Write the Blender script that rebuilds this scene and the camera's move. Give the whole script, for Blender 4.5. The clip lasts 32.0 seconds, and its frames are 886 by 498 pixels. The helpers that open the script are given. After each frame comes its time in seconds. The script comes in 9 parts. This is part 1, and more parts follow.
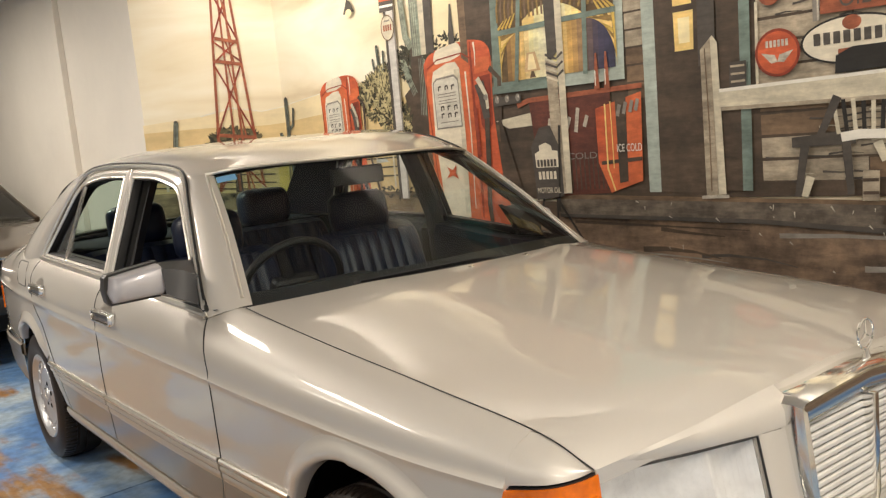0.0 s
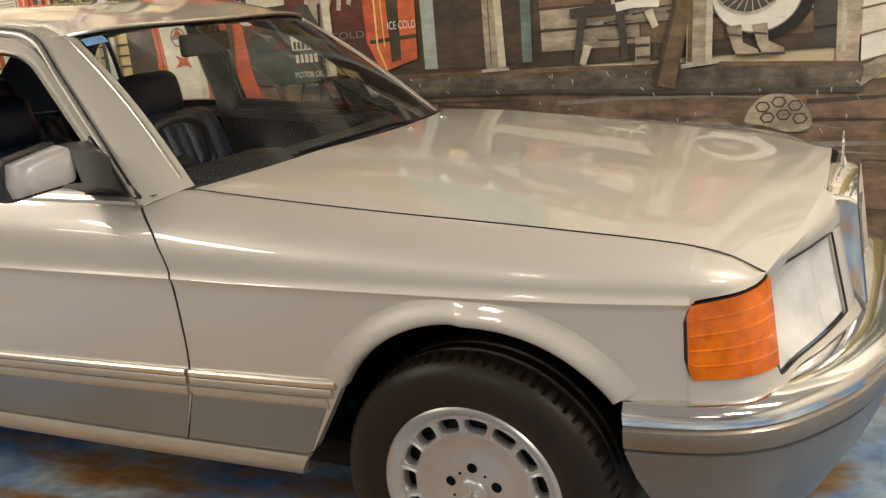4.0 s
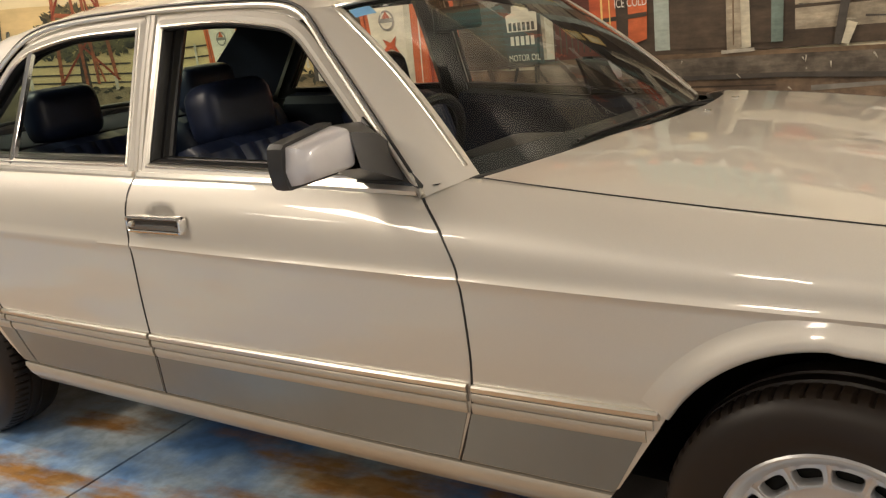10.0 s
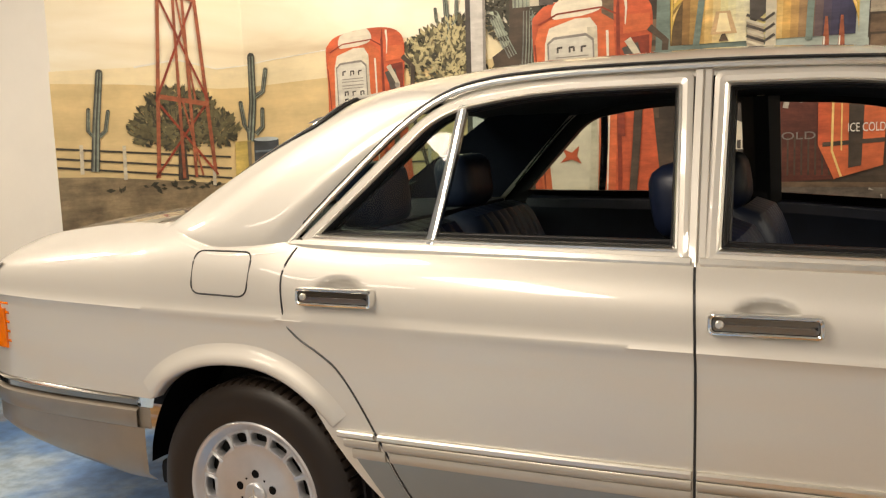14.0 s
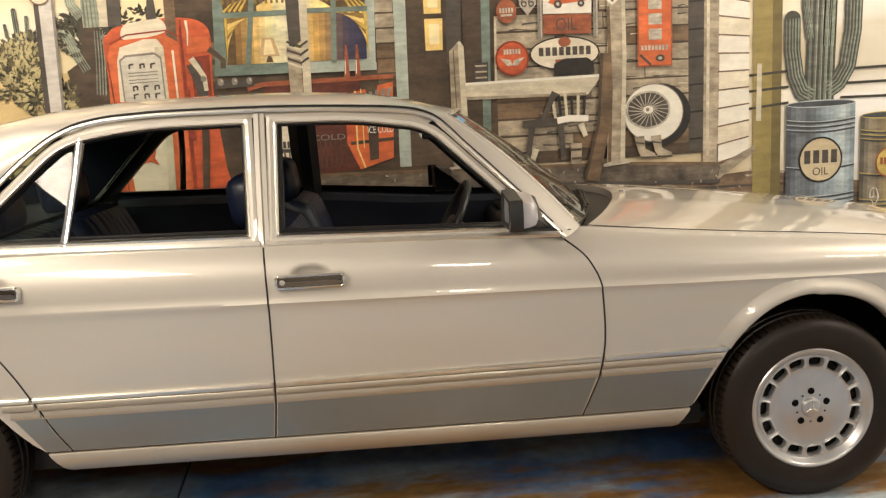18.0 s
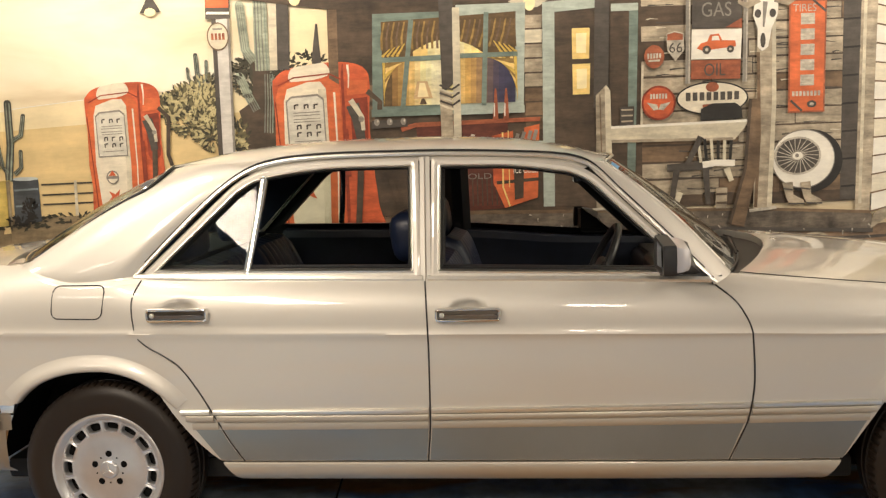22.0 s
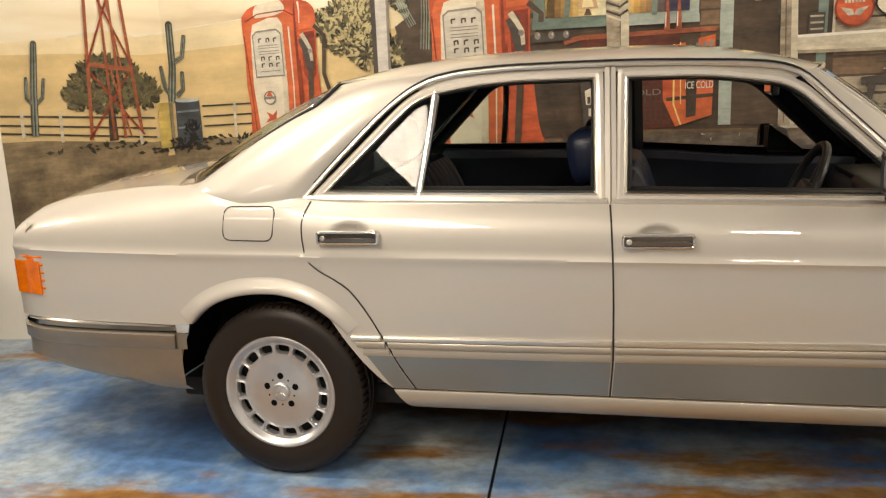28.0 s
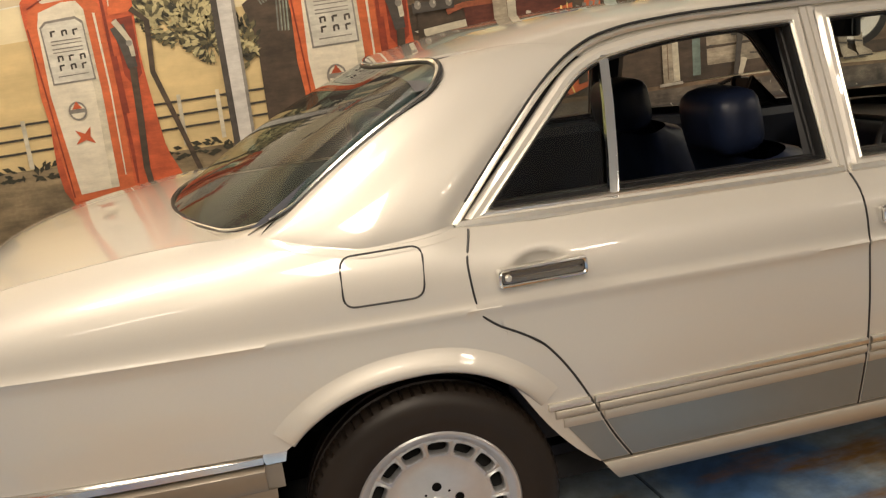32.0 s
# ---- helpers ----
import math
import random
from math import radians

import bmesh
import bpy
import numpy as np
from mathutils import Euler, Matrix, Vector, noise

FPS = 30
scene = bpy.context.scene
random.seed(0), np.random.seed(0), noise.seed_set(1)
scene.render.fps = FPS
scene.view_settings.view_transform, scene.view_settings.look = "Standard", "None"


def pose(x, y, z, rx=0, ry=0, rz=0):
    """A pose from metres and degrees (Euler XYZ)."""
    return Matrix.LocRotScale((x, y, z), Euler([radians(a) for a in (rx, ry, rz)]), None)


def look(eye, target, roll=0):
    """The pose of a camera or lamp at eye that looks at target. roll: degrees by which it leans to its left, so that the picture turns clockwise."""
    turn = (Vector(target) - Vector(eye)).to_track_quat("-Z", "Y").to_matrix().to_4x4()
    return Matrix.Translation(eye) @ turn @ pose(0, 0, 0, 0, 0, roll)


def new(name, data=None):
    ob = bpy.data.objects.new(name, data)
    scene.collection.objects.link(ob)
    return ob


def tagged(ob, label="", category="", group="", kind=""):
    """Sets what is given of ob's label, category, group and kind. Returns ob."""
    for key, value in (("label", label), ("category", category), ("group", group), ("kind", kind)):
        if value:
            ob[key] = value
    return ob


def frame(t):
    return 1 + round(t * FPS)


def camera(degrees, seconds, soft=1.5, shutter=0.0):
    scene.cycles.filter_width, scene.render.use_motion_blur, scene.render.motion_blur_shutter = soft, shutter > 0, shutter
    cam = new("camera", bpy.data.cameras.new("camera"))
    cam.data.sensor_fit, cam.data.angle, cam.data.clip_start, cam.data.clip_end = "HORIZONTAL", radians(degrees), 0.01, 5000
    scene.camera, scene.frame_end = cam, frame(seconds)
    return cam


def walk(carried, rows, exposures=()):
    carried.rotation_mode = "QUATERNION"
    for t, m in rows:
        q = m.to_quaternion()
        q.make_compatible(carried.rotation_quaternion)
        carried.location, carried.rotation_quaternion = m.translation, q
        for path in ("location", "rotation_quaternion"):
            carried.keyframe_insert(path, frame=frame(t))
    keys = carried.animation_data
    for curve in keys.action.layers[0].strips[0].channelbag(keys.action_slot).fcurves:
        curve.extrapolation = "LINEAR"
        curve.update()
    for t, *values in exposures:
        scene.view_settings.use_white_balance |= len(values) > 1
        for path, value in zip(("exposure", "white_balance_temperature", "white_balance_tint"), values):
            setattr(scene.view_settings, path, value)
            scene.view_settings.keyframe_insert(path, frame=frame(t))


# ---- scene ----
cam = camera(53.1, 32.0, soft=1.3)
PATH = [
    (0, (2.968, -2.018, 1.423), (1.491, -0.696, 1.155), -5.5),
    (0.5, (2.746, -2.084, 1.435), (1.333, -0.710, 1.092), -5.1),
    (1, (2.533, -2.141, 1.402), (1.172, -0.741, 0.967), -6.4),
    (1.5, (2.341, -2.194, 1.376), (1.034, -0.772, 0.858), -7.4),
    (2, (2.119, -2.233, 1.366), (0.902, -0.751, 0.799), -7.5),
    (2.5, (1.975, -2.249, 1.342), (0.903, -0.653, 0.791), -7.2),
    (3, (1.840, -2.323, 1.358), (0.966, -0.600, 0.843), -5.5),
    (3.5, (1.835, -2.413, 1.384), (1.111, -0.629, 0.844), -4.8),
    (4, (1.998, -2.526, 1.349), (1.300, -0.732, 0.805), -5.8),
    (4.5, (2.038, -2.676, 1.366), (1.410, -0.862, 0.805), -5.4),
    (6.5, (2.000, -2.821, 1.373), (1.381, -0.988, 0.867), -5.6),
    (7, (1.985, -2.804, 1.374), (1.335, -0.983, 0.863), -6.1),
    (7.5, (1.954, -2.762, 1.367), (1.248, -0.962, 0.856), -6.7),
    (8, (1.947, -2.680, 1.372), (1.156, -0.914, 0.867), -7.2),
    (8.5, (1.910, -2.566, 1.345), (1.038, -0.829, 0.872), -7.3),
    (9, (1.825, -2.500, 1.332), (0.899, -0.795, 0.847), -7.4),
    (9.5, (1.688, -2.457, 1.333), (0.735, -0.773, 0.826), -7.1),
    (10, (1.546, -2.390, 1.320), (0.554, -0.735, 0.794), -6.8),
    (10.5, (1.431, -2.294, 1.304), (0.369, -0.689, 0.762), -7.1),
    (11, (1.263, -2.190, 1.292), (0.146, -0.626, 0.739), -6.7),
    (11.5, (1.090, -2.182, 1.283), (-0.056, -0.601, 0.851), -2.9),
    (12, (0.755, -2.247, 1.361), (-0.321, -0.602, 0.991), -0.4),
    (12.5, (0.393, -2.379, 1.372), (-0.518, -0.633, 1.027), 1.2),
    (13, (0.128, -2.359, 1.348), (-0.751, -0.587, 1.051), -0.9),
    (13.5, (-0.057, -2.482, 1.244), (-0.847, -0.659, 1.016), -0.9),
    (15.5, (-0.614, -3.173, 1.398), (-0.933, -1.238, 1.005), -7.0),
    (16, (-0.566, -3.308, 1.450), (-0.780, -1.360, 1.051), -5.9),
    (16.5, (-0.380, -3.439, 1.457), (-0.507, -1.478, 1.081), -4.5),
    (17, (-0.265, -3.574, 1.436), (-0.255, -1.603, 1.094), -3.6),
    (17.5, (-0.213, -3.605, 1.424), (-0.066, -1.639, 1.084), -3.5),
    (18, (-0.184, -3.580, 1.405), (0.080, -1.626, 1.068), -3.05),
    (18.5, (-0.213, -3.681, 1.456), (0.027, -1.728, 1.097), -2.9),
    (19, (-0.269, -3.657, 1.436), (-0.181, -1.687, 1.100), -3.1),
    (19.5, (-0.311, -3.752, 1.445), (-0.412, -1.778, 1.144), -3.2),
    (20, (-0.353, -3.775, 1.446), (-0.559, -1.807, 1.154), -3.4),
    (20.5, (-0.351, -3.777, 1.447), (-0.575, -1.812, 1.152), -3.3),
    (21, (-0.331, -3.761, 1.444), (-0.531, -1.793, 1.151), -3.0),
    (21.5, (-0.310, -3.747, 1.447), (-0.440, -1.770, 1.172), -2.5),
    (22, (-0.288, -3.723, 1.443), (-0.303, -1.739, 1.197), -2.1),
    (22.5, (-0.262, -3.690, 1.439), (-0.148, -1.706, 1.215), -1.7),
    (23, (-0.225, -3.685, 1.437), (0.011, -1.714, 1.194), -1.5),
    (23.5, (-0.189, -3.718, 1.422), (0.156, -1.768, 1.140), -1.7),
    (24, (-0.183, -3.706, 1.424), (0.245, -1.774, 1.135), -2.1),
    (24.5, (-0.178, -3.695, 1.439), (0.280, -1.764, 1.195), -3.1),
    (25, (-0.196, -3.665, 1.448), (0.242, -1.724, 1.250), -3.8),
    (25.5, (-0.235, -3.655, 1.452), (0.063, -1.685, 1.275), -4.3),
    (26, (-0.278, -3.667, 1.455), (-0.157, -1.677, 1.291), -4.3),
    (26.5, (-0.327, -3.677, 1.456), (-0.382, -1.686, 1.272), -4.0),
    (28.5, (-0.511, -3.381, 1.403), (-0.846, -1.457, 0.969), -3.0),
    (29, (-0.594, -3.166, 1.395), (-0.862, -1.226, 0.988), -3.8),
    (29.5, (-0.690, -2.916, 1.379), (-0.875, -0.964, 0.983), -4.9),
    (30, (-0.886, -2.756, 1.378), (-0.916, -0.802, 0.955), -5.9),
    (30.5, (-1.153, -2.685, 1.394), (-1.018, -0.749, 0.912), -6.9),
    (31, (-1.407, -2.594, 1.387), (-1.185, -0.668, 0.894), -8.9),
    (31.5, (-1.672, -2.523, 1.427), (-1.319, -0.607, 0.977), -9.9),
    (32, (-1.974, -2.584, 1.461), (-1.451, -0.718, 0.970), -7.4),
]
walk(cam, [(t, look(eye, target, roll)) for t, eye, target, roll in PATH],
     [(0, -0.03, 6120, 10), (2, -0.10, 6400, 10), (3, -0.10, 6450, 10), (4, -0.05, 6250, 10), (7, 0.0, 6200, 10), (10, 0.0, 6500, 10), (12, 0.09, 6500, 10), (13.5, 0.09, 6500, 10), (16, 0.03, 6550, 10), (18.5, 0.12, 6550, 10), (20, 0.10, 6550, 10), (23, 0.10, 6550, 10), (24, 0.12, 6500, 10), (26, 0.06, 6650, 10), (28.5, 0.03, 6550, 10), (30, -0.06, 6600, 10), (32, -0.13, 6650, 10)])

# ---- world and lights ----
world = bpy.data.worlds.new("world")
scene.world = world
world.use_nodes = True
world.node_tree.nodes["Background"].inputs[0].default_value = (1.0, 0.86, 0.68, 1)
world.node_tree.nodes["Background"].inputs[1].default_value = 0.05

CEIL = 3.05
LAMPS = [  # x, y, length x, width y, watts
    (0.25, -6.40, 0.6, 0.13, 21),
    (0.25, -6.13, 0.6, 0.13, 21),
    (0.25, -5.86, 0.6, 0.13, 21),
    (0.25, -5.59, 0.6, 0.13, 21),
    (-2.15, -3.4, 0.6, 2.2, 118),
    # rows from here are added fill lights, unseen, to even out the brightness
    (3.9, -3.2, 1.2, 0.3, 68),
    (3.4, -5.8, 1.2, 0.6, 22),
    (-4.4, -4.6, 1.2, 0.6, 22),
    (-5.6, -0.9, 1.2, 0.3, 68),
    (-2.6, -0.9, 1.2, 0.3, 50),
    (3.6, -1.0, 1.2, 0.3, 74),
]
WALL_FILLS = [(-2.0, 24), (0.3, 16), (2.5, 15), (4.3, 14)]  # x, watts: unseen fill lights added and turned towards the painted wall


def lamp(x, y, lx, ly, watts, tilt=0.0):
    data = bpy.data.lights.new("ceiling_lamp", "AREA")
    data.shape, data.size, data.size_y, data.energy = "RECTANGLE", lx, ly, watts
    data.color = (1.0, 0.857, 0.69)
    ob = new("ceiling_lamp", data)
    ob.location, ob.rotation_euler = (x, y, CEIL - 0.06 - ly / 2 * math.sin(radians(tilt))), (radians(tilt), 0, 0)
    return ob


for spec in LAMPS:
    lamp(*spec)
for x, watts in WALL_FILLS:
    lamp(x, 0.85, 1.7, 0.2, watts, 78)


# ---- materials ----
def mat(name, color, rough=0.5, metal=0.0, noise_scale=0.0, vary=0.0, bump=0.0, coat=0.0, emit=0.0, fine=0.0, spec=0.5, low_tone=None):
    m = bpy.data.materials.new(name)
    m.use_nodes = True
    nt = m.node_tree
    b = nt.nodes["Principled BSDF"]
    b.inputs["Base Color"].default_value = (*color, 1)
    b.inputs["Roughness"].default_value = rough
    b.inputs["Metallic"].default_value = metal
    b.inputs["Specular IOR Level"].default_value = spec
    b.inputs["Coat Weight"].default_value = coat
    b.inputs["Coat Roughness"].default_value = 0.04
    if emit:
        b.inputs["Emission Color"].default_value = (*color, 1)
        b.inputs["Emission Strength"].default_value = emit
    if noise_scale:
        co = nt.nodes.new("ShaderNodeTexCoord")
        n1 = nt.nodes.new("ShaderNodeTexNoise")
        n1.inputs["Scale"].default_value = noise_scale
        n1.inputs["Detail"].default_value = 6
        n1.inputs["Roughness"].default_value = 0.65
        nt.links.new(co.outputs["Object"], n1.inputs["Vector"])
        if vary:
            ramp = nt.nodes.new("ShaderNodeValToRGB")
            ramp.color_ramp.elements[0].position, ramp.color_ramp.elements[1].position = 0.3, 0.7
            lo = tuple(max(0.0, c * (1 - vary)) for c in color)
            hi = tuple(min(1.0, c * (1 + vary)) for c in color)
            if low_tone:
                lo = low_tone
            ramp.color_ramp.elements[0].color, ramp.color_ramp.elements[1].color = (*lo, 1), (*hi, 1)
            nt.links.new(n1.outputs["Fac"], ramp.inputs["Fac"])
            nt.links.new(ramp.outputs["Color"], b.inputs["Base Color"])
        if bump:
            n2 = nt.nodes.new("ShaderNodeTexNoise")
            n2.inputs["Scale"].default_value = noise_scale * (fine or 6)
            n2.inputs["Detail"].default_value = 4
            nt.links.new(co.outputs["Object"], n2.inputs["Vector"])
            bp = nt.nodes.new("ShaderNodeBump")
            bp.inputs["Strength"].default_value = bump
            bp.inputs["Distance"].default_value = 0.004
            nt.links.new(n2.outputs["Fac"], bp.inputs["Height"])
            nt.links.new(bp.outputs["Normal"], b.inputs["Normal"])
    return m


def paint_material():
    """Silver-beige metallic base with fine flakes under a glossy clear coat, a little dusty."""
    m = mat("silver_beige_metallic_paint", (0.50, 0.47, 0.42), 0.45, 0.32, coat=1.0)
    nt, b = m.node_tree, m.node_tree.nodes["Principled BSDF"]
    b.inputs["Coat Roughness"].default_value = 0.025
    co = nt.nodes.new("ShaderNodeTexCoord")
    fl = nt.nodes.new("ShaderNodeTexNoise")
    fl.inputs["Scale"].default_value, fl.inputs["Detail"].default_value = 900, 2
    dust = nt.nodes.new("ShaderNodeTexNoise")
    dust.inputs["Scale"].default_value, dust.inputs["Detail"].default_value = 2.2, 8
    nt.links.new(co.outputs["Object"], fl.inputs["Vector"])
    nt.links.new(co.outputs["Object"], dust.inputs["Vector"])
    mix = nt.nodes.new("ShaderNodeMix")
    mix.data_type = "RGBA"
    mix.inputs["A"].default_value, mix.inputs["B"].default_value = (0.515, 0.487, 0.437, 1), (0.635, 0.603, 0.545, 1)
    nt.links.new(fl.outputs["Fac"], mix.inputs["Factor"])
    nt.links.new(mix.outputs["Result"], b.inputs["Base Color"])
    mr = nt.nodes.new("ShaderNodeMapRange")
    mr.inputs["To Min"].default_value, mr.inputs["To Max"].default_value = 0.40, 0.50
    nt.links.new(dust.outputs["Fac"], mr.inputs["Value"])
    nt.links.new(mr.outputs["Result"], b.inputs["Roughness"])
    wave = nt.nodes.new("ShaderNodeTexNoise")
    wave.inputs["Scale"].default_value, wave.inputs["Detail"].default_value = 5.0, 2
    nt.links.new(co.outputs["Object"], wave.inputs["Vector"])
    bp = nt.nodes.new("ShaderNodeBump")
    bp.inputs["Strength"].default_value, bp.inputs["Distance"].default_value = 0.12, 0.004
    nt.links.new(wave.outputs["Fac"], bp.inputs["Height"])
    nt.links.new(bp.outputs["Normal"], b.inputs["Coat Normal"])
    return m


PAINT = paint_material()
CLAD = mat("beige_cladding_paint", (0.46, 0.42, 0.355), 0.4, 0.45, 3.0, 0.06, coat=0.7)
# the blue in this grey imitates the floor's reflection in the cladding
GREYCLAD = mat("grey_blue_cladding_paint", (0.20, 0.225, 0.235), 0.34, 0.45, 3.0, 0.06, coat=0.8)
CHROME = mat("chrome", (0.86, 0.85, 0.82), 0.10, 1.0)
BRUSHED = mat("satin_bright_trim", (0.80, 0.77, 0.70), 0.30, 1.0, 30, 0.05)
RUBBER = mat("black_rubber", (0.014, 0.014, 0.015), 0.6, 0, 25, 0.3, 0.15)
SEAL = mat("black_window_seal", (0.012, 0.012, 0.013), 0.45)
# black varied with brown by noise
TYRE = mat("tyre_rubber", (0.009, 0.007, 0.006), 0.42, 0, 5, 0.6, 0.1, spec=0.3, low_tone=(0.018, 0.012, 0.008))
DARK = mat("dark_underbody", (0.012, 0.012, 0.012), 0.85, 0, 8, 0.4, 0.2)
ALLOY = mat("silver_alloy_wheel", (0.56, 0.565, 0.575), 0.34, 0.75, 9, 0.08, coat=0.4)
LEATHER = mat("navy_blue_leather", (0.011, 0.018, 0.046), 0.40, 0, 9, 0.3, 0.06, fine=6)
LEATHER_DK = mat("dark_navy_vinyl", (0.010, 0.013, 0.026), 0.55, 0, 9, 0.3)
CARPET = mat("dark_carpet", (0.012, 0.014, 0.022), 0.95, 0, 6, 0.2)
HEADLINER = mat("grey_headliner", (0.10, 0.10, 0.105), 0.9, 0, 6, 0.12)
WALNUT = mat("burr_walnut", (0.13, 0.045, 0.018), 0.2, 0, 22, 0.5, coat=0.8)
PLASTIC = mat("black_plastic", (0.02, 0.02, 0.021), 0.42, 0, 12, 0.2)
MIRROR = mat("mirror_glass", (0.85, 0.87, 0.88), 0.02, 1.0)
STICKER = mat("pale_blue_sticker", (0.18, 0.42, 0.72), 0.5, 0, 40, 0.1)
WHITE = mat("white_paint_small", (0.75, 0.74, 0.70), 0.5, 0, 20, 0.05)


def glass_material(name, tint, clear, rough=0.0):
    m = bpy.data.materials.new(name)
    m.use_nodes = True
    nt = m.node_tree
    nt.nodes.remove(nt.nodes["Principled BSDF"])
    out = nt.nodes["Material Output"]
    tr = nt.nodes.new("ShaderNodeBsdfTransparent")
    tr.inputs["Color"].default_value = (*tint, 1)
    gl = nt.nodes.new("ShaderNodeBsdfGlossy")
    gl.inputs["Roughness"].default_value = rough
    lw = nt.nodes.new("ShaderNodeLayerWeight")
    lw.inputs["Blend"].default_value = 0.5
    pw = nt.nodes.new("ShaderNodeMath")
    pw.operation, pw.inputs[1].default_value = "POWER", 5.0
    nt.links.new(lw.outputs["Facing"], pw.inputs[0])
    fr = nt.nodes.new("ShaderNodeMapRange")
    fr.inputs["To Min"].default_value = ((clear - 1) / (clear + 1)) ** 2 * 1.1
    nt.links.new(pw.outputs[0], fr.inputs["Value"])
    mx = nt.nodes.new("ShaderNodeMixShader")
    nt.links.new(fr.outputs[0], mx.inputs[0])
    nt.links.new(tr.outputs[0], mx.inputs[1])
    nt.links.new(gl.outputs[0], mx.inputs[2])
    nt.links.new(mx.outputs[0], out.inputs["Surface"])
    return m


GLASS = glass_material("green_tinted_window_glass", (0.78, 0.84, 0.80), 1.5)
SCREEN = glass_material("windscreen_glass", (0.84, 0.89, 0.88), 1.45)
LENS = glass_material("clear_lamp_lens", (0.9, 0.9, 0.9), 1.5, 0.03)


def lens_material(name, color, vary=0.1):
    m = mat(name, color, 0.12, 0.0, 16, vary, coat=0.6, spec=0.3)
    b = m.node_tree.nodes["Principled BSDF"]
    b.inputs["Transmission Weight"].default_value = 0.1
    b.inputs["IOR"].default_value = 1.45
    return m


HEADGLASS = glass_material("fluted_headlamp_glass", (0.93, 0.93, 0.92), 1.5, 0.06)
REFL = mat("lamp_reflector", (0.80, 0.80, 0.80), 0.4, 0.25, 9, 0.2)


def fluted(m):
    """Fine upright flutes in a lamp's glass."""
    nt = m.node_tree
    co = nt.nodes.new("ShaderNodeTexCoord")
    wv = nt.nodes.new("ShaderNodeTexWave")
    wv.bands_direction = "Y"
    wv.inputs["Scale"].default_value, wv.inputs["Distortion"].default_value = 26, 0.4
    bp = nt.nodes.new("ShaderNodeBump")
    bp.inputs["Strength"].default_value, bp.inputs["Distance"].default_value = 0.5, 0.004
    nt.links.new(co.outputs["Object"], wv.inputs["Vector"])
    nt.links.new(wv.outputs["Fac"], bp.inputs["Height"])
    nt.links.new(bp.outputs["Normal"], nt.nodes["Glossy BSDF"].inputs["Normal"])


fluted(HEADGLASS)
# the strong tone noise imitates the glow of the reflector behind the amber
AMBER = lens_material("amber_indicator_lens", (0.84, 0.165, 0.0), 0.38)
REDLENS = lens_material("red_lamp_lens", (0.75, 0.05, 0.012))


# ---- mesh helpers ----
def part(name, bm, material, parent=None, label="", smooth=True, sharp=35):
    """Link a bmesh as one mesh object under a thing or a part."""
    me = bpy.data.meshes.new(name)
    bmesh.ops.recalc_face_normals(bm, faces=bm.faces)
    bm.to_mesh(me)
    bm.free()
    me.materials.append(material)
    if smooth:
        me.polygons.foreach_set("use_smooth", [True] * len(me.polygons))
        me.set_sharp_from_angle(angle=radians(sharp))
    ob = new(name, me)
    if parent is not None:
        ob.parent = parent
    if label:
        tagged(ob, label)
    return ob


def thing(name, label, category, group="", kind="", loc=(0, 0, 0), rz=0.0):
    ob = new(name)
    ob.location, ob.rotation_euler = loc, (0, 0, radians(rz))
    return tagged(ob, label, category, group, kind)


def box(bm, x0, x1, y0, y1, z0, z1, bevel=0.0, seg=2):
    made = bmesh.ops.create_cube(bm, size=1.0)
    for v in made["verts"]:
        v.co = Vector((x0 + (v.co.x + 0.5) * (x1 - x0), y0 + (v.co.y + 0.5) * (y1 - y0), z0 + (v.co.z + 0.5) * (z1 - z0)))
    if bevel:
        edges = list({e for v in made["verts"] for e in v.link_edges})
        bmesh.ops.bevel(bm, geom=edges, offset=bevel, segments=seg, affect="EDGES", profile=0.6)
    return bm


def bx(*a, **k):
    return box(bmesh.new(), *a, **k)


def grid(bm, pts, closed_u=False, closed_v=False):
    """Faces over a table of points, rows by columns."""
    vs = [[bm.verts.new(p) for p in row] for row in pts]
    n, m = len(vs), len(vs[0])
    for i in range(n if closed_u else n - 1):
        for j in range(m if closed_v else m - 1):
            a, b, c, d = vs[i][j], vs[(i + 1) % n][j], vs[(i + 1) % n][(j + 1) % m], vs[i][(j + 1) % m]
            if len({a, b, c, d}) == 4:
                try:
                    bm.faces.new((a, b, c, d))
                except ValueError:
                    pass
    return vs


def rim_in(bm, off):
    """Give an open sheet a turned-in edge by moving its border by off."""
    edges = [e for e in bm.edges if e.is_boundary]
    ext = bmesh.ops.extrude_edge_only(bm, edges=edges)
    for v in (g for g in ext["geom"] if isinstance(g, bmesh.types.BMVert)):
        v.co += Vector(off)
    return bm


def shell(bm, depth):
    """Thicken an open sheet."""
    bmesh.ops.recalc_face_normals(bm, faces=bm.faces)
    bmesh.ops.solidify(bm, geom=list(bm.faces), thickness=depth)
    return bm


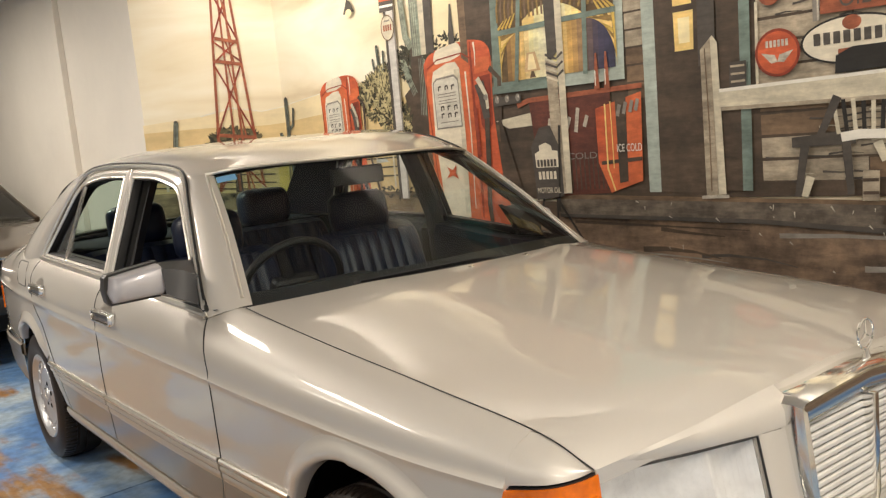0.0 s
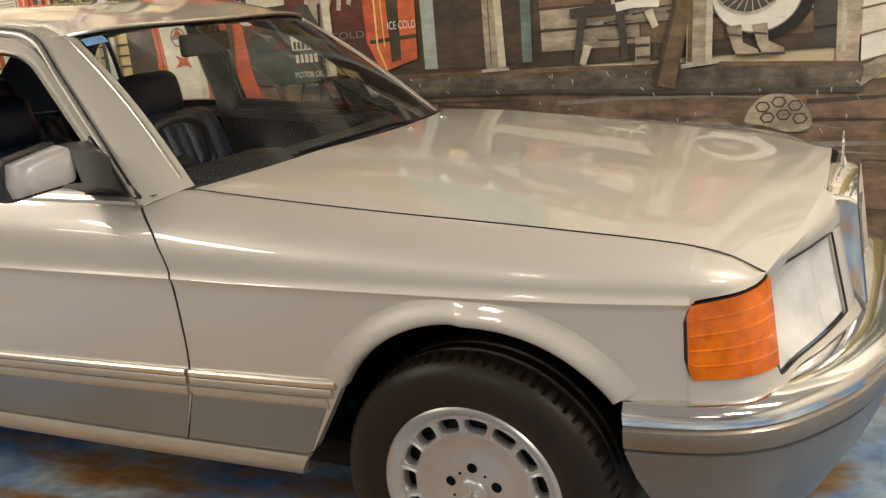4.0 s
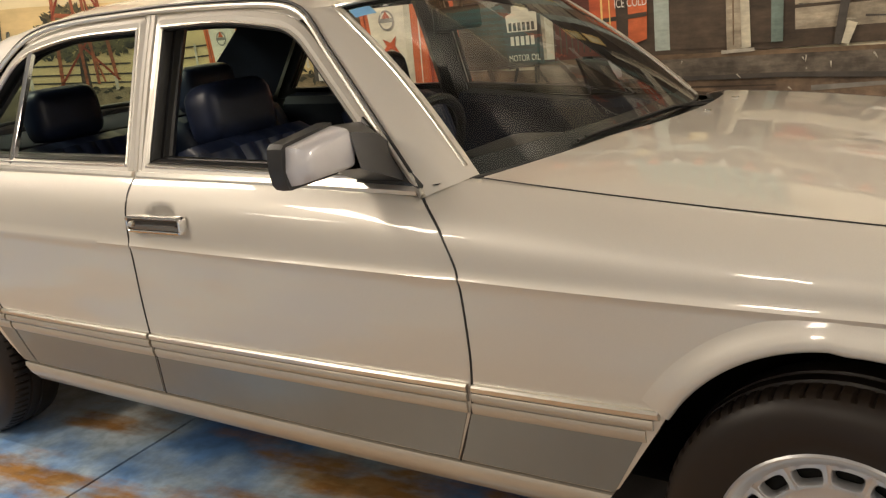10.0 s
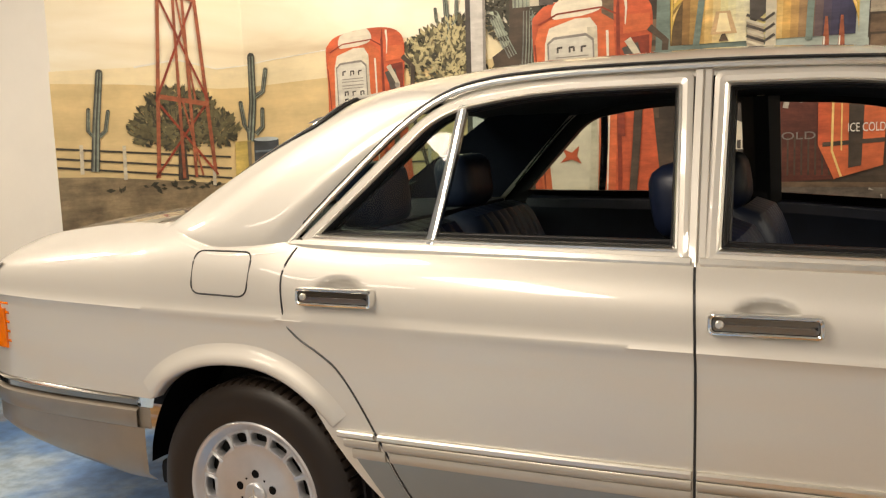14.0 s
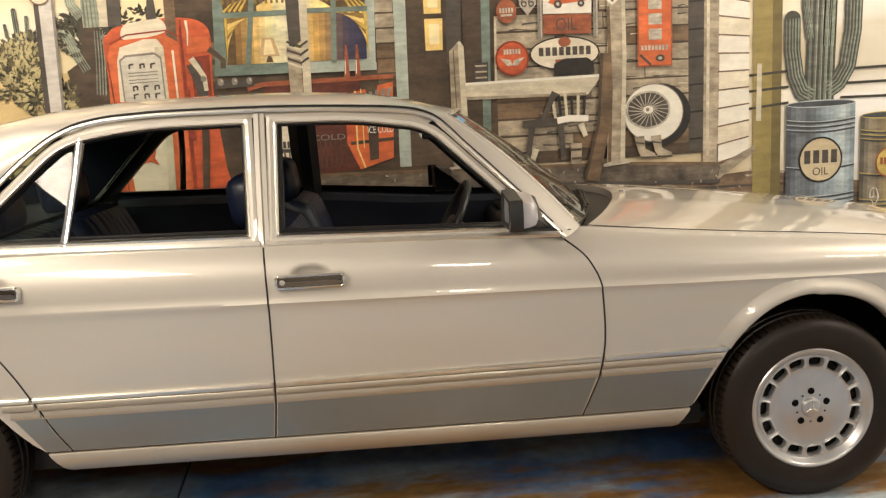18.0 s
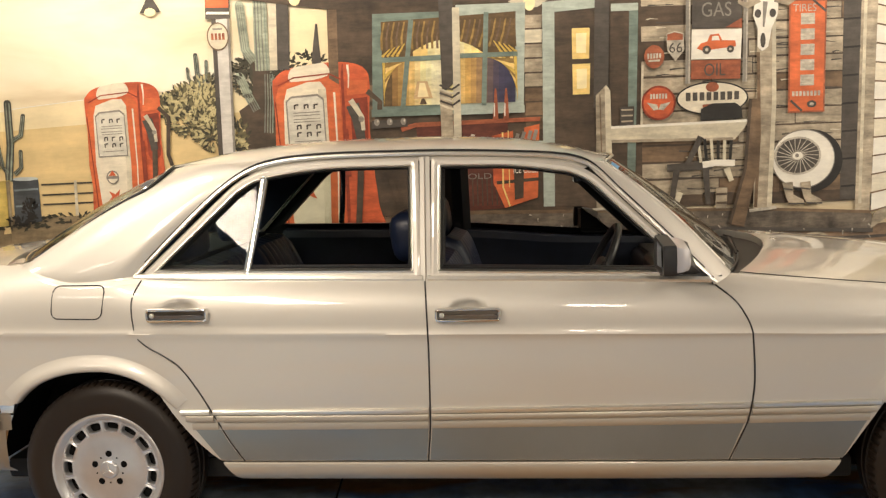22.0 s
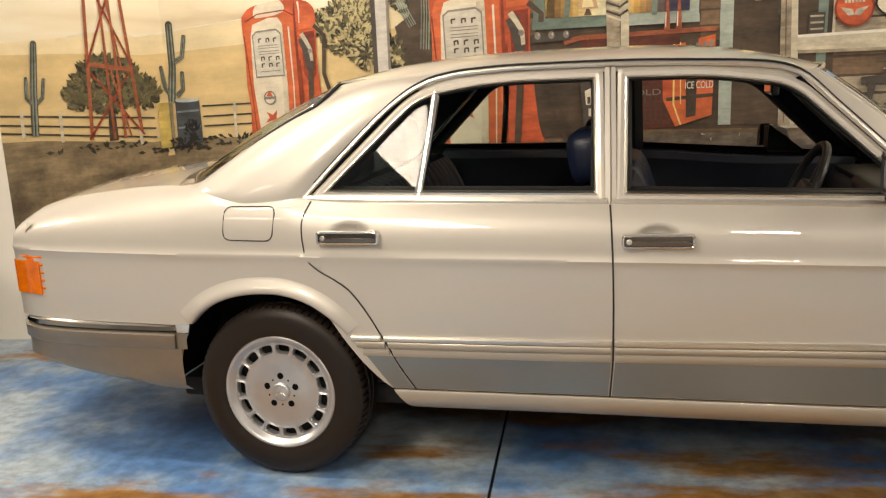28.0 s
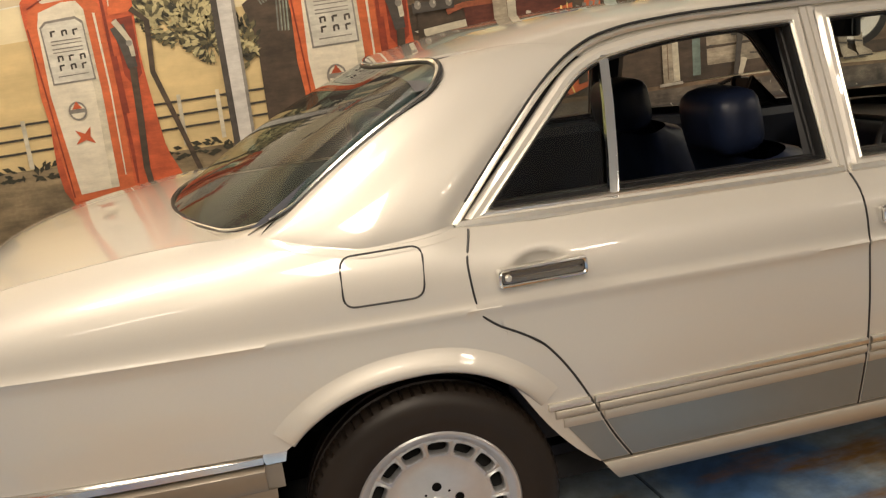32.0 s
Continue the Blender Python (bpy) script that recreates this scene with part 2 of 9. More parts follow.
def tube(bm, pts, r, n=8, closed=False, flat=1.0):
    """A round bar along points."""
    pts = [Vector(p) for p in pts]
    rings = []
    for i, p in enumerate(pts):
        a = pts[i - 1] if (i or closed) else pts[0]
        b = pts[(i + 1) % len(pts)] if (i < len(pts) - 1 or closed) else pts[-1]
        d = (b - a).normalized()
        up = Vector((0, 0, 1)) if abs(d.z) < 0.9 else Vector((0, 1, 0))
        s = d.cross(up).normalized()
        u = s.cross(d)
        rr = r[i] if isinstance(r, (list, tuple)) else r
        rings.append([p + s * math.cos(k * math.tau / n) * rr + u * math.sin(k * math.tau / n) * rr * flat for k in range(n)])
    vs = grid(bm, rings, closed_u=closed, closed_v=True)
    if not closed:
        bm.faces.new(vs[0])
        bm.faces.new(vs[-1])
    return bm


def lathe(bm, prof, n=48, axis="y", at=(0, 0, 0)):
    """Spin (radius, height) about an axis."""
    rows = []
    for k in range(n):
        a = k * math.tau / n
        c, s = math.cos(a), math.sin(a)
        if axis == "y":
            rows.append([(at[0] + r * c, at[1] + h, at[2] + r * s) for r, h in prof])
        elif axis == "x":
            rows.append([(at[0] + h, at[1] + r * c, at[2] + r * s) for r, h in prof])
        else:
            rows.append([(at[0] + r * c, at[1] + r * s, at[2] + h) for r, h in prof])
    grid(bm, rows, closed_u=True)
    bmesh.ops.remove_doubles(bm, verts=bm.verts, dist=1e-5)
    return bm


def lerp(a, b, t):
    return a + (b - a) * t


def curve(table):
    """A smooth function through (x, value) knots in rising x."""
    xs = np.array([k[0] for k in table], float)
    ys = np.array([k[1] for k in table], float)
    d = np.diff(ys) / np.diff(xs)
    m = np.concatenate([[d[0]], [0 if d[i] * d[i + 1] <= 0 else 2 * d[i] * d[i + 1] / (d[i] + d[i + 1]) for i in range(len(d) - 1)], [d[-1]]])

    def f(x):
        x = min(max(x, xs[0]), xs[-1])
        i = min(int(np.searchsorted(xs, x, side="right")) - 1, len(d) - 1)
        h = xs[i + 1] - xs[i]
        t = (x - xs[i]) / h
        return float((2 * t**3 - 3 * t**2 + 1) * ys[i] + (t**3 - 2 * t**2 + t) * h * m[i] + (-2 * t**3 + 3 * t**2) * ys[i + 1] + (t**3 - t**2) * h * m[i + 1])

    return f


def mirrored(ob, parent=None):
    """The same part on the car's other side."""
    me = ob.data.copy()
    me.transform(Matrix.Diagonal((1, -1, 1, 1)))
    me.flip_normals()
    twin = new(ob.name.split(".")[0], me)
    twin.parent = parent if parent is not None else ob.parent
    for key in ("label",):
        if key in ob:
            twin[key] = ob[key]
    return twin


# ---- the room ----
WALL_Y = 1.84
X0, X1, Y0 = -4.585, 6.4, -7.5
CORNER = Vector((-3.05, WALL_Y))
BEND = Vector((-0.526, -0.85))
STUB = 1.06  # length of the slanted wall
END = CORNER + BEND * STUB


def wall_slab(name, a, b, z0, z1, depth, material, label, parent=None):
    """An upright wall from a to b in plan, thickened away from the room (to the left of a to b)."""
    a, b = Vector(a), Vector(b)
    d = (b - a).normalized()
    n = Vector((-d.y, d.x)) * depth
    bm = bmesh.new()
    ring = [a, b, b + n, a + n]
    lo = [bm.verts.new((p.x, p.y, z0)) for p in ring]
    hi = [bm.verts.new((p.x, p.y, z1)) for p in ring]
    bm.faces.new(lo)
    bm.faces.new(hi)
    for i in range(4):
        bm.faces.new((lo[i], lo[(i + 1) % 4], hi[(i + 1) % 4], hi[i]))
    ob = part(name, bm, material, parent, smooth=False)
    return tagged(ob, label, "wall", kind="structure")


WALLWHITE = mat("cream_white_wall_paint", (0.78, 0.74, 0.66), 0.75, 0, 1.2, 0.05, 0.08, fine=40)
WALLGREY = mat("grey_wall_paint", (0.36, 0.35, 0.33), 0.75, 0, 1.2, 0.1, 0.08, fine=40)
CEILING = mat("off_white_ceiling", (0.72, 0.70, 0.66), 0.9, 0, 3, 0.04, 0.1)


def floor_material():
    m = bpy.data.materials.new("worn_blue_floor_paint")
    m.use_nodes = True
    nt = m.node_tree
    b = nt.nodes["Principled BSDF"]
    co = nt.nodes.new("ShaderNodeTexCoord")

    def noise_node(scale, detail, stretch=(1, 1, 1), rough=0.6):
        mp = nt.nodes.new("ShaderNodeMapping")
        mp.inputs["Scale"].default_value = stretch
        mp.inputs["Location"].default_value = (3.1, 1.7, 0)
        n = nt.nodes.new("ShaderNodeTexNoise")
        n.inputs["Scale"].default_value, n.inputs["Detail"].default_value, n.inputs["Roughness"].default_value = scale, detail, rough
        nt.links.new(co.outputs["Object"], mp.inputs["Vector"])
        nt.links.new(mp.outputs["Vector"], n.inputs["Vector"])
        return n.outputs["Fac"]

    def ramp(src, stops):
        r = nt.nodes.new("ShaderNodeValToRGB")
        while len(r.color_ramp.elements) < len(stops):
            r.color_ramp.elements.new(0.5)
        for e, (p, c) in zip(r.color_ramp.elements, stops):
            e.position, e.color = p, (*c, 1)
        nt.links.new(src, r.inputs["Fac"])
        return r.outputs["Color"]

    def mix(f, a, c):
        x = nt.nodes.new("ShaderNodeMix")
        x.data_type = "RGBA"
        nt.links.new(f, x.inputs["Factor"])
        nt.links.new(a, x.inputs["A"])
        nt.links.new(c, x.inputs["B"])
        return x.outputs["Result"]

    blue = ramp(noise_node(1.1, 9), [(0.30, (0.05, 0.15, 0.42)), (0.44, (0.13, 0.27, 0.54)), (0.54, (0.36, 0.47, 0.58)), (0.70, (0.56, 0.61, 0.60))])
    rust = ramp(noise_node(3.5, 8, (0.8, 2.2, 1)), [(0.25, (0.42, 0.24, 0.07)), (0.5, (0.30, 0.15, 0.045)), (0.75, (0.48, 0.37, 0.20))])
    # rust-brown patch along the car; its darkness also stands in for shadow
    mp = nt.nodes.new("ShaderNodeMapping")
    mp.inputs["Scale"].default_value = (0.42, 1.15, 1)
    mp.inputs["Location"].default_value = (0.08, 1.36, 0)
    worn = nt.nodes.new("ShaderNodeTexGradient")
    worn.gradient_type = "SPHERICAL"
    more = nt.nodes.new("ShaderNodeMath")
    more.operation, more.inputs[1].default_value = "MULTIPLY_ADD", 0.17
    nt.links.new(co.outputs["Object"], mp.inputs["Vector"])
    nt.links.new(mp.outputs["Vector"], worn.inputs["Vector"])
    nt.links.new(worn.outputs["Fac"], more.inputs[0])
    nt.links.new(noise_node(0.85, 9, (0.55, 1.5, 1), 0.62), more.inputs[2])
    where = ramp(more.outputs[0], [(0.52, (0, 0, 0)), (0.575, (1, 1, 1))])
    color = mix(where, blue, rust)
    grime = ramp(noise_node(14, 6), [(0.35, (0.62, 0.62, 0.62)), (0.6, (0.95, 0.95, 0.95))])
    mul = nt.nodes.new("ShaderNodeMix")
    mul.data_type, mul.blend_type = "RGBA", "MULTIPLY"
    mul.inputs["Factor"].default_value = 1.0
    nt.links.new(color, mul.inputs["A"])
    nt.links.new(grime, mul.inputs["B"])
    nt.links.new(mul.outputs["Result"], b.inputs["Base Color"])
    rr = nt.nodes.new("ShaderNodeMapRange")
    rr.inputs["To Min"].default_value, rr.inputs["To Max"].default_value = 0.22, 0.5
    nt.links.new(noise_node(5, 6), rr.inputs["Value"])
    nt.links.new(rr.outputs["Result"], b.inputs["Roughness"])
    bp = nt.nodes.new("ShaderNodeBump")
    bp.inputs["Strength"].default_value, bp.inputs["Distance"].default_value = 0.15, 0.003
    nt.links.new(noise_node(30, 5), bp.inputs["Height"])
    nt.links.new(bp.outputs["Normal"], b.inputs["Normal"])
    return m


FLOOR = floor_material()
JOINT = mat("dark_floor_joint", (0.02, 0.022, 0.03), 0.8, 0, 20, 0.4)
# floor: slabs parted by saw cuts, one sheet each
floor = thing("floor", "worn blue painted concrete floor with ochre patches", "floor", kind="structure")
cuts = [-10.0, -3.9, -0.79, 2.6, 5.2, 7.0]
for a, b in zip(cuts, cuts[1:]):
    part("floor_slab", bx(a + 0.006, b - 0.006, -8.0, 4.0, -0.12, 0.0), FLOOR, floor, smooth=False)
part("joint_bed", bx(-10, 7, -8, 4, -0.16, -0.012), JOINT, floor, smooth=False)

ceiling = tagged(part("ceiling", bx(-10, 7, -8, 4, CEIL, CEIL + 0.1), CEILING, smooth=False), "plain off-white ceiling", "ceiling", kind="structure")
# unseen wall, kept grey so that less light bounces on the car's flank
wall_slab("wall_south", (-10, -7.8), (7, -7.8), 0, CEIL, -0.15, WALLGREY, "unseen grey wall added behind the showroom floor to dim reflections")
wall_slab("wall_west", (-9.8, -8), (-9.8, 4), 0, CEIL, 0.15, WALLWHITE, "plain cream end wall")
wall_slab("wall_recess", (END.x, END.y), (-9.8, END.y), 0, CEIL, -0.2, WALLWHITE, "plain cream wall beside the mural")
part("wall_band", bx(-5.16, -5.0, END.y - 0.05, END.y + 0.02, 0, CEIL), WALLWHITE, smooth=False)
tagged(bpy.data.objects["wall_band"], "narrow cream pilaster on the plain wall", "pilaster", kind="structure")

# ---- the saloon car: x forward, y to its left, z up ----
car = thing("car", "silver-beige metallic saloon car with amber indicators and alloy wheels", "car", loc=(0.0044, 0.0498, 0), rz=-5)
FX, RX, WR = 1.4675, -1.4675, 0.315
crease_z = curve([(-2.6, 0.822), (-1.33, 0.812), (-0.3, 0.798), (0.755, 0.783), (1.9, 0.758), (2.2, 0.75)])
top_z = curve([(-2.62, 0.90), (-2.5, 0.962), (-2.3, 1.005), (-1.9, 1.04), (-1.4, 1.042), (-0.3, 1.03), (0.45, 1.006), (0.75, 0.962), (1.2, 0.916), (1.65, 0.878), (1.9, 0.850), (1.98, 0.830), (2.052, 0.788), (2.1, 0.755)])
top_y = curve([(-2.62, 0.62), (-2.3, 0.66), (-1.9, 0.715), (-1.75, 0.765), (-1.6, 0.79), (-1.41, 0.79), (-1.28, 0.735), (-1.1, 0.705), (0.4, 0.72), (0.75, 0.752), (1.65, 0.745), (1.9, 0.733), (2.02, 0.715), (2.1, 0.68)])
plan_y = curve([(-2.64, 0.70), (-2.56, 0.765), (-2.4, 0.812), (-2.1, 0.848), (-1.6, 0.882), (-0.8, 0.897), (0.3, 0.898), (1.0, 0.888), (1.6, 0.858), (1.9, 0.814), (2.0, 0.788), (2.06, 0.762), (2.1, 0.735), (2.14, 0.68)])
low_y = curve([(0.20, -0.055), (0.28, -0.038), (0.36, -0.026), (0.47, -0.014), (0.56, -0.004), (0.68, 0.0), (0.83, 0.0)])


def half_width(x, z):
    """Half the car's width at a length and height on its flank."""
    c, yc = crease_z(x), plan_y(x)
    if z <= c:
        return yc + low_y(z)
    h = min(1.0, (z - c) / (top_z(x) - c))
    th = top_y(x)
    return yc - (yc - th) * (0.08 * h + 0.92 * h**3.8)


def flank(x, z, out=0.0):
    return Vector((x, -half_width(x, z) - out, z))


# wheel openings: round over the wheel, then a straight slant down to the sill on the side of the doors
ARCH = {FX: (0.352, 0.400, 0.520, 0.62), RX: (0.356, 0.370, 0.530, 0.72)}  # reach and rise of the arc, height and slope of the slant
BUMPER_SIDE = {FX: (0.375, 0.42), RX: (0.41, 0.395)}


def arch_reach(cx, z):
    """Distance from the wheel's middle to its opening's edge on the side of the doors."""
    rx, rz, zt, slope = ARCH[cx]
    if z >= zt:
        return rx * math.sqrt(max(0.0, 1 - ((z - WR) / rz) ** 2))
    return rx * math.sqrt(1 - ((zt - WR) / rz) ** 2) + slope * (zt - z)


def arch_z(x):
    """The wheel openings' edge over x, or None away from them."""
    for cx, side in ((FX, -1), (RX, 1)):
        d = (x - cx) * side
        if d >= 0:
            rx, rz, zt, slope = ARCH[cx]
            dt = arch_reach(cx, zt)
            if d <= dt:
                return WR + rz * math.sqrt(1 - (d / rx) ** 2)
            z = zt - (d - dt) / slope
            if z > 0.29:
                return z
            continue
        rx, rise = BUMPER_SIDE[cx]
        if -d < rx:
            return 0.29 + rise * (1 - (-d / rx) ** 2.3) ** (1 / 2.3)
    return None


def arch_edge(cx, z_door, z_bumper, n=56):
    """Points along an opening's edge, from the doors' side over the top to the bumper's side, evenly spaced."""
    side = -1 if cx > 0 else 1
    zt_door, pts = WR + ARCH[cx][1], []
    for k in range(60):
        z = lerp(z_door, zt_door, 1 - (1 - k / 59) ** 2)
        pts.append((cx + side * arch_reach(cx, z), z))
    rx, rise = BUMPER_SIDE[cx]
    for k in range(1, 60):
        z = lerp(0.29 + rise, z_bumper, (k / 59) ** 2)
        pts.append((cx - side * rx * max(0.0, 1 - ((z - 0.29) / rise) ** 2.3) ** (1 / 2.3), z))
    run = np.concatenate([[0], np.cumsum([math.dist(a, b) for a, b in zip(pts, pts[1:])])])
    at = np.linspace(0, run[-1], n)
    return list(zip(np.interp(at, run, [p[0] for p in pts]).tolist(), np.interp(at, run, [p[1] for p in pts]).tolist()))


def uppers(x, z0, ztop):
    """Heights of the rows above z0, with rows close to the crease."""
    c = crease_z(x)
    zs = [lerp(z0, c - 0.010, k / 3) for k in range(4)] + [c, c + 0.008]
    return zs + [lerp(c + 0.008, ztop, math.sin(k / 24 * math.pi / 2) ** 0.9) for k in range(1, 25)]


HANDLES = [(-1.159, 0.8786), (-0.162, 0.8637)]  # middles of the door handles


def side_panel(name, xs, zlow, ztop, xl=None, xr=None, reach=0.3, mid=0.735, label="", parent=None, rib=0.006):
    """A flank panel: columns at xs from zlow(x) up to ztop(x); xl(z), xr(z) bend its ends."""
    x0, x1 = xs[0], xs[-1]
    rows = []
    for xn in xs:
        wl = max(0.0, 1 - (xn - x0) / reach) if xl else 0
        wr = max(0.0, 1 - (x1 - xn) / reach) if xr else 0

        def at(z):
            x = xn + (wl * (xl(z) - x0) if xl else 0) + (wr * (xr(z) - x1) if xr else 0)
            bump = rib * math.exp(-(((z - crease_z(x)) / 0.0085) ** 2))
            for hx, hz in HANDLES:
                q = math.hypot((x - hx) / 0.062, (z - hz - 0.012) / 0.034)
                bump -= 0.016 * max(0.0, min(1.0, (1.1 - q) / 0.5))
            return flank(x, z, bump)

        lo, hi = zlow(xn), ztop(xn)
        m = max(mid, lo + 0.01)
        zs = [lerp(lo, m, k / 9) for k in range(9)] + uppers(xn, m, hi)
        rows.append([at(z) for z in zs])
    bm = bmesh.new()
    grid(bm, rows)
    rim_in(bm, (0, 0.03, 0))
    return part(name, bm, PAINT, parent or car, label, sharp=50)


def spread(a, b, n, tight=()):
    """Lengths from a to b, closer together at the tight ones."""
    xs = set(np.linspace(a, b, n).round(4).tolist())
    for c in tight:
        xs |= {round(c + d, 4) for d in (-0.05, -0.025, -0.012, -0.005, -0.002, 0.0, 0.002, 0.005, 0.012, 0.025, 0.05) if a < c + d < b}
    return sorted(xs)


GAP = 0.003
fender_seam = curve([(0.34, 0.688), (0.42, 0.722), (0.5, 0.752), (0.63, 0.767), (0.78, 0.760), (0.87, 0.722), (0.95, 0.632), (1.0, 0.56)])
mid_seam = curve([(0.34, -0.317), (0.5, -0.302), (0.75, -0.298), (0.9, -0.302), (1.0, -0.312)])
rear_seam = curve([(0.34, -0.958), (0.42, -1.008), (0.516, -1.056), (0.62, -1.112), (0.70, -1.172), (0.735, -1.222), (0.77, -1.282), (0.81, -1.318), (0.915, -1.328), (1.0, -1.303)])
SILL = 0.35
belt_z = curve([(-1.45, 1.004), (-1.32, 1.0), (-0.327, 0.975), (0.634, 0.953), (0.8, 0.945)])


def fender_low(x):
    a = arch_z(x)
    if x < FX:
        return max(SILL, a or 0)
    return max(0.555, a or 0)


def quarter_low(x):
    a = arch_z(x)
    if x > RX:
        return max(SILL, a or 0)
    return max(0.555, a or 0)


PILLAR_X = -1.78  # where the rear pillar's foot begins on the quarter panel


def pillar_foot(x):
    """Height of the line where the rear pillar grows out of the quarter panel."""
    q = min(1.0, max(0.0, (x - PILLAR_X) / (-1.338 - PILLAR_X)))
    return lerp(top_z(PILLAR_X) - 0.001, 0.986, min(1.0, q * 2.0) ** 0.9) + 0.011 * max(0.0, (q - 0.55) / 0.45) ** 2


def quarter_top(x):
    return min(top_z(x) - 0.0005, pillar_foot(x)) if x > PILLAR_X else top_z(x) - 0.0005


def fender_top(x):
    return top_z(x) - 0.0005


front_fender = side_panel("front_fender", spread(0.691, 1.926, 70, (FX - 0.34, FX + 0.36)), fender_low, fender_top, xl=lambda z: fender_seam(z) + GAP, reach=0.25)
front_door = side_panel("front_door", spread(-0.314, 0.685, 30, (-0.225, -0.105)), lambda x: SILL, lambda x: belt_z(x), xl=lambda z: mid_seam(z) + GAP, xr=lambda z: fender_seam(z) - GAP, reach=0.6)
rear_door = side_panel("rear_door", spread(-0.955, -0.320, 70), lambda x: SILL, lambda x: belt_z(x), xl=lambda z: rear_seam(z) + GAP, xr=lambda z: mid_seam(z) - GAP, reach=0.635)
quarter = side_panel("rear_quarter_panel", spread(-2.585, -0.961, 80, (RX - 0.36, RX + 0.33)), quarter_low, quarter_top, xr=lambda z: rear_seam(z) - GAP, reach=0.30)


def arch_lip(cx, z_door, z_bumper, name):
    """The rounded flare round a wheel opening."""
    edge = arch_edge(cx, z_door, z_bumper)
    rows = []
    n = len(edge)
    for k, (x, z) in enumerate(edge):
        a, b = Vector(edge[max(0, k - 2)]), Vector(edge[min(n - 1, k + 2)])
        d = (b - a).normalized()
        out = Vector((-d.y, d.x))
        if out.dot(Vector((x - cx, z - WR))) < 0:
            out = -out
        fade = min(1.0, (k + 1) / 8, (n - k) / 8)
        row = []
        for f, o in ((-0.006, -0.03), (-0.006, 0.0), (-0.003, 0.012), (0.002, 0.017), (0.009, 0.0185), (0.019, 0.0160), (0.030, 0.0105), (0.042, 0.0045), (0.055, 0.0), (0.075, -0.004)):
            px, pz = x + out.x * f, z + out.y * f
            row.append((px, -half_width(min(max(px, -2.58), 2.1), pz) - (o * (0.25 + 0.75 * fade) if o > 0 else o), pz))
        rows.append(row)
    bm = bmesh.new()
    grid(bm, rows)
    return part(name, bm, PAINT, car, sharp=60)


lip_f = arch_lip(FX, 0.545, 0.55, "front_arch_flare")
lip_r = arch_lip(RX, 0.545, 0.565, "rear_arch_flare")


def strip(name, x0, x1, zc, h, out, material, parent, n=24, z_fn=None):
    """A raised rubbing strip on the flank."""
    rows = []
    for k in range(n + 1):
        x = lerp(x0, x1, k / n)
        z = z_fn(x) if z_fn else zc
        y = [(-h / 2, -0.004), (-h / 2, out * 0.6), (-h / 4, out), (h / 4, out), (h / 2, out * 0.6), (h / 2, -0.004)]
        rows.append([flank(x, z + dz, o) for dz, o in y])
    bm = bmesh.new()
    vs = grid(bm, rows)
    bm.faces.new(vs[0])
    bm.faces.new(vs[-1])
    return part(name, bm, material, parent, sharp=40)


def rise(x):
    """The mouldings climb a little towards the front wheel."""
    return 0.010 * max(0.0, x + 0.5)


def cladding(name, xlo, xhi, parent):
    """Ribbed lower panel: a bright strip over a body-colour rib over a flat skirt."""
    made = [strip("bright_strip", xlo(0.531), xhi(0.531), 0.531, 0.018, 0.012, BRUSHED, parent, z_fn=lambda x: 0.531 + rise(x)),
            strip("ribbed_moulding", xlo(0.508), xhi(0.508), 0.508, 0.022, 0.010, CLAD, parent, z_fn=lambda x: 0.508 + rise(x)),
            strip("lower_moulding", xlo(0.480), xhi(0.480), 0.480, 0.026, 0.006, CLAD, parent, z_fn=lambda x: 0.480 + rise(x))]
    rows = []
    for z in np.linspace(0.353, 0.467, 7):
        z = float(z)
        rows.append([flank(x, z + rise(x) * (z - 0.353) / 0.114, 0.0028) for x in (lerp(xlo(z), xhi(z), k / 20) for k in range(21))])
    bm = bmesh.new()
    grid(bm, rows)
    rim_in(bm, (0, 0.012, 0))
    made.append(part("lower_cladding", bm, GREYCLAD, parent, "grey lower cladding panel"))
    return made


trims = []
trims += cladding("front_door", lambda z: mid_seam(z) + 0.006, lambda z: fender_seam(z) - 0.006, front_door)
trims += cladding("rear_door", lambda z: rear_seam(z) + 0.006, lambda z: mid_seam(z) - 0.006, rear_door)
trims += cladding("front_fender", lambda z: fender_seam(z) + 0.006, lambda z: FX - arch_reach(FX, z) - 0.004, front_fender)
trims += cladding("rear_quarter_panel", lambda z: RX + arch_reach(RX, z) + 0.004, lambda z: rear_seam(z) - 0.006, quarter)

# sill under the doors, its ends cut along the slant of the wheel openings
rows = []
SILL_SECTION = [(0.345, 0.006), (0.335, 0.012), (0.31, 0.010), (0.285, -0.002), (0.272, -0.02), (0.255, -0.07)]
for k in range(41):
    rows.append([flank(lerp(RX + arch_reach(RX, z) + 0.004, FX - arch_reach(FX, z) - 0.004, k / 40), z, o) for z, o in SILL_SECTION])
bm = bmesh.new()
grid(bm, rows)
rim_in(bm, (0, 0.02, 0))
sill = part("sill", bm, CLAD, car, sharp=50)

# dark inner shell closes the body behind the gaps
rows = []
for x in np.linspace(-2.5, 2.0, 60):
    x = float(x)
    a = max((arch_z(x) or 0) + 0.03, 0.30) if arch_z(x) else (0.56 if (x > FX or x < RX) else 0.30)
    t = min(0.93, belt_z(min(max(x, -1.3), 0.7)) - 0.02) if -1.4 < x < 0.75 else top_z(x) - 0.06
    rows.append([(x, -half_width(x, lerp(a, t, k / 8)) + 0.034, lerp(a, t, k / 8)) for k in range(9)])
bm = bmesh.new()
grid(bm, rows)
inner = part("inner_shell", bm, DARK, car)

